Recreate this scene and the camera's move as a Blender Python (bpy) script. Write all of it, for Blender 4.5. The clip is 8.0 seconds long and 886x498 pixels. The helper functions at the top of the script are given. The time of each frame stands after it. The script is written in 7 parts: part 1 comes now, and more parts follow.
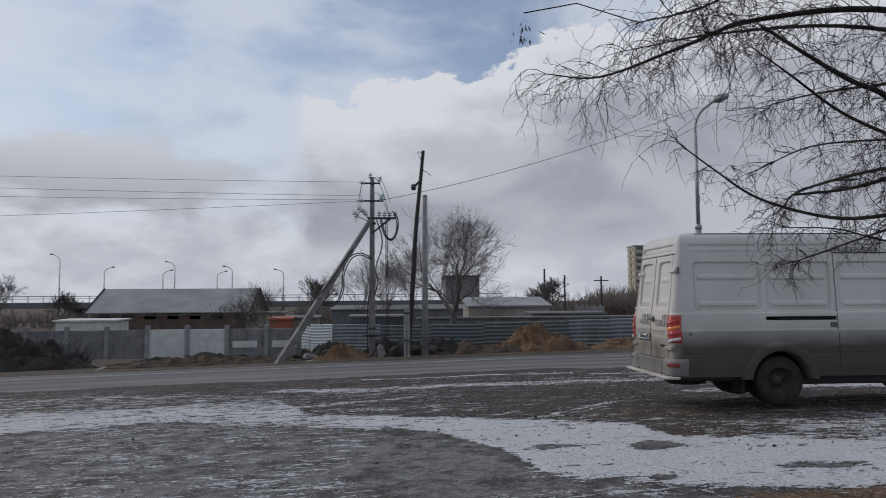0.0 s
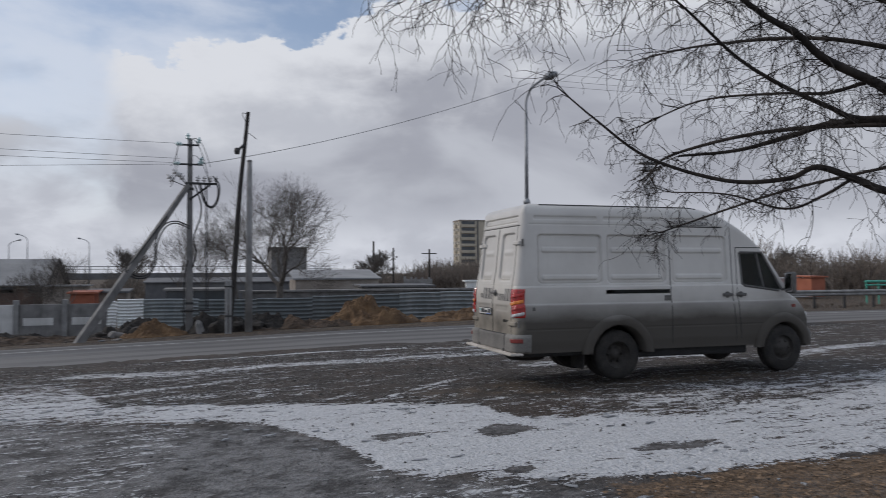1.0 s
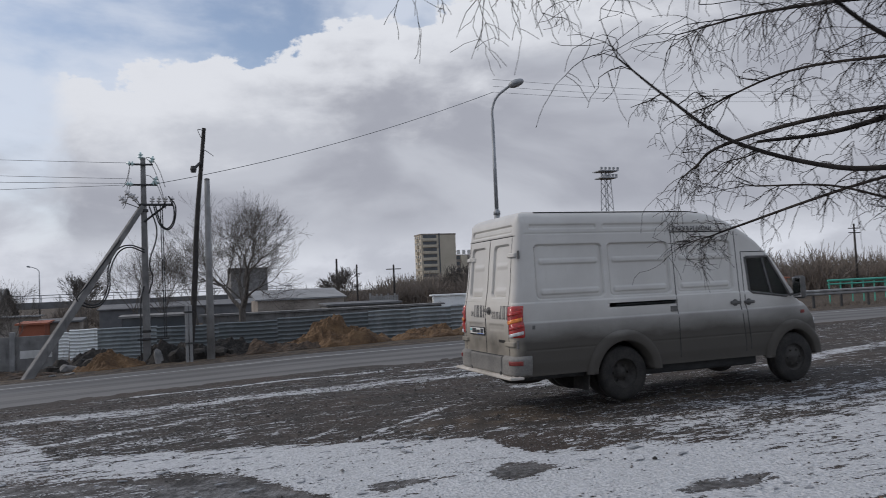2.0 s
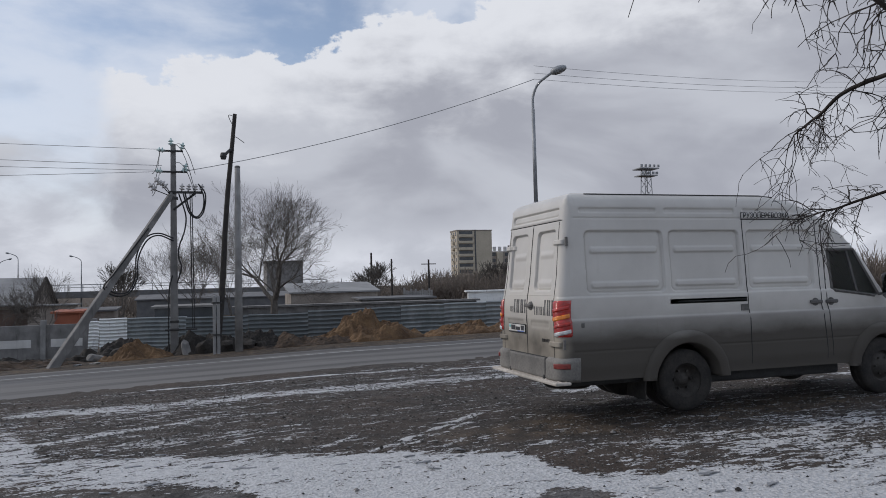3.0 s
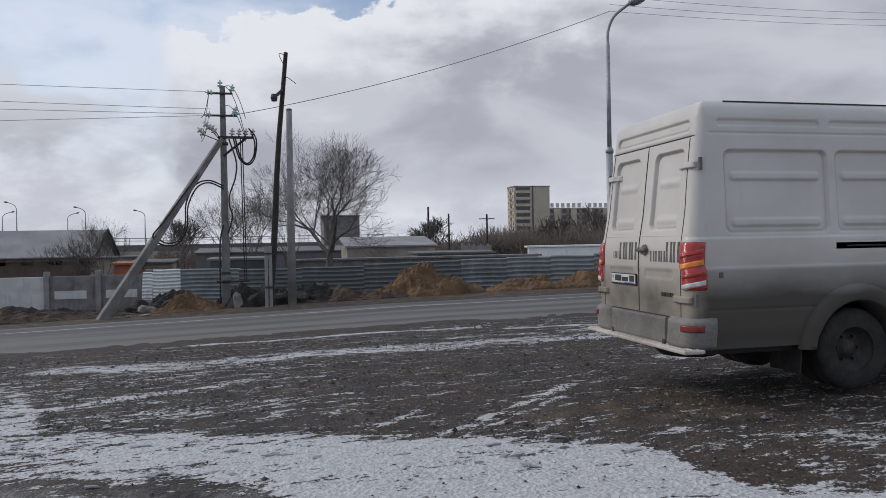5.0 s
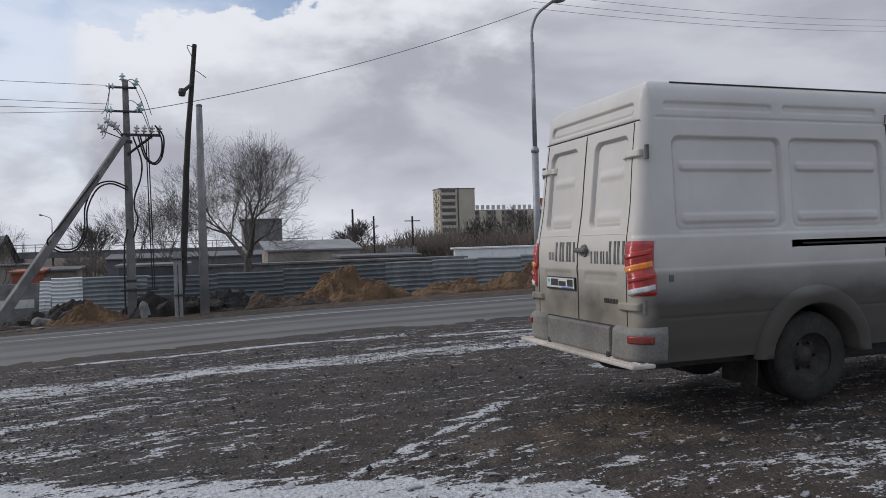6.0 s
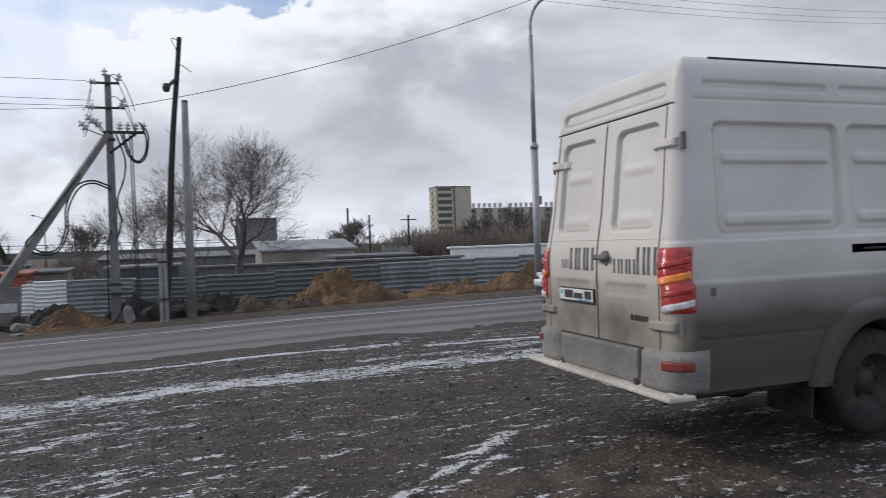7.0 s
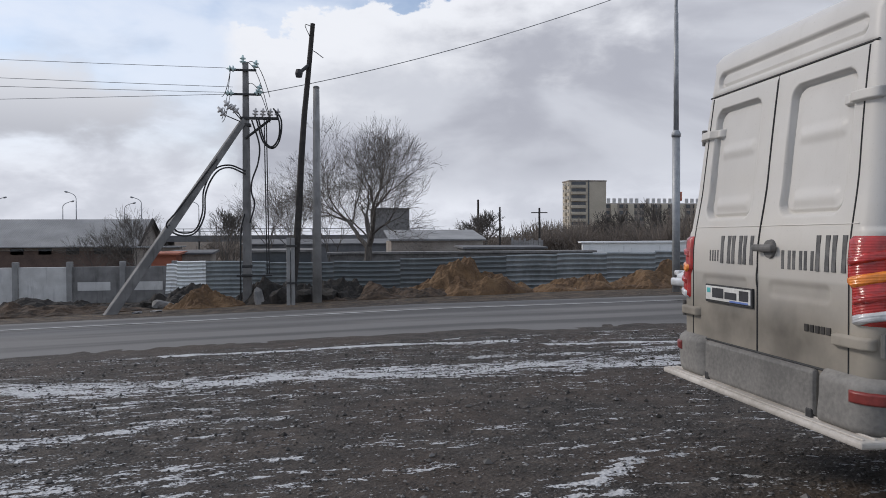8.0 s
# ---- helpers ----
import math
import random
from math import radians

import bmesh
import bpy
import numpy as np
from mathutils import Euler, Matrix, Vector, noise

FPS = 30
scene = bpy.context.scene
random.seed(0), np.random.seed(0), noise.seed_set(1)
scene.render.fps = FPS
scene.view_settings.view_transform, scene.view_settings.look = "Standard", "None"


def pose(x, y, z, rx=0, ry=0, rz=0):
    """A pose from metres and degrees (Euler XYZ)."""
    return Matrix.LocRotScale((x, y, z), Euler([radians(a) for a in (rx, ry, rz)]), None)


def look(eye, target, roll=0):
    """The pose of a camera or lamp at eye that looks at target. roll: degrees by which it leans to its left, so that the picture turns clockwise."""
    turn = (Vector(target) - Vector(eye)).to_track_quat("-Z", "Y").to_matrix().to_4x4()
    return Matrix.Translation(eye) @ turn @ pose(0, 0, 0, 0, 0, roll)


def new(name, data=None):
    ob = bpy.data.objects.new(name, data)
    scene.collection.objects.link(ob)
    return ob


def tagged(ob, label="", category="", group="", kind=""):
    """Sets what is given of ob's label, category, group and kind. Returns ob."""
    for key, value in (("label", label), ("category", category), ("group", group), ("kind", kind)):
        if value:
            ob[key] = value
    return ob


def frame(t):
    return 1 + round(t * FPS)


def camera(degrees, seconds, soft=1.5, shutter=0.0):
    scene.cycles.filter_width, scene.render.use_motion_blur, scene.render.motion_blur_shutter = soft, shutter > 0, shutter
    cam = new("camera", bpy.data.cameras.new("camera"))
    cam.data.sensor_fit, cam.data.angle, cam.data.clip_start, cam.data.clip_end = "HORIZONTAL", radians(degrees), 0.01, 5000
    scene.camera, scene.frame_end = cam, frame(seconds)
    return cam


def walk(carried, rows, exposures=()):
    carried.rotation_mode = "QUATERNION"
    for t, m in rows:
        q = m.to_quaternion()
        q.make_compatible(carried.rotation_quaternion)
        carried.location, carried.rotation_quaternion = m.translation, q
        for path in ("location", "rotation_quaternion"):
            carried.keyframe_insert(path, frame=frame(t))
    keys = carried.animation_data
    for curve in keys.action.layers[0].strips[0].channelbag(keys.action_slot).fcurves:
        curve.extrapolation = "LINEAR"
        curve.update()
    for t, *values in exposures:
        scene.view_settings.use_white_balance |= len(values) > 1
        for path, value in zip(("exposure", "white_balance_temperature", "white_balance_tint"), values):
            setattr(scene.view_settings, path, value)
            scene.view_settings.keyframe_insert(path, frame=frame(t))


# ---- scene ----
cam = camera(62.7, 8.0, soft=0.9, shutter=0.12)
PATH = [
    (0, (2.847, 0.046, 1.592), (2.976, 2.037, 1.736), -0.4),
    (0.2, (2.868, 0.267, 1.601), (3.103, 2.249, 1.733), -1.92),
    (0.5, (2.799, 0.555, 1.617), (3.004, 2.542, 1.719), 0),
    (0.7, (2.846, 0.812, 1.614), (3.102, 2.794, 1.685), -0.55),
    (0.8, (2.901, 0.918, 1.59), (3.236, 2.889, 1.66), -0.23),
    (1, (2.897, 1.094, 1.599), (3.488, 3.003, 1.665), -0.3),
    (1.2, (2.908, 1.329, 1.596), (3.706, 3.162, 1.649), -2.01),
    (1.3, (2.922, 1.456, 1.614), (3.771, 3.264, 1.715), -3.02),
    (1.5, (2.862, 1.633, 1.608), (3.65, 3.464, 1.767), -4.8),
    (1.7, (2.888, 1.87, 1.625), (3.645, 3.717, 1.745), -2.46),
    (1.8, (2.894, 1.969, 1.628), (3.624, 3.827, 1.736), -2.71),
    (2, (2.857, 2.147, 1.663), (3.55, 4.02, 1.765), -2.5),
    (2.2, (2.914, 2.377, 1.655), (3.434, 4.306, 1.75), -3.56),
    (3.3, (3.296, 3.487, 1.537), (3.931, 5.381, 1.624), -0.91),
    (3.5, (3.294, 3.623, 1.51), (3.976, 5.502, 1.561), -1.9),
    (3.8, (3.345, 3.937, 1.531), (3.816, 5.881, 1.562), -2.58),
    (4, (3.333, 4.058, 1.505), (3.707, 6.023, 1.505), -0.8),
    (4.2, (3.419, 4.31, 1.497), (3.806, 6.272, 1.49), -1.01),
    (5.3, (3.567, 5.394, 1.381), (4.076, 7.328, 1.348), -0.01),
    (5.5, (3.632, 5.55, 1.393), (4.2, 7.467, 1.339), 0.7),
    (5.8, (3.75, 5.884, 1.368), (4.381, 7.781, 1.304), -1.25),
    (6, (3.842, 6.051, 1.392), (4.487, 7.944, 1.375), -1.7),
    (6.2, (3.913, 6.309, 1.386), (4.554, 8.204, 1.358), -1.01),
    (6.5, (4.029, 6.583, 1.422), (4.78, 8.436, 1.382), -0.4),
    (6.8, (4.089, 6.807, 1.412), (4.868, 8.649, 1.394), -1.14),
    (7, (4.141, 6.918, 1.452), (4.795, 8.808, 1.43), -2),
    (7.3, (4.266, 7.19, 1.438), (4.575, 9.166, 1.414), -1.53),
    (7.5, (4.363, 7.356, 1.403), (4.616, 9.34, 1.372), -0.9),
    (8, (4.536, 7.758, 1.366), (4.841, 9.735, 1.333), -0.3),
]
walk(cam, [(t, look(eye, target, roll)) for t, eye, target, roll in PATH],
     [(0, -0.27, 6500, 13), (1.5, -0.14, 6500, 13), (3.5, -0.10, 6500, 13), (5.5, -0.02, 6540, 13), (6.5, 0.06, 6540, 13), (7, 0.23, 6540, 13), (7.5, 0.14, 6540, 13), (8, 0.13, 6540, 13)])

# ---- world, sun ----
SUN_AZ, SUN_EL = -62.0, 33.0
world = bpy.data.worlds.new("sky")
scene.world = world
world.use_nodes = True
wn, wl = world.node_tree.nodes, world.node_tree.links
wn.clear()


def wmath(op, a, b=None, c=None, clamp=False):
    n = wn.new("ShaderNodeMath")
    n.operation, n.use_clamp = op, clamp
    for i, v in enumerate((a, b, c)):
        if v is None:
            continue
        if isinstance(v, (int, float)):
            n.inputs[i].default_value = v
        else:
            wl.new(v, n.inputs[i])
    return n.outputs[0]


def wstep(v, lo, hi):
    n = wn.new("ShaderNodeMapRange")
    n.interpolation_type = "SMOOTHSTEP"
    n.inputs[1].default_value, n.inputs[2].default_value = lo, hi
    wl.new(v, n.inputs[0])
    return n.outputs[0]


def wmix(f, a, b):
    n = wn.new("ShaderNodeMix")
    n.data_type = "RGBA"
    for sock, v in ((n.inputs[0], f), (n.inputs[6], a), (n.inputs[7], b)):
        if isinstance(v, (tuple, float, int)):
            sock.default_value = (*v, 1) if isinstance(v, tuple) else v
        else:
            wl.new(v, sock)
    return n.outputs[2]


def wnoise(vec, scale, detail=6, rough=0.55, dist=0.0):
    n = wn.new("ShaderNodeTexNoise")
    n.inputs["Scale"].default_value, n.inputs["Detail"].default_value = scale, detail
    n.inputs["Roughness"].default_value, n.inputs["Distortion"].default_value = rough, dist
    wl.new(vec, n.inputs["Vector"])
    return n.outputs[0]


wcoord = wn.new("ShaderNodeTexCoord").outputs["Generated"]
wsep = wn.new("ShaderNodeSeparateXYZ")
wl.new(wcoord, wsep.inputs[0])
AZ = wmath("MULTIPLY", wmath("ARCTAN2", wsep.outputs[0], wsep.outputs[1]), 57.2958)
EL = wmath("MULTIPLY", wmath("ARCSINE", wsep.outputs[2]), 57.2958)
wmap = wn.new("ShaderNodeMapping")
wmap.inputs["Scale"].default_value = (1, 1, 2.2)
wl.new(wcoord, wmap.inputs[0])
n_big = wnoise(wmap.outputs[0], 3.0, 7, 0.5, 0.3)
n_mid = wnoise(wmap.outputs[0], 9.0, 8, 0.55, 0.2)
n_puff = wnoise(wcoord, 22.0, 6, 0.6, 0.0)
sky = wn.new("ShaderNodeTexSky")
sky.sky_type, sky.sun_disc = "NISHITA", False
sky.sun_elevation, sky.sun_rotation = radians(SUN_EL), radians(SUN_AZ)
sky_dim = wn.new("ShaderNodeVectorMath")
sky_dim.operation = "SCALE"
wl.new(sky.outputs[0], sky_dim.inputs[0])
sky_dim.inputs["Scale"].default_value = 0.115
# thin high veil over the blue
veil = wstep(wmath("ADD", n_big, wmath("MULTIPLY", n_mid, 0.35)), 0.50, 0.76)
tone = wmix(wmath("MULTIPLY_ADD", veil, 0.66, 0.14), sky_dim.outputs[0], (0.76, 0.80, 0.86))
# low bank of cloud towards the horizon
low = wstep(wmath("ADD", EL, wmath("MULTIPLY_ADD", n_mid, 16.0, -8.0)), 15.0, 3.0)
tone = wmix(low, tone, wmix(wstep(n_mid, 0.35, 0.68), (0.56, 0.575, 0.615), (0.76, 0.775, 0.81)))
# grey cloud to the left
ga = wmath("DIVIDE", wmath("ADD", AZ, 22.0), 10.0)
ge = wmath("DIVIDE", wmath("ADD", EL, -9.3), 3.0)
gr = wmath("SQRT", wmath("ADD", wmath("MULTIPLY", ga, ga), wmath("MULTIPLY", ge, ge)))
grey = wstep(wmath("ADD", gr, wmath("MULTIPLY_ADD", n_mid, 1.6, -0.8)), 1.15, 0.55)
tone = wmix(grey, tone, wmix(wstep(EL, 6.0, 13.0), (0.45, 0.46, 0.49), (0.70, 0.71, 0.73)))
# the big cumulus: a bright lumpy upper edge, grey underneath
bound = wmath("MULTIPLY_ADD", AZ, 0.22, 17.0)
edge = wmath("ADD", wmath("SUBTRACT", bound, EL), wmath("ADD", wmath("MULTIPLY_ADD", n_mid, 8.0, -4.0), wmath("MULTIPLY_ADD", n_puff, 3.2, -1.6)))
left = wmath("ADD", wmath("ADD", AZ, 8.5), wmath("MULTIPLY_ADD", n_puff, 4.0, -2.0))
mass = wmath("MULTIPLY", wstep(edge, 0.0, 0.45), wstep(left, 0.0, 2.5))
mass = wmath("MULTIPLY", mass, wstep(AZ, 75.0, 48.0))
mass = wmath("MULTIPLY", mass, wstep(wmath("ADD", EL, wmath("MULTIPLY_ADD", n_mid, 5.0, -2.5)), 2.5, 6.5))
depth = wmath("ADD", edge, wmath("MULTIPLY_ADD", n_mid, 7.0, -3.5))
body_tone = wmix(wstep(depth, 1.0, 9.0), (0.80, 0.81, 0.825), wmix(wstep(n_big, 0.40, 0.60), (0.41, 0.42, 0.46), (0.57, 0.585, 0.62)))
tone = wmix(mass, tone, body_tone)
wbg = wn.new("ShaderNodeBackground")
wbg.inputs[1].default_value = 1.0
cool = wn.new("ShaderNodeVectorMath")
cool.operation = "MULTIPLY"
cool.inputs[1].default_value = (0.965, 1.0, 1.035)
wl.new(tone, cool.inputs[0])
wl.new(cool.outputs[0], wbg.inputs[0])
wl.new(wbg.outputs[0], wn.new("ShaderNodeOutputWorld").inputs[0])

sun_data = bpy.data.lights.new("sun", "SUN")
sun_data.energy, sun_data.angle, sun_data.color = 1.3, radians(9), (1.0, 0.94, 0.85)
sun = new("sun", sun_data)
sdir = Vector((math.sin(radians(SUN_AZ)) * math.cos(radians(SUN_EL)), math.cos(radians(SUN_AZ)) * math.cos(radians(SUN_EL)), math.sin(radians(SUN_EL))))
sun.matrix_world = look(sdir * 60, (0, 0, 0))


# ---- materials ----
class Nodes:
    """A material's node tree with short ways to add nodes."""

    def __init__(self, name):
        self.mat = bpy.data.materials.new(name)
        self.mat.use_nodes = True
        self.n, self.l = self.mat.node_tree.nodes, self.mat.node_tree.links
        self.bsdf = self.n["Principled BSDF"]
        self.obj = self.n.new("ShaderNodeTexCoord").outputs["Object"]

    def put(self, sock, v):
        if isinstance(v, tuple):
            sock.default_value = (*v, 1) if len(sock.default_value) == 4 and len(v) == 3 else v
        elif isinstance(v, (int, float)):
            sock.default_value = v
        else:
            self.l.new(v, sock)

    def math(self, op, a, b=0.0, clamp=False):
        n = self.n.new("ShaderNodeMath")
        n.operation, n.use_clamp = op, clamp
        self.put(n.inputs[0], a), self.put(n.inputs[1], b)
        return n.outputs[0]

    def noise(self, scale, detail=4, rough=0.55, vec=None, stretch=None, dist=0.0):
        v = vec or self.obj
        if stretch:
            m = self.n.new("ShaderNodeMapping")
            m.inputs["Scale"].default_value = stretch
            self.l.new(v, m.inputs[0])
            v = m.outputs[0]
        n = self.n.new("ShaderNodeTexNoise")
        n.inputs["Scale"].default_value, n.inputs["Detail"].default_value = scale, detail
        n.inputs["Roughness"].default_value, n.inputs["Distortion"].default_value = rough, dist
        self.l.new(v, n.inputs["Vector"])
        return n.outputs[0]

    def voronoi(self, scale, vec=None, out="Distance"):
        n = self.n.new("ShaderNodeTexVoronoi")
        n.inputs["Scale"].default_value = scale
        self.l.new(vec or self.obj, n.inputs["Vector"])
        return n.outputs[out]

    def step(self, v, lo, hi, to=(0.0, 1.0)):
        n = self.n.new("ShaderNodeMapRange")
        n.interpolation_type = "SMOOTHSTEP"
        for i, x in enumerate((lo, hi, *to)):
            n.inputs[i + 1].default_value = x
        self.l.new(v, n.inputs[0])
        return n.outputs[0]

    def mix(self, f, a, b):
        n = self.n.new("ShaderNodeMix")
        n.data_type = "RGBA"
        self.put(n.inputs[0], f), self.put(n.inputs[6], a), self.put(n.inputs[7], b)
        return n.outputs[2]

    def attr(self, name):
        n = self.n.new("ShaderNodeAttribute")
        n.attribute_name = name
        return n.outputs["Fac"]

    def xyz(self):
        n = self.n.new("ShaderNodeSeparateXYZ")
        self.l.new(self.obj, n.inputs[0])
        return n.outputs

    def random(self):
        return self.n.new("ShaderNodeObjectInfo").outputs["Random"]

    def island(self):
        return self.n.new("ShaderNodeNewGeometry").outputs["Random Per Island"]

    def bump(self, height, strength=0.3, distance=0.02):
        n = self.n.new("ShaderNodeBump")
        n.inputs["Strength"].default_value, n.inputs["Distance"].default_value = strength, distance
        self.l.new(height, n.inputs["Height"])
        self.l.new(n.outputs[0], self.bsdf.inputs["Normal"])

    def done(self, color, rough=0.8, metal=0.0, spec=None):
        self.put(self.bsdf.inputs["Base Color"], color)
        self.put(self.bsdf.inputs["Roughness"], rough)
        self.put(self.bsdf.inputs["Metallic"], metal)
        if spec is not None:
            self.bsdf.inputs["Specular IOR Level"].default_value = spec
        return self.mat


def simple(name, a, b, scale=6.0, rough=0.8, metal=0.0, bump=0.2, dist=0.01, fine=40.0, vary=0.0, spec=None):
    """Two tones mixed by coarse and fine noise, with relief."""
    m = Nodes(name)
    f = m.math("ADD", m.math("MULTIPLY", m.noise(scale), 0.65), m.math("MULTIPLY", m.noise(fine, 3), 0.35))
    if vary:
        f = m.math("ADD", f, m.math("MULTIPLY", m.math("SUBTRACT", m.random(), 0.5), vary))
    col = m.mix(m.step(f, 0.3, 0.7), a, b)
    m.bump(m.noise(fine, 4), bump, dist)
    return m.done(col, rough, metal, spec)


def ground_material():
    m = Nodes("ground")
    snow, ice, leaf, earth = m.attr("snow"), m.attr("ice"), m.attr("leaf"), m.attr("earth")
    big, mid, fine = m.noise(0.5, 4), m.noise(3.0, 5, 0.6), m.noise(22.0, 5, 0.65)
    streak = m.noise(2.2, 5, 0.6, stretch=(0.45, 1.7, 1.0), dist=0.4)
    crust = m.noise(7.0, 3, 0.5, stretch=(0.6, 1.5, 1.0), dist=0.8)
    peb = m.voronoi(34.0)
    grit = m.noise(90.0, 3, 0.7)
    clod = m.noise(13.0, 4, 0.6, stretch=(0.8, 1.25, 1.0), dist=0.3)
    gravel = m.mix(m.step(mid, 0.3, 0.75), (0.029, 0.0238, 0.020), (0.090, 0.073, 0.060))
    gravel = m.mix(m.math("MULTIPLY", m.step(clod, 0.54, 0.40), 0.5), gravel, (0.012, 0.010, 0.009))
    gravel = m.mix(m.step(grit, 0.55, 0.72), gravel, (0.20, 0.185, 0.17))
    gravel = m.mix(m.math("MULTIPLY", m.step(big, 0.45, 0.65), 0.5), gravel, (0.072, 0.050, 0.037))
    icec = m.mix(m.step(m.math("ADD", m.math("MULTIPLY", mid, 0.4), m.math("MULTIPLY", clod, 0.6)), 0.40, 0.62), (0.055, 0.0525, 0.051), (0.195, 0.191, 0.188))
    base = m.mix(m.math("MULTIPLY", ice, m.step(fine, 0.25, 0.55)), gravel, icec)
    earthc = m.mix(m.step(mid, 0.35, 0.7), (0.033, 0.025, 0.018), (0.125, 0.088, 0.056))
    base = m.mix(earth, base, earthc)
    leafc = m.mix(m.step(fine, 0.3, 0.7), (0.06, 0.038, 0.022), (0.20, 0.13, 0.075))
    base = m.mix(m.step(m.math("ADD", leaf, m.math("MULTIPLY", m.math("SUBTRACT", mid, 0.5), 0.9)), 0.4, 0.6), base, leafc)
    flake = m.noise(8.0, 4, 0.6, stretch=(0.55, 1.5, 1.0), dist=0.7)
    s = snow
    for v, weight in ((streak, 1.1), (flake, 1.5), (crust, 0.6), (fine, 0.9), (m.noise(46.0, 2, 0.5), 0.6), (grit, 0.35)):
        s = m.math("ADD", s, m.math("MULTIPLY", m.math("SUBTRACT", v, 0.5), weight))
    cover = m.step(s, 0.49, 0.57)
    snowc = m.mix(m.step(fine, 0.3, 0.7), (0.47, 0.475, 0.485), (0.68, 0.685, 0.695))
    col = m.mix(m.math("MULTIPLY", cover, 0.93), base, snowc)
    rough = m.mix(m.math("MULTIPLY", ice, m.step(mid, 0.35, 0.6)), (0.85, 0.85, 0.85), (0.32, 0.32, 0.32))
    rough = m.mix(cover, rough, (0.75, 0.75, 0.75))
    h = m.math("ADD", m.math("ADD", m.math("MULTIPLY", cover, 0.6), m.math("MULTIPLY", clod, 1.2)), m.math("ADD", m.math("MULTIPLY", peb, 0.5), m.math("MULTIPLY", grit, 0.3)))
    m.bump(h, 0.85, 0.045)
    return m.done(col, rough, 0.0, 0.35)


def road_material():
    m = Nodes("asphalt")
    n1, n2 = m.noise(0.8, 4, stretch=(0.15, 1.2, 1)), m.noise(60.0, 4, 0.7)
    x, y, z = m.xyz()
    track = m.math("SINE", m.math("MULTIPLY", y, 3.4))
    col = m.mix(m.step(m.math("ADD", n1, m.math("MULTIPLY", track, 0.09)), 0.38, 0.64), (0.068, 0.064, 0.060), (0.150, 0.144, 0.138))
    col = m.mix(m.math("MULTIPLY", m.step(n2, 0.5, 0.8), 0.4), col, (0.2, 0.2, 0.2))
    m.bump(n2, 0.3, 0.006)
    return m.done(col, m.step(n1, 0.2, 0.8, (0.55, 0.9)), 0, 0.3)


def concrete_material(name, lo, hi, stain=0.5):
    m = Nodes(name)
    streak = m.noise(3.0, 5, 0.6, stretch=(2.5, 2.5, 0.35))
    col = m.mix(m.step(m.noise(2.0, 5), 0.3, 0.7), lo, hi)
    col = m.mix(m.math("MULTIPLY", m.step(streak, 0.52, 0.75), stain), col, tuple(c * 0.45 for c in lo))
    col = m.mix(m.math("MULTIPLY", m.step(m.noise(45.0, 3), 0.55, 0.8), 0.3), col, tuple(c * 0.6 for c in lo))
    m.bump(m.noise(35.0, 5, 0.65), 0.35, 0.01)
    return m.done(col, 0.9)


def van_paint():
    """White paint under road film: heavy grime low down, deepened on the sides by painted shade; streaks and speckles
    above.
    """
    m = Nodes("dirty_white_paint")
    x, y, z = m.xyz()
    n = m.noise(2.2, 5, 0.6, stretch=(0.6, 0.6, 1.4))
    drip = m.noise(9.0, 4, 0.6, stretch=(2.0, 2.0, 0.25))
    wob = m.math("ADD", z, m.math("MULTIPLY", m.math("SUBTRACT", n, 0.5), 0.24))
    # grime by height and below the shelf; its dark side tone includes painted shade
    grime_shade = m.math("ADD", m.step(wob, 1.42, 0.60, (0.0, 1.0)), m.math("MULTIPLY", m.step(z, 1.145, 1.12), 0.24), True)
    col = m.mix(m.step(m.noise(1.2, 4), 0.3, 0.7), (0.515, 0.495, 0.465), (0.60, 0.58, 0.545))
    # the tail has the tan road dust
    tail = m.math("MULTIPLY", m.step(m.math("ADD", x, m.math("MULTIPLY", n, 0.2)), 0.30, 0.10), m.step(m.noise(1.6, 5), 0.1, 0.75))
    col = m.mix(m.math("MULTIPLY", tail, 0.62), col, (0.56, 0.515, 0.44))
    col = m.mix(m.math("MULTIPLY", m.step(drip, 0.55, 0.8), 0.25), col, (0.45, 0.42, 0.37))
    col = m.mix(m.math("MULTIPLY", grime_shade, 0.93), col, m.mix(tail, (0.042, 0.035, 0.027), (0.34, 0.305, 0.25)))
    col = m.mix(m.math("MULTIPLY", m.step(m.noise(70.0, 3, 0.7), 0.6, 0.75), 0.18), col, (0.16, 0.145, 0.125))
    rough = m.mix(grime_shade, (0.38, 0.38, 0.38), (0.8, 0.8, 0.8))
    m.bump(m.noise(50.0, 3), 0.05, 0.004)
    return m.done(col, rough, 0.0, 0.25)


def leafless(name, a, b):
    m = Nodes(name)
    col = m.mix(m.step(m.noise(8.0, 5, 0.6, stretch=(1, 1, 0.3)), 0.3, 0.7), a, b)
    m.bump(m.noise(30.0, 4, 0.7, stretch=(1, 1, 0.25)), 0.5, 0.01)
    return m.done(col, 0.9, 0, 0.2)


def corrugated(name, a, b):
    m = Nodes(name)
    f = m.math("ADD", m.noise(1.2, 4), m.math("MULTIPLY", m.math("SUBTRACT", m.random(), 0.5), 0.5))
    col = m.mix(m.step(f, 0.3, 0.7), a, b)
    col = m.mix(m.math("MULTIPLY", m.step(m.noise(4.0, 5, stretch=(2, 2, 0.4)), 0.55, 0.8), 0.5), col, (0.12, 0.11, 0.105))
    return m.done(col, m.step(m.noise(12.0), 0.3, 0.7, (0.35, 0.6)), 0.35)


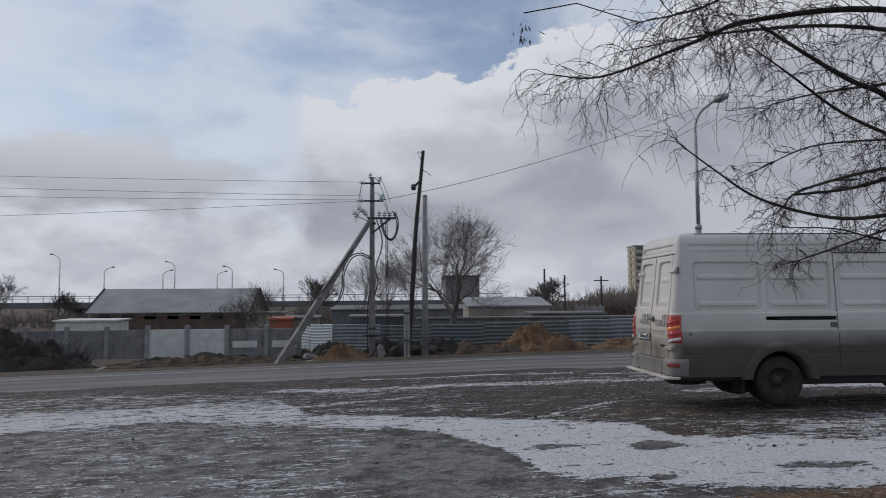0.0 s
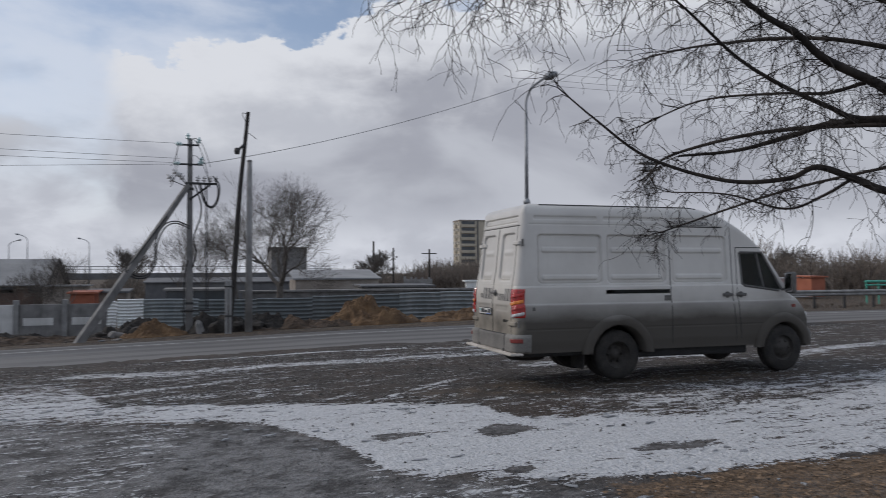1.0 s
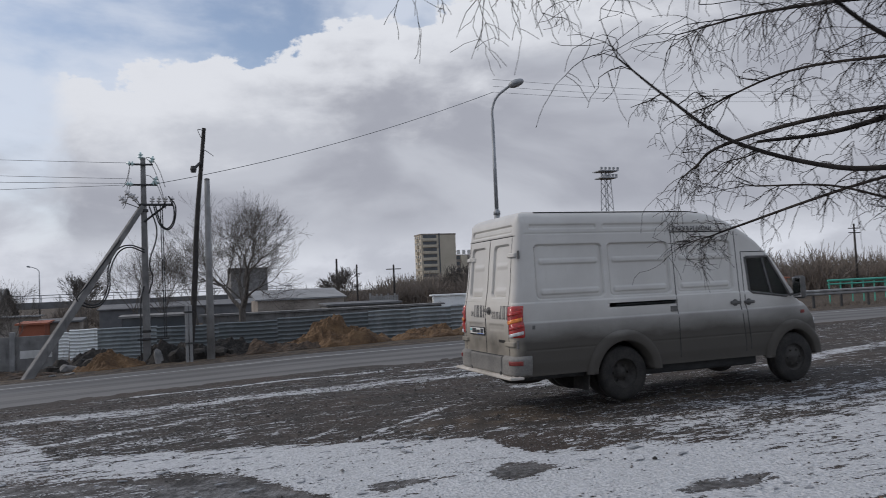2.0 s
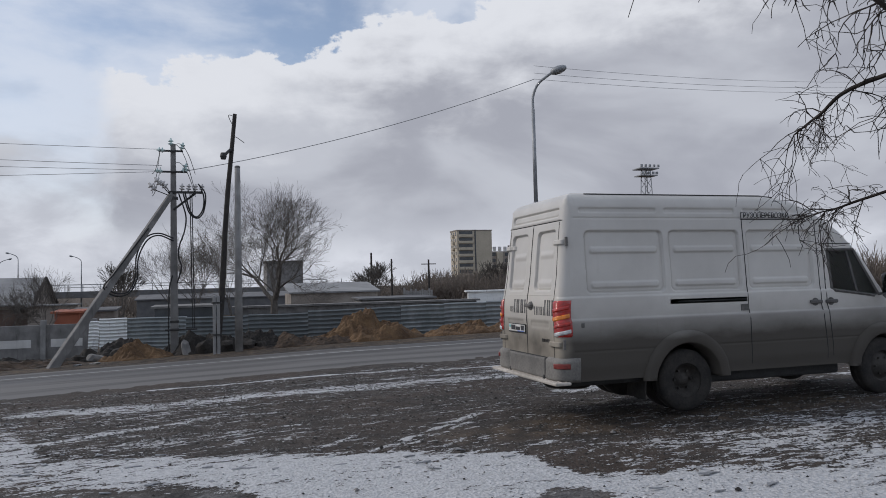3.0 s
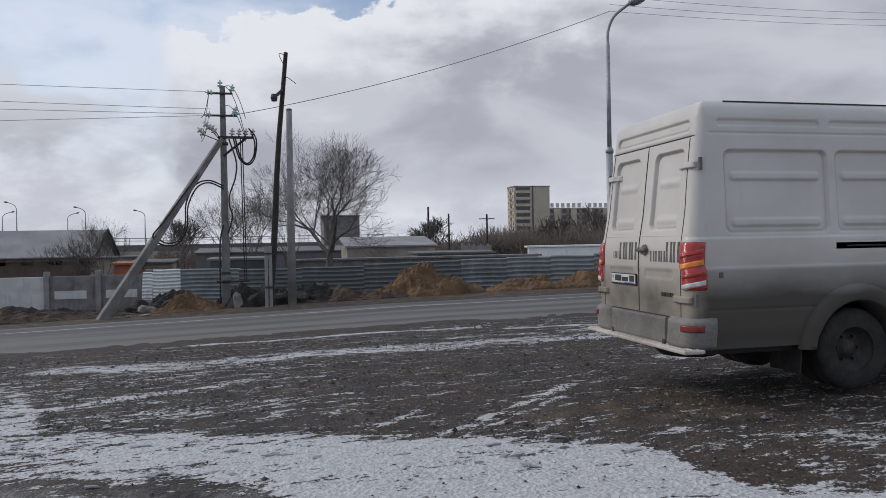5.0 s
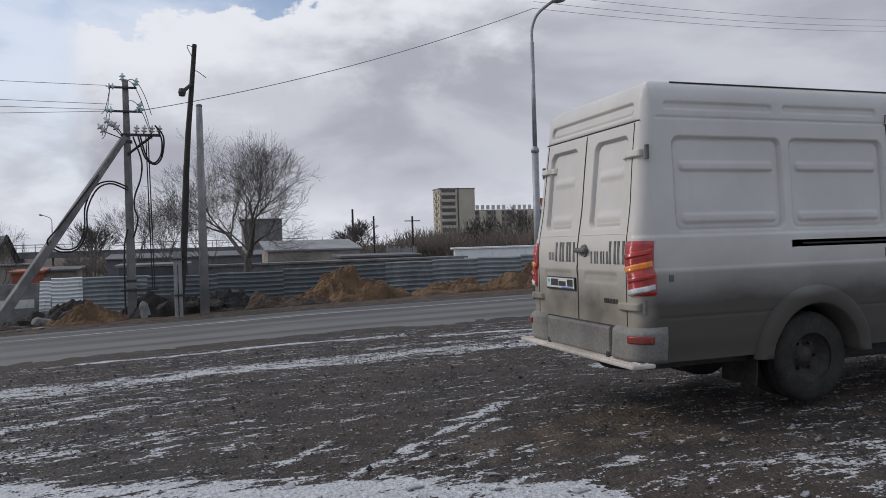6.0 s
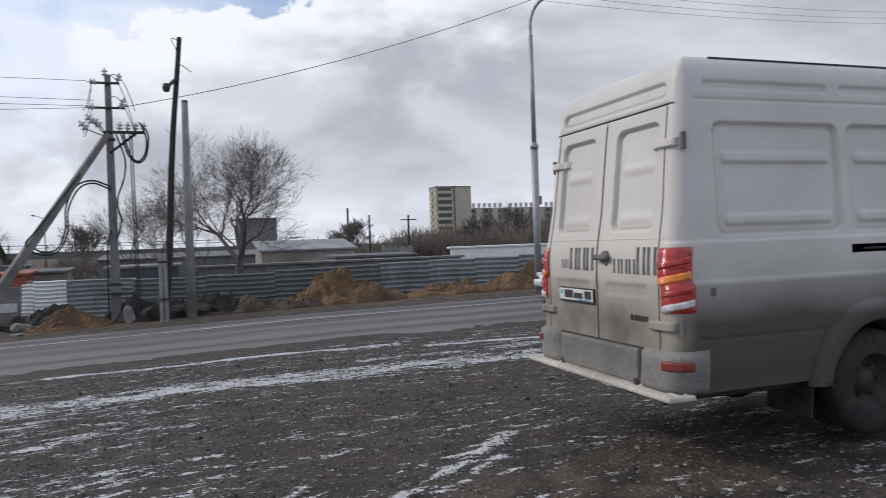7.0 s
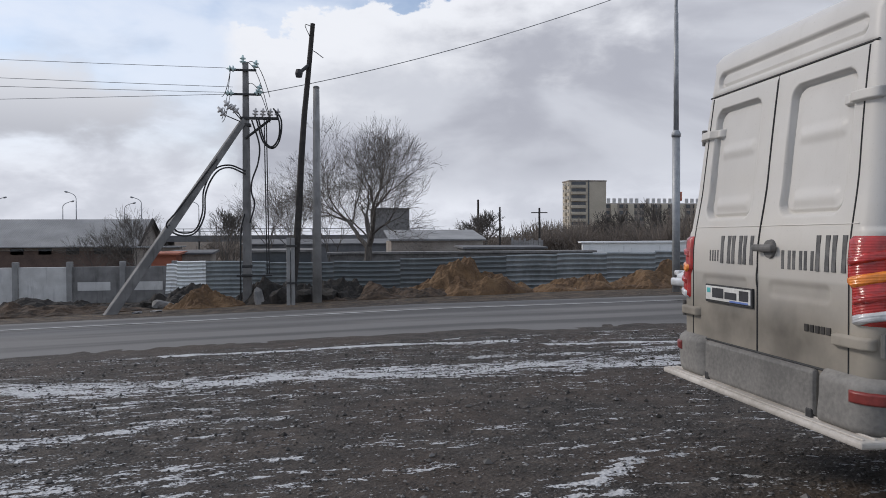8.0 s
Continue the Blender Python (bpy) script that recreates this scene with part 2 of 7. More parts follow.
def glass_material(name, tint, alpha_rough=0.03):
    m = Nodes(name)
    m.bsdf.inputs["Transmission Weight"].default_value = 1.0
    m.bsdf.inputs["IOR"].default_value = 1.1
    return m.done(tint, alpha_rough, 0, 0.5)


M = {
    "ground": ground_material(), "road": road_material(),
    "pale_concrete": concrete_material("pale_concrete", (0.21, 0.205, 0.20), (0.31, 0.305, 0.295), 0.4),
    "grey_concrete": concrete_material("grey_concrete", (0.145, 0.14, 0.135), (0.235, 0.228, 0.22), 0.55),
    "whitewash": concrete_material("whitewash", (0.50, 0.49, 0.47), (0.62, 0.61, 0.59), 0.45),
    "road_paint": simple("worn_road_paint", (0.22, 0.22, 0.22), (0.55, 0.55, 0.54), 2.5, 0.8, bump=0.1),
    "steel": corrugated("galvanised_sheet", (0.14, 0.158, 0.163), (0.28, 0.305, 0.31)),
    "white_steel": corrugated("white_sheet", (0.74, 0.76, 0.75), (0.84, 0.85, 0.84)),
    "dark_metal": simple("dark_painted_metal", (0.03, 0.03, 0.032), (0.06, 0.058, 0.055), 5, 0.6, 0.3),
    "grey_metal": simple("grey_galvanised_metal", (0.24, 0.25, 0.26), (0.36, 0.37, 0.38), 5, 0.55, 0.4),
    "black_rubber": simple("black_cable", (0.012, 0.012, 0.013), (0.03, 0.03, 0.03), 5, 0.7),
    "porcelain": simple("pale_glass_insulator", (0.45, 0.60, 0.58), (0.62, 0.74, 0.72), 9, 0.25, bump=0.02),
    "white_porcelain": simple("grey_porcelain", (0.48, 0.46, 0.45), (0.62, 0.60, 0.58), 9, 0.3, bump=0.02),
    "tarred_wood": simple("tarred_wood", (0.018, 0.016, 0.015), (0.05, 0.043, 0.038), 5, 0.85, bump=0.5),
    "clay": simple("dug_clay", (0.07, 0.039, 0.02), (0.18, 0.108, 0.054), 1.6, 0.95, bump=0.8, dist=0.05, fine=14),
    "verge_clay": simple("trampled_brown_clay", (0.026, 0.020, 0.015), (0.095, 0.062, 0.040), 2.2, 0.95, bump=0.8, dist=0.05, fine=12),
    "black_soil": simple("black_soil", (0.016, 0.014, 0.012), (0.05, 0.043, 0.037), 1.6, 0.95, bump=0.8, dist=0.05, fine=12),
    "paint": van_paint(),
    "bark": leafless("dark_bark", (0.022, 0.019, 0.018), (0.062, 0.052, 0.046)),
    "far_bark": leafless("grey_brown_bark", (0.075, 0.066, 0.059), (0.15, 0.135, 0.12)),
    "brush": leafless("dry_brush", (0.115, 0.095, 0.08), (0.23, 0.195, 0.165)),
    "roof_slate": simple("asbestos_slate", (0.20, 0.20, 0.20), (0.30, 0.30, 0.298), 0.5, 0.85, fine=9),
    "brick": simple("old_red_brick", (0.085, 0.060, 0.050), (0.16, 0.108, 0.085), 1.0, 0.9, fine=12),
    "plaster": simple("dirty_plaster", (0.20, 0.17, 0.145), (0.36, 0.32, 0.28), 0.8, 0.9, fine=9),
    "beige": simple("beige_panel", (0.42, 0.37, 0.29), (0.54, 0.48, 0.385), 0.25, 0.85, fine=2),
    "window": simple("dark_window", (0.04, 0.045, 0.05), (0.09, 0.10, 0.11), 0.6, 0.2),
    "orange": simple("faded_orange_paint", (0.27, 0.08, 0.045), (0.40, 0.135, 0.075), 1.0, 0.75),
    "green": simple("green_paint", (0.05, 0.30, 0.22), (0.08, 0.42, 0.32), 1.0, 0.6),
    "deck": simple("overpass_concrete", (0.10, 0.10, 0.105), (0.17, 0.17, 0.17), 0.2, 0.9, fine=2),
}


# ---- building helpers ----
def ground_z(x, y):
    """The gentle fall of the ground towards the road and to the west."""
    xa = min(max(x, -15.0), 7.0) * 0.03 + (min(max(x, 7.0), 25.0) - 7.0) * 0.015
    z = -0.05 + xa - 0.022 * min(max(y, -10.0), 12.0) - 0.0275 * min(max(y - 12.0, 0.0), 22.0)
    return z - 0.55 * min(max((y - 33.0) / 4.0, 0.0), 1.0)


def mesh_obj(name, verts, faces, mat, parent=None, smooth=False, label=""):
    me = bpy.data.meshes.new(name)
    me.from_pydata([tuple(v) for v in verts], [], [tuple(f) for f in faces])
    me.materials.append(mat)
    if smooth:
        me.polygons.foreach_set("use_smooth", [True] * len(me.polygons))
    me.update()
    ob = new(name, me)
    ob.parent = parent
    return tagged(ob, label)


def part(name, bm, mat, parent=None, label="", smooth=False):
    me = bpy.data.meshes.new(name)
    bm.to_mesh(me)
    bm.free()
    me.materials.append(mat)
    if smooth:
        me.polygons.foreach_set("use_smooth", [True] * len(me.polygons))
    ob = new(name, me)
    ob.parent = parent
    return tagged(ob, label)


def thing(name, m, label, category, group="", kind=""):
    ob = new(name)
    ob.empty_display_size = 0.2
    ob.matrix_world = m
    return tagged(ob, label, category, group, kind)


def box(bm, c, s, bevel=0.0, rot=None):
    r = bmesh.ops.create_cube(bm, size=1.0)
    vs = r["verts"]
    bmesh.ops.scale(bm, vec=s, verts=vs)
    if bevel:
        es = list({e for v in vs for e in v.link_edges})
        out = bmesh.ops.bevel(bm, geom=es, offset=bevel, segments=2, affect="EDGES", profile=0.5)
        vs = list({v for f in out["faces"] for v in f.verts} | {v for v in vs if v.is_valid})
    if rot is not None:
        bmesh.ops.transform(bm, matrix=rot, verts=vs)
    bmesh.ops.translate(bm, vec=c, verts=vs)
    return bm


def rod(bm, a, b, r0, r1=None, n=10, caps=True):
    """A tapered round bar from a to b."""
    a, b = Vector(a), Vector(b)
    r1 = r0 if r1 is None else r1
    q = (b - a).to_track_quat("Z", "Y").to_matrix()
    rings = []
    for p, r in ((a, r0), (b, r1)):
        rings.append([bm.verts.new(p + q @ Vector((r * math.cos(k * 2 * math.pi / n), r * math.sin(k * 2 * math.pi / n), 0))) for k in range(n)])
    for k in range(n):
        bm.faces.new((rings[0][k], rings[0][(k + 1) % n], rings[1][(k + 1) % n], rings[1][k]))
    if caps:
        bm.faces.new(rings[0][::-1]), bm.faces.new(rings[1])
    return bm


def lathe(bm, profile, n=32, m=None):
    """Turns (radius, height) pairs round z; m places the result."""
    rings = []
    for r, z in profile:
        rings.append([bm.verts.new((m or Matrix()) @ Vector((r * math.cos(k * 2 * math.pi / n), r * math.sin(k * 2 * math.pi / n), z))) for k in range(n)])
    for i in range(len(rings) - 1):
        for k in range(n):
            bm.faces.new((rings[i][k], rings[i][(k + 1) % n], rings[i + 1][(k + 1) % n], rings[i + 1][k]))
    return bm


def tube(bm, pts, r, n=6, taper=None):
    """A round bar along a line of points."""
    pts = [Vector(p) for p in pts]
    prev = None
    up = Vector((0.31, 0.17, 0.93))
    for i, p in enumerate(pts):
        d = (pts[min(i + 1, len(pts) - 1)] - pts[max(i - 1, 0)]).normalized()
        u = d.cross(up)
        u = (u if u.length > 1e-4 else d.cross(Vector((1, 0, 0)))).normalized()
        w = d.cross(u)
        rr = r if taper is None else r + (taper - r) * i / (len(pts) - 1)
        ring = [bm.verts.new(p + rr * (math.cos(k * 2 * math.pi / n) * u + math.sin(k * 2 * math.pi / n) * w)) for k in range(n)]
        if prev:
            for k in range(n):
                bm.faces.new((prev[k], prev[(k + 1) % n], ring[(k + 1) % n], ring[k]))
        prev = ring
    return bm


def sag(a, b, drop, n=24):
    a, b = Vector(a), Vector(b)
    return [a.lerp(b, k / n) - Vector((0, 0, drop * 4 * (k / n) * (1 - k / n))) for k in range(n + 1)]


def spline(pts, n=8):
    """A smooth line through points."""
    p = [Vector(v) for v in pts]
    p = [2 * p[0] - p[1], *p, 2 * p[-1] - p[-2]]
    out = []
    for i in range(1, len(p) - 2):
        for k in range(n):
            t = k / n
            out.append(0.5 * (2 * p[i] + (p[i + 1] - p[i - 1]) * t + (2 * p[i - 1] - 5 * p[i] + 4 * p[i + 1] - p[i + 2]) * t * t + (3 * p[i] - p[i - 1] - 3 * p[i + 1] + p[i + 2]) * t ** 3))
    return out + [p[-2]]


def near_line(px, py, line):
    """Least distance of a plan point from a broken line."""
    best = 1e9
    for (ax, ay), (bx, by) in zip(line, line[1:]):
        dx, dy = bx - ax, by - ay
        t = min(max(((px - ax) * dx + (py - ay) * dy) / (dx * dx + dy * dy), 0), 1)
        best = min(best, math.hypot(px - ax - t * dx, py - ay - t * dy))
    return best


def smooth01(v, lo, hi):
    t = min(max((v - lo) / (hi - lo), 0.0), 1.0)
    return t * t * (3 - 2 * t)


# ---- ground ----
UPPER = [(-40, 20.0), (-7, 18.6), (-2, 17.6), (0.2, 16.0), (1.4, 12.6), (3.1, 11.55), (4.7, 10.75), (6.05, 9.95), (6.2, 8.9), (7.7, 8.15), (9.2, 8.4), (12, 9.0), (40, 11)]
LOWER = [(-40, 12.0), (-3, 11.8), (-0.9, 12.4), (1.7, 10.9), (3.4, 10.05), (4.05, 8.5), (4.3, 7.2), (5.6, 6.2), (7.0, 5.9), (9, 5.8), (40, 6.5)]
STREAKS = [
    ([(0.3, 17.2), (2.0, 16.6), (3.8, 16.85), (5.7, 16.5), (8.5, 16.3), (10.5, 16.6)], 0.65, 0.62),
    ([(1.2, 14.9), (1.85, 15.1), (2.8, 15.9), (3.8, 16.4)], 0.3, 0.42),
    ([(1.0, 13.7), (1.9, 14.05), (2.8, 14.35), (3.4, 14.8)], 0.14, 0.60),
    ([(4.55, 10.6), (5.2, 11.2), (6.0, 11.84), (6.6, 12.4)], 0.07, 0.66),
    ([(4.7, 10.55), (5.35, 11.05), (6.2, 11.75)], 0.05, 0.60),
    ([(4.2, 11.2), (4.9, 11.95)], 0.09, 0.55),
    ([(5.5, 9.6), (5.9, 9.95), (6.5, 10.15)], 0.13, 0.62),
    ([(2.0, 19.4), (6.1, 19.2), (7.4, 19.0)], 0.13, 0.95),
    ([(7.8, 18.4), (9.2, 18.0), (10.5, 17.9)], 0.16, 0.85),
    ([(6.5, 17.4), (8.0, 17.2), (9.6, 17.3)], 0.25, 0.5),
    ([(7.9, 9.0), (8.6, 9.2), (9.4, 9.3), (10.6, 9.4)], 0.3, 0.62),
    ([(8.6, 13.6), (10.0, 13.9), (12.5, 13.6)], 0.5, 0.65),
    ([(12.5, 9.5), (14.5, 10.5), (17, 10.8)], 0.5, 0.6),
    ([(13.0, 12.5), (15.5, 13.4), (19, 14.0)], 0.4, 0.6),
]


def line_at(line, x):
    for (ax, ay), (bx, by) in zip(line, line[1:]):
        if ax <= x <= bx:
            return ay + (by - ay) * (x - ax) / (bx - ax)
    return line[0][1] if x < line[0][0] else line[-1][1]


def ground_marks(x, y):
    """Snow, ice, leaf litter and bare earth at a place, each 0 to 1; earth includes shade painted under the van."""
    w = 0.5 * noise.noise((x * 0.9, y * 0.9, 3.0)) + 0.25 * noise.noise((x * 2.3, y * 2.3, 7.0))
    up, lo = line_at(UPPER, x), line_at(LOWER, x)
    inside = min(up - y, y - lo) + 0.35 * w
    snow = 0.265 + 0.10 * smooth01(18.5 - y, 0, 3) * smooth01(4.5 - x, -1, 3)
    band = smooth01(inside, -0.25, 0.30)
    strength = 0.66 + 0.22 * smooth01(x, 1.0, 4.5) - 0.38 * smooth01(x, 6.8, 8.2)
    if x < 1.2:
        strength = 0.42 + 0.26 * smooth01(-abs(y - 13.0), -2.6, -0.6)
    snow = snow + (strength - snow) * band
    ice = 0.0
    if y < lo + 0.2 and y > -6:
        near = smooth01(lo - y, -0.1, 0.5)
        pool = smooth01(1.0 - math.hypot((x - 3.3) / 0.95, (y - 8.2) / 1.9) + 0.3 * w, -0.05, 0.12)
        snow = snow * (1 - near) + near * (0.345 - 0.345 * pool)
        ice = near * (0.75 + 0.25 * pool)
    for cx, cy, rx, ry in ((5.75, 8.3, 0.42, 0.32), (5.3, 6.75, 0.2, 0.16), (6.7, 6.9, 0.5, 0.22), (4.9, 8.6, 0.5, 0.28)):
        q = 0.85 * smooth01(1.0 - math.hypot((x - cx) / rx, (y - cy) / ry) + 1.5 * w, -0.1, 0.8)
        snow, ice = snow * (1 - q), max(ice, q)
    snow += 0.10 * smooth01(x, 6.8, 8.2) * smooth01(10.4 - y, 0, 1.2) + 0.13 * smooth01(x, 6.0, 6.8) * smooth01(10.5 - y, 0, 0.5)
    for line, width, value in STREAKS:
        d = near_line(x, y, line) + 0.25 * width * w
        if d < width * 2:
            snow = max(snow, value * (1 - smooth01(d, width * 0.35, width * 1.4)))
    if y > 19.6:
        snow *= 1 - smooth01(y, 19.6, 20.2)
    leaf = smooth01(6.15 + 0.5 * w - y, -0.1, 0.45) * smooth01(x - 5.3 - 0.35 * (6.2 - y), -0.3, 0.6)
    snow *= 1 - leaf
    # brown soil beside the van, doubling as painted shade beneath it
    brown = 0.75 * smooth01(2.0 - math.hypot((x - 8.6) / 1.9, (y - 10.9) / 0.45), 0, 0.9)
    earth = max(smooth01(y, 29.2, 29.9), brown)
    return snow, ice, leaf, earth


def spread(lo, hi, step, far, ratio=1.28):
    """Even steps between lo and hi, growing steps out to far on both sides."""
    mid = list(np.arange(lo, hi, step))
    out, s, v = [], step, lo
    while v > -far:
        s *= ratio
        v -= s
        out.append(v)
    tail, s, v = [], step, mid[-1]
    while v < far:
        s *= ratio
        v += s
        tail.append(v)
    return out[::-1] + mid + tail


gx, gy = spread(-6.0, 14.0, 0.085, 3000), spread(3.0, 20.6, 0.085, 3000)
gverts, gmarks = [], []
for yy in gy:
    for xx in gx:
        dense = -8 < xx < 16 and 1 < yy < 21
        mk = ground_marks(xx, yy)
        zz = ground_z(xx, yy) + (0.02 * noise.noise((xx * 0.7, yy * 0.7, 0)) + 0.010 * noise.noise((xx * 4, yy * 4, 0)) + 0.012 * mk[0] if dense else 0.0)
        gverts.append((xx, yy, zz)), gmarks.append(mk)
nx = len(gx)
gfaces = [(j * nx + i, j * nx + i + 1, (j + 1) * nx + i + 1, (j + 1) * nx + i) for j in range(len(gy) - 1) for i in range(nx - 1)]
ground = mesh_obj("ground", gverts, gfaces, M["ground"], smooth=True)
for k, key in enumerate(("snow", "ice", "leaf", "earth")):
    at = ground.data.attributes.new(key, "FLOAT", "POINT")
    at.data.foreach_set("value", [mk[k] for mk in gmarks])
tagged(ground, "dark gravel yard with patchy snow, ice and slush", "ground", kind="structure")

# ---- road ----
ROAD_NEAR, ROAD_FAR = 20.0, 29.3


def strip(name, y0, y1, x0, x1, lift, mat, nyy=6, step=1.0, ragged=0.0, seed=0):
    xs = np.linspace(x0, x1, max(2, int((x1 - x0) / step)))
    vs = []
    for x in xs:
        for k in range(nyy):
            y = y0 + (y1 - y0) * k / (nyy - 1)
            if ragged and k in (0, nyy - 1):
                y += ragged * noise.noise((x * 0.8, k * 3.1 + seed, 0))
            vs.append((x, y, ground_z(x, y) + (lift if 0 < k < nyy - 1 or not ragged else -0.03)))
    fs = [(i * nyy + k, (i + 1) * nyy + k, (i + 1) * nyy + k + 1, i * nyy + k + 1) for i in range(len(xs) - 1) for k in range(nyy - 1)]
    return mesh_obj(name, vs, fs, mat)


tagged(strip("road", ROAD_NEAR, ROAD_FAR, -400, 400, 0.02, M["road"], 8, 0.5, 0.14), "two-lane grey asphalt road with worn wheel tracks", "road", kind="structure")
tagged(strip("edge_line", 26.0, 26.13, -200, 200, 0.036, M["road_paint"], 2), "worn white line painted along the road", "road marking", kind="structure")

# ---- roadside poles and wires ----
def concrete_pole():
    """Line pole with a raking brace, crossarms, glass insulators, a cable bracket and hanging cables."""
    bx, by = 1.78, 32.73
    bz = ground_z(bx, by)
    p = thing("utility_pole", pose(bx, by, bz), "grey concrete line pole with a raking concrete brace and glass insulators", "utility pole")
    h = 8.04
    bm = bmesh.new()
    for z0, z1, w0, w1 in ((-0.3, h, 0.15, 0.09),):
        vs = [[bm.verts.new((sx * w, sy * w * 0.9, z)) for sx, sy in ((-1, -1), (1, -1), (1, 1), (-1, 1))] for z, w in ((z0, w0), (z1, w1))]
        for k in range(4):
            bm.faces.new((vs[0][k], vs[0][(k + 1) % 4], vs[1][(k + 1) % 4], vs[1][k]))
        bm.faces.new(vs[1])
    bmesh.ops.bevel(bm, geom=list(bm.edges), offset=0.015, segments=1, affect="EDGES")
    part("shaft", bm, M["grey_concrete"], p)
    foot = Vector((-2.06 - bx, 30.43 - by, ground_z(-2.06, 30.43) - bz - 0.2))
    head = Vector((-0.05, -0.05, 6.12))
    bm = bmesh.new()
    q = (head - foot).to_track_quat("Z", "Y").to_matrix()
    vs = []
    for c, w in ((foot, 0.145), (head, 0.09)):
        vs.append([bm.verts.new(c + q @ Vector((sx * w, sy * w, 0))) for sx, sy in ((-1, -1), (1, -1), (1, 1), (-1, 1))])
    for k in range(4):
        bm.faces.new((vs[0][k], vs[0][(k + 1) % 4], vs[1][(k + 1) % 4], vs[1][k]))
    bm.faces.new(vs[1])
    bmesh.ops.bevel(bm, geom=list(bm.edges), offset=0.015, segments=1, affect="EDGES")
    part("brace", bm, M["grey_concrete"], p, "raking concrete strut")

    def insulator(at, along, mat=M["porcelain"], s=1.0):
        m = Matrix.Translation(at) @ Vector(along).to_track_quat("Z", "Y").to_matrix().to_4x4() @ Matrix.Scale(s, 4)
        b = bmesh.new()
        lathe(b, [(0.0, 0), (0.03, 0), (0.03, 0.05), (0.10, 0.07), (0.11, 0.10), (0.04, 0.12), (0.04, 0.16), (0.10, 0.18), (0.10, 0.21), (0.04, 0.23), (0.03, 0.30), (0.0, 0.30)], 10, m)
        part("insulator", b, mat, p, "pale green glass insulator" if mat is M["porcelain"] else "grey porcelain bushing", True)

    for z, half in ((7.75, 0.55), (6.95, 0.75)):
        b = bmesh.new()
        box(b, (-0.05, -0.12, z), (half * 1.5, 0.07, 0.07), 0.01)
        part("crossarm", b, M["dark_metal"], p)
        insulator((-0.35 * half - 0.1, -0.15, z + 0.02), (-1, 0, 0.05))
        insulator((0.55 * half, -0.15, z + 0.04), (0.25, 0, 1))
    insulator((-0.08, -0.05, 7.95), (0, 0, 1))
    insulator((0.28, -0.12, 7.0), (1, 0, 0.1))
    # cable bracket with its row of bushings
    b = bmesh.new()
    box(b, (0.45, -0.1, 6.17), (1.25, 0.09, 0.09), 0.01)
    rod(b, (0.0, -0.1, 5.5), (0.8, -0.1, 6.14), 0.045, n=6)
    part("bracket", b, M["dark_metal"], p, "black steel cable bracket")
    for k in range(4):
        insulator((0.30 + 0.24 * k, -0.1, 6.22), (0.12, 0, 1), M["white_porcelain"], 0.95)
    for k in range(3):
        insulator((-0.22 - 0.2 * k, -0.25, 6.3 + 0.16 * (1 - abs(k - 1)) - 0.05 * k), (-0.62, -0.15, 0.75), M["white_porcelain"], 1.25)
        b = bmesh.new()
        rod(b, (-0.05, -0.1, 6.0), (-0.22 - 0.2 * k, -0.25, 6.32 + 0.16 * (1 - abs(k - 1)) - 0.05 * k), 0.018, n=5)
        part("arm", b, M["dark_metal"], p)
    b = bmesh.new()
    box(b, (0.25, -0.22, 0.95), (1.15, 0.06, 0.06), 0.01)
    part("step_bar", b, M["dark_metal"], p)
    for z in (0.95, 1.25, 5.95):
        b = bmesh.new()
        box(b, (0, 0, z), (0.32, 0.29, 0.09), 0.01)
        part("clamp", b, M["dark_metal"], p)
    loops = [
        [(0.95, -0.15, 6.45), (1.1, -0.2, 6.0), (1.06, -0.2, 5.5), (0.84, -0.2, 5.22), (0.6, -0.2, 5.45), (0.42, -0.2, 6.15)],
        [(0.9, -0.15, 6.5), (1.16, -0.2, 6.1), (1.1, -0.2, 5.45), (0.86, -0.2, 5.17), (0.56, -0.2, 5.4), (0.36, -0.2, 6.1)],
        [(0.2, -0.15, 6.1), (0.44, -0.2, 5.3), (0.4, -0.2, 4.7), (0.2, -0.2, 4.1), (0.18, -0.2, 3.7), (0.27, -0.2, 3.3), (0.12, -0.2, 2.7)],
        [(0.0, -0.25, 4.4), (-0.5, -0.4, 4.58), (-0.95, -0.6, 4.4), (-1.24, -0.8, 3.75), (-1.28, -0.9, 3.0), (-1.5, -1.0, 2.45), (-1.9, -1.2, 2.38), (-2.2, -1.45, 2.62)],
        [(0.0, -0.25, 4.3), (-0.5, -0.4, 4.5), (-0.9, -0.6, 4.3), (-1.18, -0.8, 3.65), (-1.22, -0.9, 2.9), (-1.5, -1.0, 2.36), (-1.95, -1.2, 2.3), (-2.25, -1.5, 2.6), (-1.95, -1.38, 3.05), (-1.35, -1.0, 3.98), (-0.85, -0.68, 4.75)],
        [(-0.2, -0.2, 0.1), (-0.2, -0.2, 1.2), (-0.17, -0.2, 2.4), (-0.05, -0.2, 3.0)],
    ]
    for line in loops:
        part("cable", tube(bmesh.new(), spline(line), 0.028, 6), M["black_rubber"], p, "thick black cable", True)
    for dx in (0.60, 0.67):
        part("cable", tube(bmesh.new(), [(dx, -0.15, 6.15), (dx + 0.03, -0.18, 3.5), (dx + 0.06, -0.2, 1.0)], 0.02, 5), M["black_rubber"], p)
    b = bmesh.new()
    for za, zb in ((7.8, 7.05), (7.8, 6.3), (7.1, 6.2)):
        tube(b, sag((-0.45, -0.2, za), (-0.75, -0.2, zb - 0.2), 0.25, 10), 0.012, 4)
        tube(b, sag((0.1, -0.15, za + 0.2), (0.8, -0.2, zb - 0.2), -0.4, 10), 0.012, 4)
    part("jumper_wire", b, M["dark_metal"], p, "", True)
    return bz


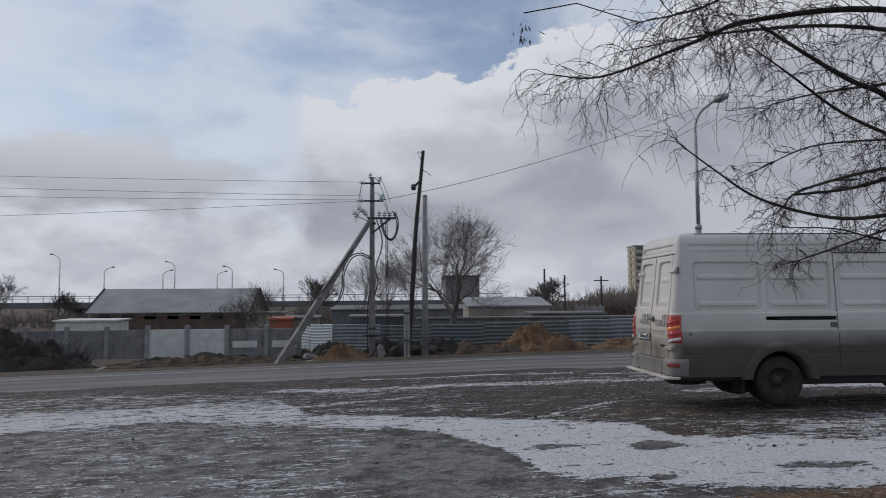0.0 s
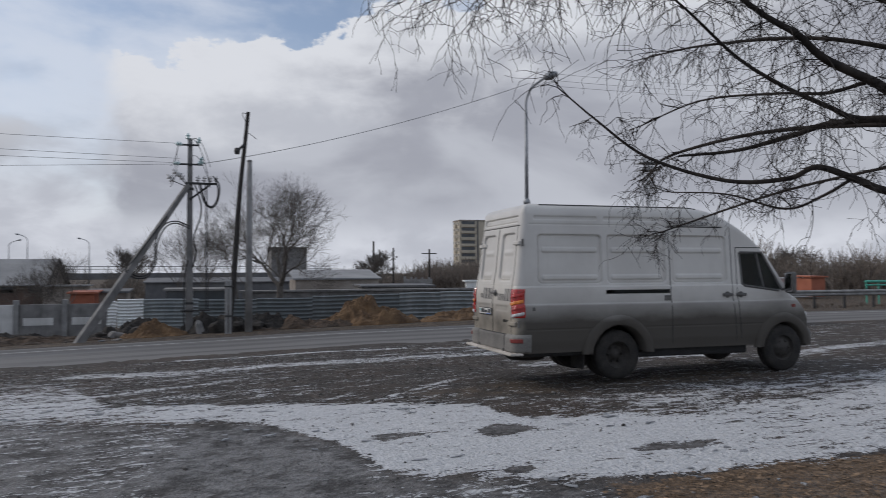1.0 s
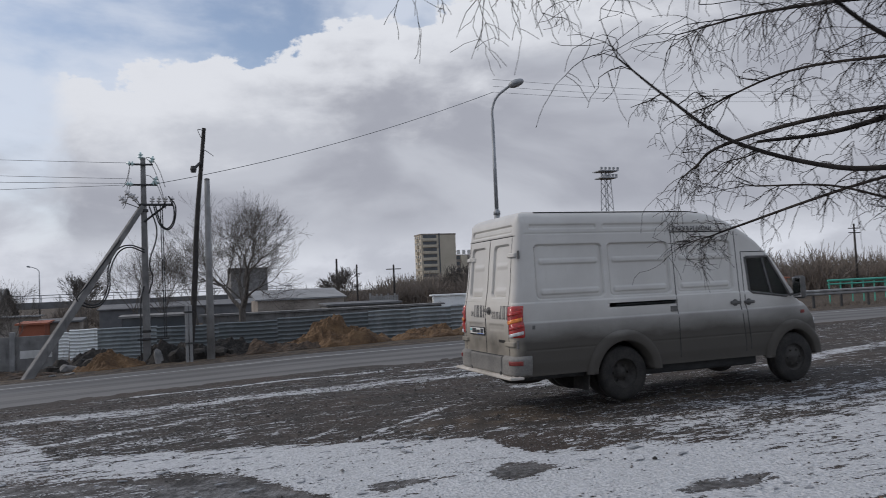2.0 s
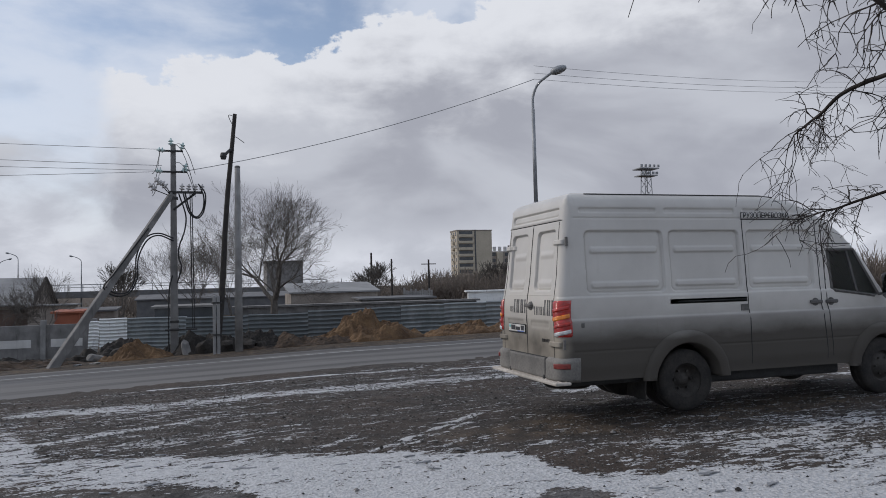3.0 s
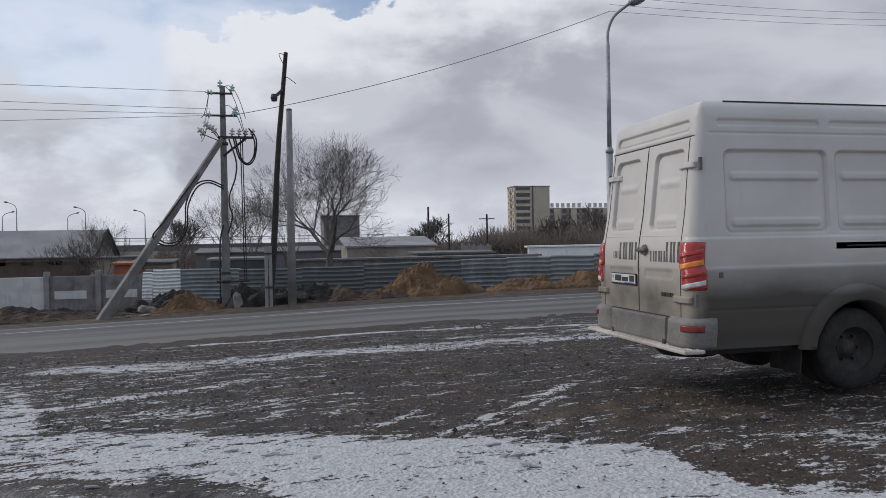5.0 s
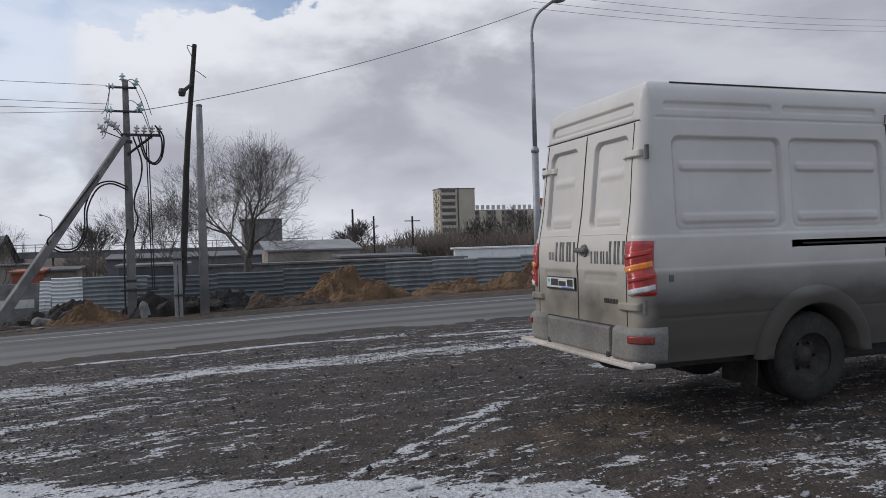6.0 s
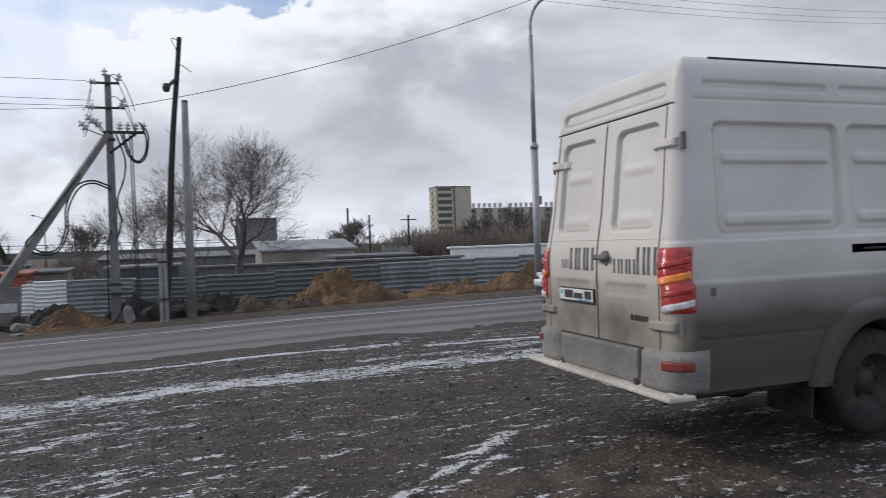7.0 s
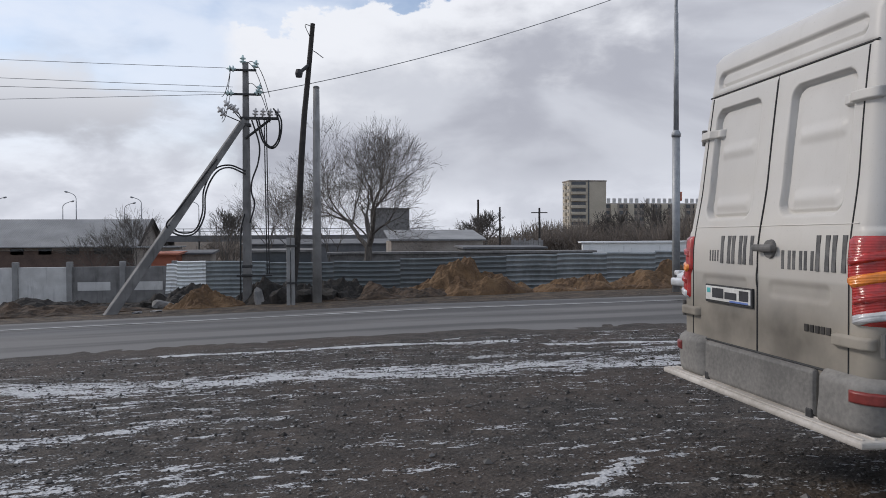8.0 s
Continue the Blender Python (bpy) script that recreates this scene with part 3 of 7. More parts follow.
pole_z = concrete_pole()


def leaning_pole():
    bx, by = 3.30, 30.9
    bz = ground_z(bx, by)
    p = thing("wooden_pole", pose(bx, by, bz), "leaning tarred wooden pole strapped to a concrete stub", "utility pole")
    top = Vector((0.70, 0.2, 8.83))
    part("shaft", tube(bmesh.new(), [Vector((0.02, 0.12, 0.25)).lerp(top, k / 6) + Vector((0.03 * math.sin(k * 1.3), 0, 0)) for k in range(7)], 0.125, 10, 0.075), M["tarred_wood"], p, "", True)
    for dx in (-0.075, 0.065):
        b = bmesh.new()
        box(b, (dx, 0.0, 0.95), (0.115, 0.16, 2.3), 0.02)
        part("stub", b, M["pale_concrete"], p, "pale concrete footing post")
    for z in (0.7, 1.85):
        b = bmesh.new()
        lathe(b, [(0.165, z - 0.03), (0.18, z - 0.03), (0.18, z + 0.03), (0.165, z + 0.03)], 12)
        part("strap", b, M["dark_metal"], p)
    b = bmesh.new()
    rod(b, (0.58, 0.1, 7.5), (0.33, -0.1, 7.22), 0.055, 0.06, 8)
    lathe(b, [(0.0, -0.13), (0.09, -0.12), (0.12, 0.0), (0.09, 0.12), (0.0, 0.13)], 10, Matrix.Translation((0.3, -0.12, 7.19)))
    part("old_lamp_arm", b, M["dark_metal"], p, "broken grey lamp arm")
    for line in ([(0.6, 0.1, 7.9), (0.75, 0.1, 7.95), (1.05, 0.0, 7.72)], [(0.64, 0.15, 8.4), (0.5, 0.1, 8.75), (0.75, 0.1, 8.7)]):
        part("wire_stub", tube(bmesh.new(), spline(line), 0.013, 4), M["dark_metal"], p)


leaning_pole()


def bare_post():
    bx, by = 4.09, 31.58
    p = thing("concrete_post", pose(bx, by, ground_z(bx, by)), "bare pale grey concrete post standing by the road", "post")
    b = bmesh.new()
    rod(b, (0, 0, -0.3), (0.02, 0, 6.95), 0.155, 0.10, 16)
    part("shaft", b, M["pale_concrete"], p, "", True)
    b = bmesh.new()
    lathe(b, [(0.0, 6.97), (0.07, 6.97), (0.105, 6.94), (0.10, 6.87)], 16, Matrix.Translation((0.02, 0, 0)))
    part("cap", b, M["grey_concrete"], p)


bare_post()
LAMP = (15.7, 30.1)


def street_lamp(x, y, h, name="street_lamp", reach=1.0, yaw=0.0, label="tall grey steel street lamp with a curved arm", r=0.1, group=""):
    p = thing(name, pose(x, y, ground_z(x, y), 0, 0, yaw), label, "street lamp", group)
    b = bmesh.new()
    rod(b, (0, 0, -0.2), (0, 0, h * 0.48), r * 1.25, r * 1.25, 12)
    lathe(b, [(r * 1.25, h * 0.48), (r * 1.5, h * 0.48), (r * 1.5, h * 0.49), (r * 0.9, h * 0.5)], 12)
    part("lower_shaft", b, M["grey_metal"], p, "", True)
    b = bmesh.new()
    rod(b, (0, 0, h * 0.49), (0, 0, h * 0.86), r * 0.85, r * 0.7, 12)
    part("upper_shaft", b, M["grey_metal"], p, "", True)
    arm = spline([(0, 0, h * 0.86), (0.02 * reach, 0, h * 0.91), (0.22 * reach, 0, h * 0.955), (0.62 * reach, 0, h * 0.985), (0.9 * reach, 0, h)])
    part("arm", tube(bmesh.new(), arm, r * 0.55, 8), M["grey_metal"], p, "", True)
    b = bmesh.new()
    lathe(b, [(0, -0.34), (0.08, -0.33), (0.15, -0.2), (0.17, 0.0), (0.13, 0.2), (0.07, 0.3), (0, 0.32)], 12,
          Matrix.Translation((1.05 * reach, 0, h + 0.03)) @ Euler((0, radians(75), 0)).to_matrix().to_4x4() @ Matrix.Diagonal((1.0, 1.3, 1.0, 1)))
    head = part("lantern", b, M["grey_metal"], p, "grey lamp head", True)
    b = bmesh.new()
    lathe(b, [(0, -0.09), (0.08, -0.07), (0.12, 0.0)], 12, Matrix.Translation((1.08 * reach, 0, h - 0.05)))
    part("glass_bowl", b, M["white_porcelain"], head, "pale glass bowl", True)
    return p


street_lamp(LAMP[0], LAMP[1], 10.55, reach=1.05, yaw=-35)

wires = thing("overhead_wires", pose(0, 0, 0), "thin dark overhead wires strung between the roadside poles", "wires")


def wire(a, b, drop, r=0.009):
    part("wire", tube(bmesh.new(), sag(a, b, drop, 40), r, 4), M["grey_metal"], wires)


PX, PY = 1.78, 32.6
for z0, z1, y1 in ((7.80, 8.55, 34), (7.18, 8.2, 34), (7.0, 7.4, 34), (6.95, 4.7, 33)):
    wire((PX - 0.4, PY, z0 + pole_z), (-48, y1, z1), 0.25)
lamp_top = 9.85
wire((PX + 0.4, PY, 6.98 + pole_z), (LAMP[0] + 0.1, LAMP[1], lamp_top), 0.35, 0.014)
for dz in (0.0, 0.25, 0.55):
    wire((LAMP[0] + 0.1, LAMP[1], lamp_top + dz), (60, 37, lamp_top + dz + 5.0), 0.9, 0.008)


# ---- fences ----
def corrugated_sheet(name, w, h, mat, parent, m, waves=9, seed=0):
    """One profiled sheet, ribs lying level, 3 mm thick in look, edges a little bent."""
    rng = random.Random(seed)
    rows, cols = waves * 4 + 1, 7
    vs = []
    for j in range(rows):
        for i in range(cols):
            u, v = i / (cols - 1), j / (rows - 1)
            ph = (v * waves) % 1.0
            d = 0.022 if ph < 0.42 else (-0.022 if ph > 0.5 and ph < 0.92 else 0.0)
            warp = 0.02 * math.sin(u * 3.1 + seed) * (v - 0.5)
            vs.append((u * w, d + warp, v * h + 0.01 * math.sin(u * 5 + seed)))
    n = len(vs)
    vs += [(x, y + 0.012, z) for x, y, z in vs]
    fs = []
    for j in range(rows - 1):
        for i in range(cols - 1):
            a = j * cols + i
            fs.append((a, a + 1, a + cols + 1, a + cols))
            fs.append((n + a, n + a + cols, n + a + cols + 1, n + a + 1))
    for i in range(cols - 1):
        t = (rows - 1) * cols + i
        fs.append((t, t + 1, n + t + 1, n + t))
    ob = mesh_obj(name, vs, fs, mat, parent)
    ob.matrix_local = m
    return ob


def sheet_fence():
    f = thing("sheet_metal_fence", pose(0, 36.4, 0), "long fence of ribbed galvanised steel sheets", "fence")
    x, k = -0.55, 0
    rng = random.Random(4)
    while x < 25:
        w = 2.15 if x > 5.5 else 2.6
        z = -1.35
        top = 0.50 + 0.016 * max(x - 6, 0) + (0.03 if x > 5.7 else -0.06) + rng.uniform(-0.02, 0.02)
        yo = 1.9 * max(0.0, (1.5 - x) / 2.0) if x < 1.5 else 0.0
        if x > 9:
            yo += 0.02 * (x - 9)
        corrugated_sheet("sheet", w * 0.995, top - z, M["steel"], f, pose(x, yo + 0.02 * (k % 2), z, rng.uniform(-0.6, 0.6), rng.uniform(-0.3, 0.3), 0), 10, k)
        b = bmesh.new()
        box(b, (x + 0.04, yo + 0.10, (top + z) / 2 - 0.05), (0.06, 0.06, top - z), 0.008)
        part("fence_post", b, M["dark_metal"], f)
        x += w
        k += 1
    g = thing("white_sheet_panel", pose(-1.6, 38.35, 0), "white ribbed metal gate sheet leaning in the fence gap", "fence")
    corrugated_sheet("sheet", 1.15, 1.35, M["white_steel"], g, pose(0.0, 0, -0.90, 0, 0, -8), 9, 3)
    corrugated_sheet("sheet", 0.42, 1.2, M["white_steel"], g, pose(-0.48, 0.1, -0.85, 0, 3, 12), 8, 5)


sheet_fence()


def slab_wall():
    """Precast panels between posts, partly whitewashed, some with a row of holes."""
    w = thing("concrete_wall", pose(0, 40.2, 0), "precast concrete panel wall, partly whitewashed and stained", "wall")
    x, k = -2.05, 0
    base = -1.35
    while x > -60:
        top = 0.30 - 0.004 * k
        b = bmesh.new()
        box(b, (x, -0.05, (top + base) / 2 + 0.06), (0.22, 0.24, top - base + 0.12), 0.02)
        part("post", b, M["pale_concrete"], w)
        b = bmesh.new()
        box(b, (x - 1.05, 0, (top + base) / 2 - 0.05), (1.94, 0.12, top - base - 0.1), 0.02)
        if k < 2 or k == 4:
            for r in range(2):
                for c in range(5):
                    box(b, (x - 1.7 + c * 0.32, -0.055, top - 0.42 - 0.26 * r), (0.16, 0.02, 0.12), 0.004)
        white = k in (2, 3)
        part("panel", b, M["whitewash"] if white else M["grey_concrete"], w, "whitewashed panel" if white else "")
        if k in (0, 1):
            b = bmesh.new()
            box(b, (x - 1.15, -0.066, base + 0.72), (1.3, 0.012, 0.36), 0.004)
            part("paint_patch", b, M["whitewash"], w, "whitewashed patch")
        x -= 2.1
        k += 1


slab_wall()


# ---- dug earth along the verge ----
def heap(name, cx, cy, rx, ry, h, mat, label, seed=0, n=56, lump=0.16):
    vs, fs = [], []
    for j in range(n + 1):
        for i in range(n + 1):
            u, v = 2 * i / n - 1, 2 * j / n - 1
            x, y = cx + u * rx, cy + v * ry
            r = math.hypot(u, v)
            base = max(0.0, 1 - r) ** 0.85
            q = noise.fractal((x * 1.1 + seed, y * 1.1, seed), 0.8, 2.1, 5)
            z = h * base * (1 + 0.45 * q) + lump * q * min(base * 3, 1)
            z += 0.10 * abs(noise.noise((x * 5, y * 5, seed))) * min(base * 4, 1)
            vs.append((x, y, ground_z(x, y) + max(z, 0) - 0.06 * (r > 0.97)))
    for j in range(n):
        for i in range(n):
            a = j * (n + 1) + i
            fs.append((a, a + 1, a + n + 2, a + n + 1))
    return tagged(mesh_obj(name, vs, fs, mat, smooth=False), label, "earth heap")


heap("clay_mound", 9.3, 33.6, 2.6, 1.8, 1.02, M["clay"], "heap of dug orange-brown clay beside the road", 1, lump=0.22)
heap("clay_mound", 14.0, 34.2, 2.4, 1.6, 0.6, M["clay"], "low heap of dug orange-brown clay beside the road", 2)
heap("clay_mound", 17.0, 34.0, 3.2, 1.8, 0.75, M["clay"], "heap of brown clay and rubble beside the road", 3)
heap("clay_mound", 23.5, 34.4, 4.5, 2.0, 0.95, M["clay"], "long heap of brown clay beside the road", 4)
heap("clay_mound", 6.3, 32.6, 2.6, 1.1, 0.34, M["verge_clay"], "thin spread of orange clay on the verge", 5)
heap("clay_mound", 0.5, 32.1, 1.3, 0.9, 0.5, M["clay"], "small heap of orange clay at the pole foot", 6, lump=0.25)
heap("clay_mound", -5.5, 32.2, 4.5, 1.4, 0.25, M["verge_clay"], "thin spread of brown clay on the verge", 7)
heap("soil_mound", 2.9, 33.0, 1.8, 1.1, 0.85, M["black_soil"], "heap of black soil behind the leaning pole", 8, lump=0.3)
heap("soil_mound", 4.9, 33.1, 1.3, 0.9, 0.65, M["black_soil"], "heap of black soil behind the concrete post", 9, lump=0.3)
heap("soil_mound", -0.6, 34.2, 2.2, 1.2, 0.55, M["black_soil"], "bank of black soil before the fence", 10, lump=0.25)
heap("soil_mound", -6.5, 36.5, 6.0, 2.2, 0.55, M["black_soil"], "bank of black soil below the wall", 11, lump=0.2)
heap("soil_mound", -18.6, 36.6, 7.4, 2.8, 2.6, M["black_soil"], "high bank of black soil beside the wall", 12, lump=0.4)
heap("soil_mound", -33.0, 37.0, 10.0, 3.5, 2.9, M["black_soil"], "high bank of black soil beside the road", 13, lump=0.4)


def chunk(name, x, y, s, mat, label, category, seed):
    bm = bmesh.new()
    bmesh.ops.create_icosphere(bm, subdivisions=2, radius=1.0)
    for v in bm.verts:
        q = 1 + 0.35 * noise.noise(v.co * 1.2 + Vector((seed * 3.7, 0, 0)))
        v.co = Vector((max(-0.75, min(0.75, v.co.x)), max(-0.75, min(0.75, v.co.y)), max(-0.7, min(0.7, v.co.z)))) * q
        v.co = Vector((v.co.x * s[0], v.co.y * s[1], v.co.z * s[2]))
    ob = part(name, bm, mat)
    ob.matrix_world = pose(x, y, ground_z(x, y) + s[2] * 0.35, seed * 17 % 30 - 15, seed * 29 % 30 - 15, seed * 47 % 360)
    tagged(ob, label, category)


chunk("concrete_rubble", -0.9, 32.6, (0.45, 0.3, 0.22), M["grey_concrete"], "broken lump of grey concrete on the verge", "rubble", 1)
chunk("concrete_rubble", 2.2, 32.2, (0.22, 0.2, 0.5), M["grey_concrete"], "upright lump of grey concrete in black soil", "rubble", 2)
for k, (rx, ry, sz) in enumerate(((-0.2, 33.2, 0.45), (0.3, 33.6, 0.4), (2.9, 32.1, 0.5), (3.6, 32.3, 0.45), (4.4, 32.2, 0.4), (-1.6, 33.4, 0.3), (4.9, 32.3, 0.3))):
    chunk("soil_clod", rx, ry, (sz, sz * 0.8, sz * 0.85), M["black_soil"], "large clod of frozen black soil", "earth clod", k + 3)
for k, (rx, ry) in enumerate(((-1.2, 30.6), (-0.7, 30.8), (-4.5, 31.2), (-9.5, 31.6), (13.2, 33.2), (15.9, 33.0), (16.6, 33.3))):
    chunk("concrete_rubble", rx, ry, (0.28, 0.12, 0.05) if k < 4 else (0.22, 0.15, 0.1), M["pale_concrete"], "pale broken concrete slab piece on the verge", "rubble", k + 21)


# ---- bare trees ----
def grow(bm, p, d, length, r, depth, rng, rise=0.06, droop=0.0, fork=3, spread_a=0.55, shrink=0.70, r_min=0.004, wob=0.10):
    """A limb and, from it, smaller limbs, down to twigs."""
    n = 5 if depth > 1 else 4
    pts = [Vector(p)]
    d = Vector(d).normalized()
    for k in range(n):
        d = (d + Vector((rng.gauss(0, wob), rng.gauss(0, wob), rng.gauss(0, wob) + rise - droop * (k / n)))).normalized()
        pts.append(pts[-1] + d * length / n)
    r1 = max(r * 0.62, r_min)
    tube(bm, pts, max(r, r_min), 7 if r > 0.05 else (5 if r > 0.015 else 3), r1)
    if depth == 0:
        return
    for k in range(fork + rng.randint(0, 1)):
        i = n if k == 0 else rng.randint(2, n)
        at = pts[i]
        side = Vector((rng.gauss(0, 1), rng.gauss(0, 1), rng.gauss(0, 1)))
        side = (side - side.dot(d) * d).normalized()
        nd = (d + side * rng.uniform(0.5, 1.15) * spread_a * (0.6 if k == 0 else 1.35)).normalized()
        grow(bm, at, nd, length * shrink * rng.uniform(0.75, 1.15), r1 * rng.uniform(0.62, 0.82), depth - 1, rng, rise, droop, fork, spread_a, shrink, r_min, wob)


def bare_tree(x, y, h, seed, label, mat=M["far_bark"], depth=5, lean=(0, 0), base=None, r=0.16, r_min=0.01, stems=1, spread_a=0.6, group="", trunk=0.24, first=0.2, shrink=0.77):
    z = ground_z(x, y) if base is None else base
    t = thing("bare_tree", pose(x, y, z), label, "tree", group)
    rng = random.Random(seed)
    bt, bc = bmesh.new(), bmesh.new()
    for s in range(stems):
        d = Vector((lean[0] + (rng.uniform(-0.3, 0.3) if stems > 1 else 0), lean[1], 1.0)).normalized()
        top = d * h * trunk
        tube(bt, [(0, 0, -0.3), tuple(top * 0.5 + Vector((rng.uniform(-0.05, 0.05), 0, 0))), tuple(top)], r / stems ** 0.5, 9, r * 0.75 / stems ** 0.5)
        for k in range(4 if stems == 1 else 3):
            a = k * 2 * math.pi / 4 + rng.uniform(-0.5, 0.5)
            nd = (d + Vector((math.cos(a), math.sin(a), 0)) * (0.85 if k else 0.25)).normalized()
            grow(bc, top * rng.uniform(0.8, 1.0), nd, h * first, r * 0.55 / stems ** 0.5, depth, rng, 0.03, 0.0, 3, spread_a, shrink, r_min)
    part("trunk", bt, mat, t, "", True)
    part("crown", bc, mat, t, "bare twigs")
    return t


bare_tree(6.45, 45.5, 12.0, 41, "bare many-limbed tree behind the metal fence", depth=6, r=0.24, r_min=0.0045, trunk=0.2, first=0.178, shrink=0.8, spread_a=0.62)
bare_tree(1.9, 58.0, 9.0, 12, "thin bare tree with upright limbs", depth=4, r=0.09, r_min=0.005, stems=3, spread_a=0.4)
bare_tree(4.6, 62.0, 9.0, 13, "thin bare tree with upright limbs", depth=4, r=0.09, r_min=0.005, stems=3, spread_a=0.4)
bare_tree(-0.3, 66.0, 10.0, 19, "thin bare tree with upright limbs", depth=4, r=0.09, r_min=0.005, stems=2, spread_a=0.4)
bare_tree(-5.6, 49.0, 5.9, 14, "small bare tree behind the concrete wall", depth=4, r=0.07, r_min=0.005, stems=3, spread_a=0.42)
bare_tree(-8.3, 50.0, 4.6, 15, "small bare tree behind the concrete wall", depth=4, r=0.05, r_min=0.005, stems=2, spread_a=0.45)
bare_tree(-4.8, 76.0, 7.0, 16, "bare bush-like tree beyond the yard", depth=3, r=0.09, r_min=0.007, stems=3, spread_a=0.4)
bare_tree(-8.5, 110.0, 9.0, 17, "bare tree far beyond the yard", depth=4, r=0.16, r_min=0.02, stems=3, spread_a=0.35)
bare_tree(-60.0, 120.0, 10.0, 18, "bare tree far off by the overpass", depth=4, r=0.2, r_min=0.02, stems=2, spread_a=0.6)
bare_tree(-52.0, 125.0, 7.0, 28, "bare tree far off by the overpass", depth=4, r=0.2, r_min=0.02, stems=3, spread_a=0.6)
bare_tree(18.5, 75.0, 6.0, 20, "small bare tree beyond the fence", depth=4, r=0.10, r_min=0.012, stems=2, spread_a=0.5)
bare_tree(27.0, 110.0, 8.0, 21, "bare tree far beyond the fence", depth=4, r=0.14, r_min=0.02, stems=3, spread_a=0.3)
for k in range(9):
    bare_tree(44 + 9 * k, 105 + 7 * (k % 3), 8.5 + 2 * (k % 2), 30 + k, "bare tree in the far roadside row", depth=3, r=0.2, r_min=0.03, stems=3, spread_a=0.5, group="far row of bare trees")


def thicket(name, x0, x1, y, y_deep, h, count, seed, label, mat=M["brush"], r=0.02):
    """Leafless scrub, too dense to count."""
    rng = random.Random(seed)
    bm = bmesh.new()
    for k in range(count):
        x, yy = rng.uniform(x0, x1), y + rng.uniform(0, y_deep)
        hh = h * rng.uniform(0.5, 1.1) * (0.7 + 0.5 * noise.noise((x * 0.15, seed, 0)))
        zb = ground_z(x, yy)
        for s in range(5):
            d = Vector((rng.gauss(0, 0.3), rng.gauss(0, 0.3), 1)).normalized()
            mid = Vector((x, yy, zb)) + d * hh * 0.5
            tip = mid + (d + Vector((rng.gauss(0, 0.3), rng.gauss(0, 0.3), 0))).normalized() * hh * 0.5
            tube(bm, [(x, yy, zb), mid, tip], r, 3, r * 0.4)
            for q in range(3):
                a = Vector((x, yy, zb)).lerp(mid, rng.uniform(0.5, 1.0))
                tube(bm, [a, a + (d + Vector((rng.gauss(0, 0.6), rng.gauss(0, 0.6), 0))).normalized() * hh * 0.4], r * 0.6, 3, r * 0.3)
    tagged(part(name, bm, mat), label, "bushes", kind="stuff")


thicket("scrub", 28, 75, 95, 25, 6.5, 420, 1, "dense leafless brown scrub below the apartment blocks", r=0.06)
thicket("scrub", 60, 170, 170, 40, 9.0, 500, 2, "far leafless grey-brown scrub", r=0.10)
thicket("scrub", -60, 30, 100, 30, 4.0, 420, 3, "far low leafless scrub beyond the yard", r=0.05)
thicket("scrub", -46, -12.5, 34.5, 5, 2.6, 520, 4, "dark dry weeds on the soil bank", M["bark"], 0.017)
thicket("scrub", -8.5, -3.0, 42, 4, 1.7, 80, 5, "dry brown bushes behind the concrete wall", r=0.012)
thicket("scrub", 0, 22, 46, 8, 1.6, 160, 6, "dry brown bushes behind the metal fence", r=0.013)
thicket("scrub", 40, 150, 60, 26, 6.6, 1500, 7, "dry brown roadside scrub in the distance", r=0.06)
thicket("scrub", 28, 90, 32, 12, 0.6, 700, 8, "low dry grass and weeds along the far verge", r=0.012)


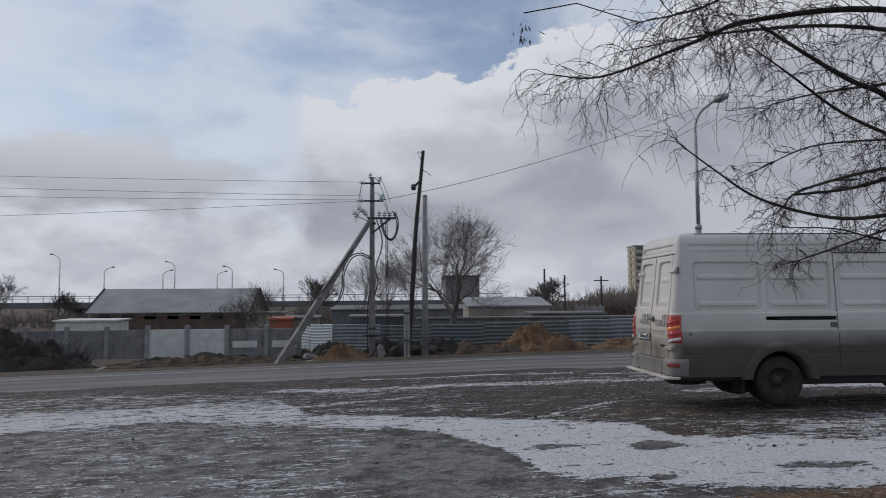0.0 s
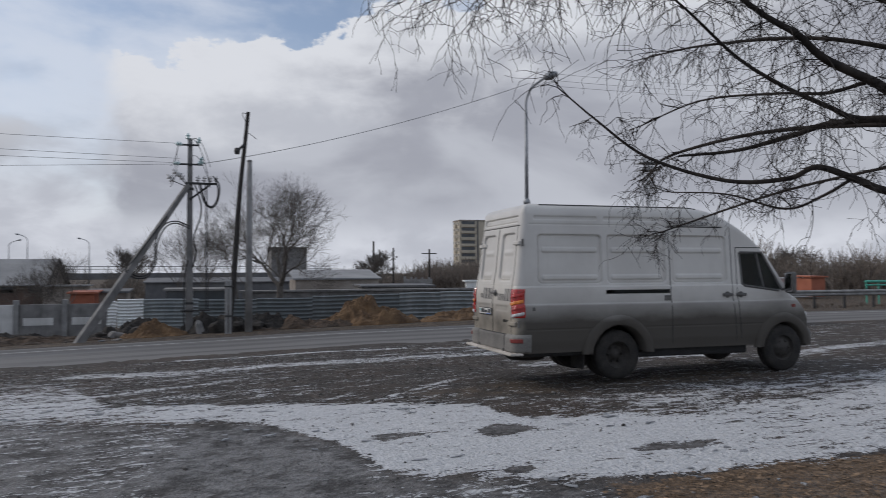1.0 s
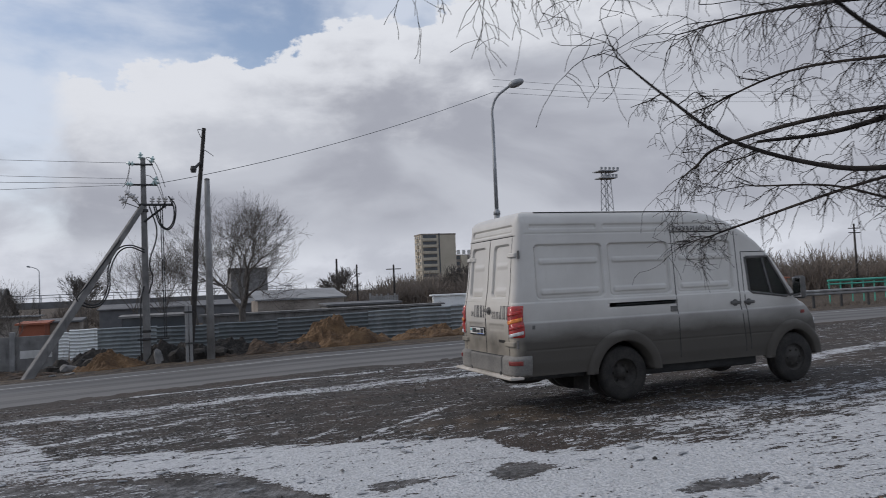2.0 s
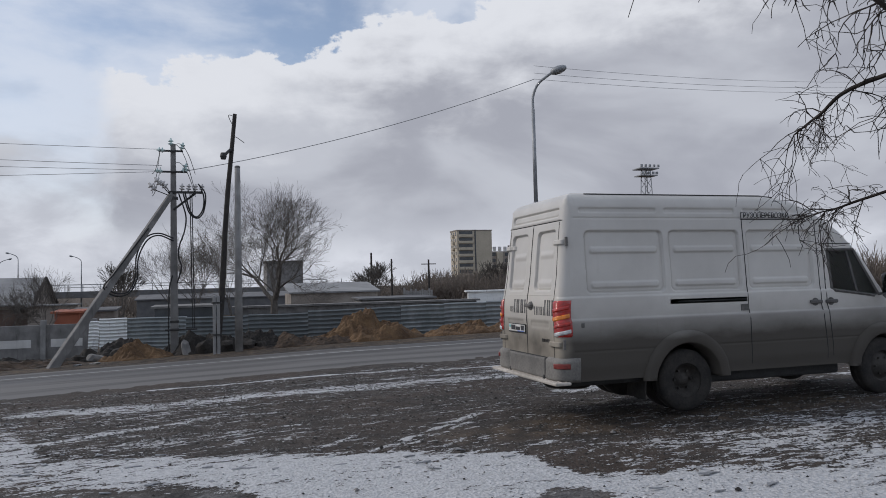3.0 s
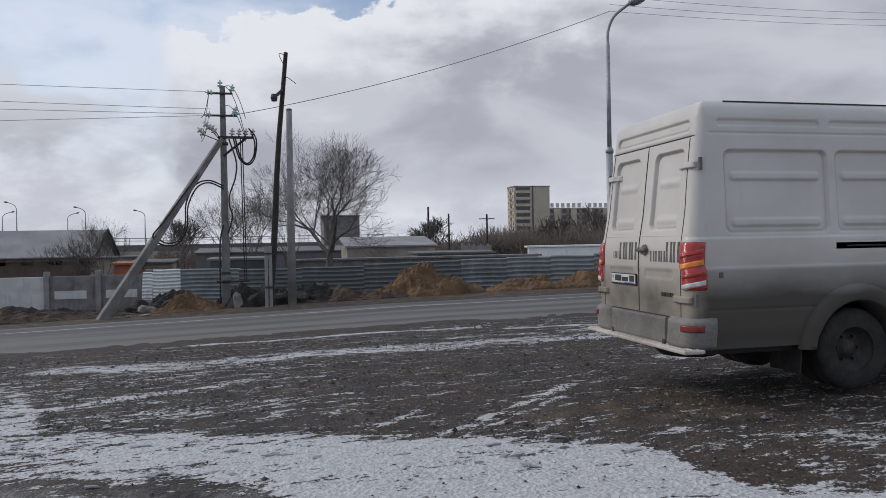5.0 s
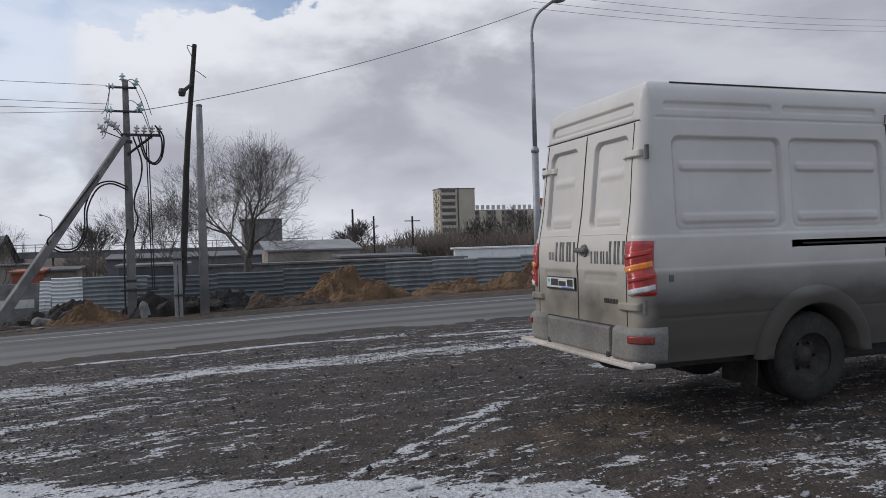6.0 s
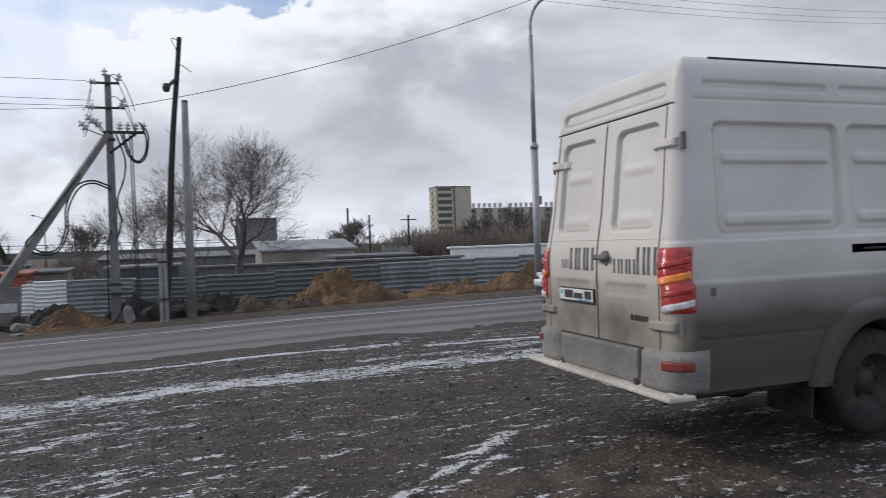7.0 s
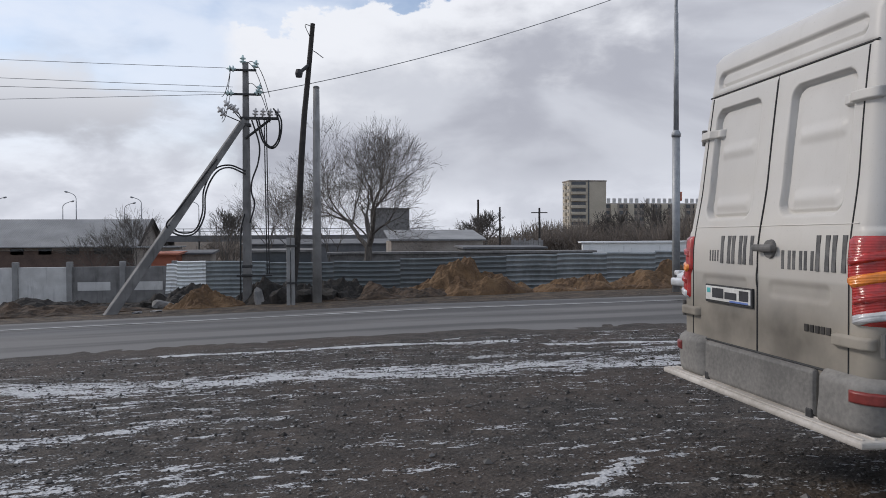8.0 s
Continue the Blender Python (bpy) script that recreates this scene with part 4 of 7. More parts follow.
# ---- yard behind the wall ----
def gable_house():
    x0, x1, y0, y1 = -26.2, -10.9, 70.5, 79.0
    z0, ze, zr = -1.6, 0.85, 3.05
    h = thing("long_house", pose(0, 0, 0), "long low brick house with a grey slate gable roof", "house")
    b = bmesh.new()
    box(b, ((x0 + x1) / 2, (y0 + y1) / 2, (z0 + ze) / 2), (x1 - x0 - 0.6, y1 - y0 - 0.6, ze - z0), 0.02)
    for gx_ in (x0 + 0.3, x1 - 0.3):
        vs = [bm_v for bm_v in (b.verts.new((gx_, y0 + 0.3, ze)), b.verts.new((gx_, y1 - 0.3, ze)), b.verts.new((gx_, (y0 + y1) / 2, zr - 0.1)))]
        b.faces.new(vs)
    part("wall", b, M["plaster"], h)
    b = bmesh.new()
    box(b, ((x0 + x1) / 2, y0 + 0.27, z0 + 1.2), (x1 - x0 - 1.0, 0.06, 1.6), 0.01)
    part("brick_band", b, M["brick"], h, "red brick lower wall")
    ym = (y0 + y1) / 2
    for ya, yb in ((y0 - 0.4, ym), (y1 + 0.4, ym)):
        cols = 180
        vs, fs = [], []
        for i in range(cols + 1):
            x = x0 + (x1 - x0) * i / cols
            wv = 0.02 * (i % 2)
            for y, z in ((ya, ze - 0.1), (yb, zr)):
                vs.append((x, y, z + wv)), vs.append((x, y, z + wv - 0.08))
        for i in range(cols):
            a = i * 4
            fs += [(a, a + 4, a + 6, a + 2), (a + 1, a + 3, a + 7, a + 5), (a, a + 1, a + 5, a + 4)]
        part_ob = mesh_obj("roof", vs, fs, M["roof_slate"], h, label="wavy grey slate roof")
    for gx_ in (x0, x1):
        for s in (-1, 1):
            part("bargeboard", rod(bmesh.new(), (gx_, ym + s * (ym - y0 + 0.4), ze - 0.1), (gx_, ym, zr), 0.13, n=4), M["tarred_wood"], h, "dark weathered bargeboard")
    for k in range(8):
        b = bmesh.new()
        wx = x0 + 1.6 + k * 2.1
        box(b, (wx, y0 + 0.28, 0.35), (1.0, 0.08, 0.5), 0.01)
        part("window", b, M["window"], h)
    b = bmesh.new()
    box(b, (x1 + 1.2, y0 + 1.0, -0.4), (3.2, 3.0, 2.0), 0.03)
    part("annex", b, M["plaster"], h, "small plastered annex")
    b = bmesh.new()
    box(b, (x1 + 1.3, y0 + 0.9, 0.67), (3.6, 3.4, 0.12), 0.02)
    part("annex_roof", b, M["roof_slate"], h)


gable_house()


def shed(name, x0, x1, y, z0, z1, deep, wall, roof, label, slope=0.4):
    s = thing(name, pose(0, 0, 0), label, "shed")
    b = bmesh.new()
    box(b, ((x0 + x1) / 2, y + deep / 2, (z0 + z1) / 2), (x1 - x0, deep, z1 - z0), 0.03)
    part("wall", b, wall, s)
    b = bmesh.new()
    vs = [(x0 - 0.2, y - 0.2, z1), (x1 + 0.2, y - 0.2, z1), (x1 + 0.2, y + deep + 0.2, z1 + slope), (x0 - 0.2, y + deep + 0.2, z1 + slope)]
    lo = [b.verts.new(v) for v in vs]
    hi = [b.verts.new((v[0], v[1], v[2] + 0.12)) for v in vs]
    b.faces.new(hi), b.faces.new(lo[::-1])
    for k in range(4):
        b.faces.new((lo[k], lo[(k + 1) % 4], hi[(k + 1) % 4], hi[k]))
    part("roof", b, roof, s)


shed("long_shed", 9.0, 16.0, 62, -1.6, 1.1, 5, M["plaster"], M["roof_slate"], "low shed with a pale sloping roof", 0.75)
shed("block_wall_shed", 4.5, 21.0, 52, -1.6, 0.35, 0.4, M["grey_concrete"], M["grey_concrete"], "grey concrete yard wall behind the metal fence", 0.02)
shed("low_shed", 13.5, 19.0, 56, -1.6, 0.55, 3, M["grey_concrete"], M["deck"], "low grey shed behind the fence", 0.1)
shed("garage", -0.2, 3.4, 50, -1.6, 0.55, 3, M["window"], M["grey_concrete"], "dark low garage behind the fence", 0.05)
shed("orange_shed", -6.7, -5.2, 56, -1.6, 0.3, 2.5, M["orange"], M["orange"], "orange painted low shed", 0.1)
shed("plastered_shed", -6.0, -3.4, 58, -1.6, 0.3, 2.5, M["plaster"], M["deck"], "low plastered shed with a dark roof", 0.15)
shed("white_cabin", -26, -21, 64, -1.6, 0.1, 3, M["whitewash"], M["whitewash"], "whitewashed cabin half hidden by the soil bank", 0.1)
shed("long_white_wall", 23.2, 60.0, 60, -1.6, 0.85, 0.3, M["white_steel"], M["white_steel"], "long white sheet-metal wall with a low cap", 0.02)
shed("dark_block", 10.9, 16.4, 118, -1.6, 5.7, 8, M["grey_concrete"], M["grey_concrete"], "derelict dark brick block with a flat roof", 0.05)
shed("grey_barn", -5, 12, 90, -1.6, 0.6, 6, M["deck"], M["deck"], "long low dark barn behind the trees", 0.5)
board_fence = thing("board_fence", pose(19.3, 66, 0), "weathered grey upright board fence beside the white wall", "fence")
fence_rng = random.Random(77)
for k in range(13):
    b = bmesh.new()
    top = fence_rng.uniform(1.0, 1.4)
    box(b, (0.21 * k, fence_rng.uniform(-0.02, 0.02), (top - 1.6) / 2), (0.185, 0.04, top + 1.6), 0.005)
    part("board", b, M["pale_concrete"], board_fence)
for z in (-0.6, 0.5):
    b = bmesh.new()
    box(b, (1.26, 0.07, z), (2.75, 0.06, 0.1), 0.005)
    part("rail", b, M["tarred_wood"], board_fence)


def timber_pole(x, y, h, label, arms=1):
    p = thing("far_line_pole", pose(x, y, ground_z(x, y)), label, "utility pole")
    b = bmesh.new()
    rod(b, (0, 0, -0.3), (0, 0, h), 0.14, 0.10, 8)
    part("shaft", b, M["tarred_wood"], p)
    for k in range(arms):
        b = bmesh.new()
        box(b, (0, 0, h - 0.5 - 0.5 * k), (1.7, 0.1, 0.1), 0.01)
        part("crossarm", b, M["tarred_wood"], p)


timber_pole(25.7, 80, 5.3, "dark timber line pole with a crossarm beyond the fence")
timber_pole(23.9, 90, 5.8, "dark bare pole beyond the fence", 0)
timber_pole(19.3, 80, 6.2, "thin bare pole beyond the fence", 0)
timber_pole(73.8, 62, 7.6, "far concrete line pole with two crossarms", 2)
timber_pole(64.0, 75, 7.0, "far line pole with crossarms", 2)


def guard_rail(x0, x1, y, h):
    """Pale steel guard rail on short posts along the far verge."""
    g = thing("guard_rail", pose(x0, y, 0), "dirty pale steel guard rail on short posts beside the road", "guard rail")
    n = int((x1 - x0) / 2.0)
    for k in range(n + 1):
        zb = ground_z(x0 + 2.0 * k, y)
        b = bmesh.new()
        box(b, (2.0 * k, 0.06, zb + h / 2 - 0.15), (0.12, 0.09, h + 0.3), 0.01)
        part("post", b, M["dark_metal"], g)
    for k in range(n):
        za, zb = ground_z(x0 + 2.0 * k, y) + h, ground_z(x0 + 2.0 * k + 2.0, y) + h
        prof = [(0.0, -0.16), (-0.07, -0.11), (-0.07, -0.05), (0.0, 0.0), (-0.07, 0.05), (-0.07, 0.11), (0.0, 0.16)]
        vs = [(2.0 * k + 2.0 * e, py + o, zz + pz) for o in (0.0, 0.008) for e, zz in ((0, za), (1, zb)) for py, pz in prof]
        m_ = len(prof)
        fs = [(q, q + 1, q + m_ + 1, q + m_) for q in range(m_ - 1)] + [(2 * m_ + q, 3 * m_ + q, 3 * m_ + q + 1, 2 * m_ + q + 1) for q in range(m_ - 1)]
        mesh_obj("rail", vs, fs, M["pale_concrete"], g, False, "ribbed pale rail")


guard_rail(31.0, 63.0, 32.0, 0.82)


def green_railing(x0, x1, y):
    """Green pipe railing with two rails and close bars."""
    g = thing("green_railing", pose(x0, y, 0), "bright green painted metal railing beyond the road", "railing")
    n = int((x1 - x0) / 1.2)
    top = 0.78
    for k in range(n + 1):
        b = bmesh.new()
        rod(b, (1.2 * k, 0, ground_z(x0 + 1.2 * k, y) - 0.2), (1.2 * k, 0, top), 0.05, n=8)
        part("post", b, M["green"], g)
    for z, r in ((top, 0.09), (top - 0.28, 0.06), (top - 0.8, 0.05)):
        b = bmesh.new()
        rod(b, (-0.1, 0, z), (1.2 * n + 0.1, 0, z), r, n=8)
        part("rail", b, M["green"], g)


green_railing(50.6, 59.0, 45.0)
shed("orange_shop", 72.0, 86.0, 49.0, -1.2, 1.5, 6, M["orange"], M["white_steel"], "low orange roadside building with a white roof edge", 0.9)

# ---- apartment blocks ----
def tower_block():
    t = thing("apartment_tower", pose(95.9, 262, -2) @ Matrix.Diagonal((0.89, 0.55, 0.945, 1)), "nine-storey beige panel apartment tower with balconies", "building")
    b = bmesh.new()
    box(b, (0, 0, 12.2), (15.5, 14, 24.4), 0.05)
    part("wall", b, M["beige"], t)
    b = bmesh.new()
    box(b, (0, 0, 24.6), (15.9, 14.4, 0.5), 0.05)
    part("roof", b, M["plaster"], t)
    b = bmesh.new()
    box(b, (0.3, -7.05, 12.6), (0.6, 0.3, 24.6), 0.03)
    part("stair_slot", b, M["window"], t, "dark vertical recess")
    for f in range(9):
        z = 2.0 + f * 2.55
        b = bmesh.new()
        box(b, (-3.9, -7.5, z + 0.1), (6.2, 1.2, 1.05), 0.04)
        part("balcony", b, M["beige"], t)
        b = bmesh.new()
        box(b, (-3.9, -7.03, z + 1.25), (6.0, 0.12, 1.25), 0.02)
        part("window", b, M["window"], t)
        for k in range(3):
            b = bmesh.new()
            box(b, (-7.78, -4.5 + k * 4.4, z + 0.9), (0.12, 1.7, 1.4), 0.02)
            part("window", b, M["window"], t)
        b = bmesh.new()
        box(b, (-8.2, -0.1, z + 0.1), (0.9, 3.0, 1.0), 0.03)
        part("balcony", b, M["beige"], t)


tower_block()


def slab_block():
    t = thing("apartment_slab", pose(145, 305, -2), "long far apartment block with rooftop letters", "building")
    b = bmesh.new()
    box(b, (0, 0, 8.6), (54, 12, 17.2), 0.05)
    part("wall", b, M["plaster"], t)
    for f in range(6):
        for k in range(18):
            b = bmesh.new()
            box(b, (-25.5 + 3 * k, -6.05, 2.4 + 2.7 * f), (1.7, 0.2, 1.5), 0.02)
            part("window", b, M["window"], t)
    for k in range(7):
        b = bmesh.new()
        box(b, (-23 + 7.5 * k, -6.6, 8.6), (2.6, 1.0, 16.4), 0.05)
        part("balcony_stack", b, M["beige"], t)
    for k in range(20):
        if k % 7 == 6:
            continue
        b = bmesh.new()
        box(b, (-25 + 2.5 * k, -5.5, 18.3), (1.5, 0.3, 1.9), 0.02)
        part("sign_bar", b, M["whitewash"], t, "pale rooftop sign bar")
    b = bmesh.new()
    box(b, (9, 0, 20.5), (3.5, 0.6, 4.0), 0.3)
    part("rooftop_sign", b, M["orange"], t, "red rooftop sign")


slab_block()


# ---- overpass far off ----
def overpass():
    o = thing("overpass", pose(0, 152, 0), "long grey road overpass with railings far off", "bridge")
    b = bmesh.new()
    box(b, (-60, 4, 1.3), (170, 9, 1.2), 0.05)
    part("deck", b, M["deck"], o)
    b = bmesh.new()
    for k in range(58):
        box(b, (-143 + 3 * k, -0.4, 2.55), (0.12, 0.12, 1.3))
    box(b, (-60, -0.4, 3.15), (170, 0.1, 0.14))
    box(b, (-60, -0.4, 2.65), (170, 0.08, 0.1))
    part("railing", b, M["grey_metal"], o, "pale grey steel railing")
    for k in range(9):
        b = bmesh.new()
        box(b, (-135 + 18 * k, 4, -1.2), (1.6, 6, 4.4), 0.05)
        part("pier", b, M["deck"], o)


overpass()
for k, (lx, ltop, yaw) in enumerate(((-66.5, 11.9, 180), (-57.5, 9.2, 0), (-43.2, 10.3, 180), (-45.6, 8.5, 0), (-31.4, 9.3, 180), (-34.5, 8.2, 0), (-20.8, 8.6, 180))):
    street_lamp(lx, 155, ltop + 1.9, "overpass_lamp", 1.7, yaw, "pale curved street lamp on the overpass", 0.12, "lamps along the overpass")


def lattice_mast():
    t = thing("floodlight_mast", pose(133.7, 202, -2), "far blue-grey lattice mast with a floodlight platform", "mast")
    b = bmesh.new()
    for sx in (-1, 1):
        for sy in (-1, 1):
            rod(b, (sx * 2.2, sy * 2.2, 0), (sx * 1.0, sy * 1.0, 38), 0.14, n=5)
    for k in range(12):
        w = 2.2 - 1.2 * k / 12
        for s in (-1, 1):
            rod(b, (-w, s * w, k * 3.2), (w, s * w, (k + 1) * 3.2), 0.09, n=4)
            rod(b, (w, s * w, k * 3.2), (-w, s * w, (k + 1) * 3.2), 0.09, n=4)
    part("lattice", b, M["grey_metal"], t)
    for z, w in ((36.0, 3.0), (38.2, 3.4)):
        b = bmesh.new()
        box(b, (0, 0, z), (w * 2, w * 1.4, 0.3))
        for k in range(5):
            box(b, (-w + 0.4 + k * (w - 0.4) / 2, -w * 0.7, z + 0.7), (0.7, 0.5, 0.8), 0.05)
        part("platform", b, M["grey_metal"], t)


lattice_mast()
shed("green_roof_kiosk", 76, 96, 72, -0.8, 0.2, 4, M["plaster"], M["green"], "long low kiosk with a green roof", 0.1)
shed("orange_kiosk", 56.0, 57.6, 56, -0.8, 1.0, 3, M["orange"], M["orange"], "small orange kiosk by the far roadside", 0.1)


# ---- the parked van ----
M["van_glass"] = glass_material("van_side_glass", (0.75, 0.80, 0.80))
M["trim"] = simple("dirty_grey_plastic", (0.07, 0.068, 0.065), (0.15, 0.143, 0.135), 4, 0.8, bump=0.15, dist=0.004)
M["bumper"] = simple("dusty_grey_bumper", (0.11, 0.105, 0.098), (0.24, 0.228, 0.208), 2, 0.75, bump=0.1, dist=0.004)
M["seam"] = simple("black_seam", (0.02, 0.02, 0.02), (0.04, 0.04, 0.04), 5, 0.8, bump=0.0)
M["tyre"] = simple("muddy_tyre", (0.012, 0.0115, 0.011), (0.042, 0.037, 0.033), 6, 0.9, bump=0.3, dist=0.006)
M["rim"] = simple("muddy_steel_rim", (0.025, 0.023, 0.021), (0.07, 0.063, 0.056), 6, 0.7, 0.3)
M["stencil"] = simple("grey_stencil_paint", (0.05, 0.05, 0.05), (0.14, 0.135, 0.13), 14, 0.7, bump=0.05)
M["plate"] = simple("dusty_white_plate", (0.50, 0.49, 0.46), (0.68, 0.67, 0.64), 8, 0.5, bump=0.02)
M["ink"] = simple("black_ink", (0.02, 0.02, 0.022), (0.04, 0.04, 0.045), 8, 0.6, bump=0.0)
M["plank"] = simple("weathered_step_plank", (0.34, 0.31, 0.27), (0.58, 0.54, 0.49), 3, 0.8, bump=0.3, dist=0.004, fine=22)


def lens_material(name, col, rough=0.18):
    m = Nodes(name)
    rib = m.n.new("ShaderNodeTexWave")
    rib.wave_type, rib.bands_direction = "BANDS", "Z"
    rib.inputs["Scale"].default_value = 45.0
    m.l.new(m.obj, rib.inputs["Vector"])
    m.bump(rib.outputs["Fac"], 0.35, 0.004)
    c = m.mix(m.step(m.noise(18.0), 0.3, 0.75), tuple(v * 0.6 for v in col), col)
    m.bsdf.inputs["Coat Weight"].default_value = 0.6
    return m.done(c, rough, 0.0, 0.6)


M["red_lens"] = lens_material("red_lens", (0.50, 0.022, 0.015))
M["amber_lens"] = lens_material("amber_lens", (1.0, 0.30, 0.04))
M["clear_lens"] = lens_material("clear_lens", (0.70, 0.70, 0.70))
M["dark_red"] = simple("dull_red_reflector", (0.14, 0.02, 0.018), (0.26, 0.04, 0.03), 9, 0.35, bump=0.05)

CORNER = 0.10
Z0 = 0.44


def curve_at(table, x):
    for (ax, ay), (bx, by) in zip(table, table[1:]):
        if x <= bx:
            t = min(max((x - ax) / (bx - ax), 0.0), 1.0)
            return ay + (by - ay) * t
    return table[-1][1]


ROOF = [(0.0, 2.62), (3.05, 2.625), (3.25, 2.60), (3.45, 2.555), (3.71, 2.45), (3.95, 2.31), (4.16, 2.155), (4.43, 1.88), (4.88, 1.27), (5.1, 1.15), (5.33, 1.0), (5.43, 0.86)]
ROUND = [(0.0, 0.17), (3.2, 0.17), (4.43, 0.07), (5.43, 0.07)]


def rear_x(z):
    return 0.04 + 0.035 * smooth01(z, 1.2, 1.7) + 0.13 * max(0.0, (z - 1.3) / 1.2) ** 1.3


def half_w(x, z):
    w = 0.895 + 0.018 * smooth01(z, 0.45, 0.62) - 0.030 * smooth01(z, 1.118, 1.148) - 0.016 * smooth01(z, 1.385, 1.402) - 0.052 * max(0.0, (z - 1.42) / 0.9) ** 1.2
    if x > 4.4:
        w -= 0.30 * ((x - 4.4) / 1.03) ** 2.2
    return w


def soft_rect(x, z, x0, x1, z0, z1, r, e):
    """1 inside a rounded rectangle, fading over e at its rim."""
    dx = max(x0 + r - x, x - x1 + r, 0.0)
    dz = max(z0 + r - z, z - z1 + r, 0.0)
    d = math.hypot(dx, dz) - r
    if dx == 0.0 or dz == 0.0:
        d = max(x0 - x, x - x1, z0 - z, z - z1)
    return 1.0 - smooth01(d, -e, e * 0.2)


def rim_groove(u, v, u0, u1, v0, v1, r, e, k=0.016):
    """1 along a narrow groove just inside the rim of a rounded rectangle."""
    return soft_rect(u, v, u0, u1, v0, v1, r, e) - soft_rect(u, v, u0 + k, u1 - k, v0 + k, v1 - k, r, e)


SIDE_PANELS = [(0.41, 1.46), (1.54, 2.555), (2.66, 3.66)]


def side_dent(x, z):
    d = 0.0
    for a, b in SIDE_PANELS:
        if a - 0.1 < x < b + 0.1:
            d += 0.030 * soft_rect(x, z, a, b, 1.425, 2.16, 0.07, 0.013) + 0.011 * rim_groove(x, z, a, b, 1.425, 2.16, 0.07, 0.013)
            for zc in (1.93, 1.525):
                d -= 0.022 * soft_rect(x, z, a + 0.07, b - 0.07, zc - 0.042, zc + 0.042, 0.035, 0.022)
    for a, b in ((0.36, 1.40), (1.50, 2.52), (2.64, 3.52)):
        d += 0.016 * soft_rect(x, z, a, b, 2.365, 2.43, 0.03, 0.014)
    d += 0.010 * math.exp(-((z - 2.305) / 0.008) ** 2) * (1 if 0.1 < x < 3.6 else 0)
    d += 0.007 * math.exp(-((z - 0.775) / 0.010) ** 2) * (1 if x > 0.2 else 0)
    return d


def rear_dent(y, z):
    d = 0.0
    for a, b in ((0.12, 0.615), (-0.645, -0.14)):
        d += 0.030 * soft_rect(y, z, a, b, 1.47, 2.185, 0.075, 0.012) + 0.018 * rim_groove(y, z, a, b, 1.47, 2.185, 0.075, 0.012)
        for zc in (1.90, 1.56):
            d -= 0.012 * soft_rect(y, z, a + 0.06, b - 0.06, zc - 0.05, zc + 0.05, 0.04, 0.05)
    d += 0.016 * soft_rect(y, z, -0.68, 0.68, 2.325, 2.435, 0.05, 0.012) + 0.012 * rim_groove(y, z, -0.68, 0.68, 2.325, 2.435, 0.05, 0.012)
    d -= 0.020 * soft_rect(y, z, -0.01, 0.60, 1.08, 1.17, 0.04, 0.03)
    d += 0.010 * soft_rect(y, z, -0.62, -0.10, 1.02, 1.12, 0.04, 0.03)
    d += 0.012 * math.exp(-((z - 2.285) / 0.008) ** 2)
    return d


def body_point(s, z, out=0.0):
    """The near half of the body: s is the way along the plan from the middle of the tail, round the corner and forward. out lifts off the skin."""
    w = half_w(0.1, z)
    flat, arc = w - CORNER, CORNER * math.pi / 2
    xr = rear_x(z)
    if s <= flat:
        return xr + rear_dent(-s, z) - out, -s
    if s <= flat + arc:
        a = (s - flat) / CORNER
        return xr + CORNER * (1 - math.cos(a)) - out * math.cos(a), -(flat + CORNER * math.sin(a)) - out * math.sin(a)
    return None


WINDOW = [(3.90, 1.90), (4.33, 1.90), (4.70, 1.31), (4.62, 1.29), (3.97, 1.375), (3.93, 1.40)]


def inside(poly, x, z):
    c = False
    for (ax, az), (bx, bz) in zip(poly, poly[1:] + poly[:1]):
        if (az > z) != (bz > z) and x < (bx - ax) * (z - az) / (bz - az) + ax:
            c = not c
    return c


WHEELS = [(1.69, 0.37), (4.70, 0.37)]


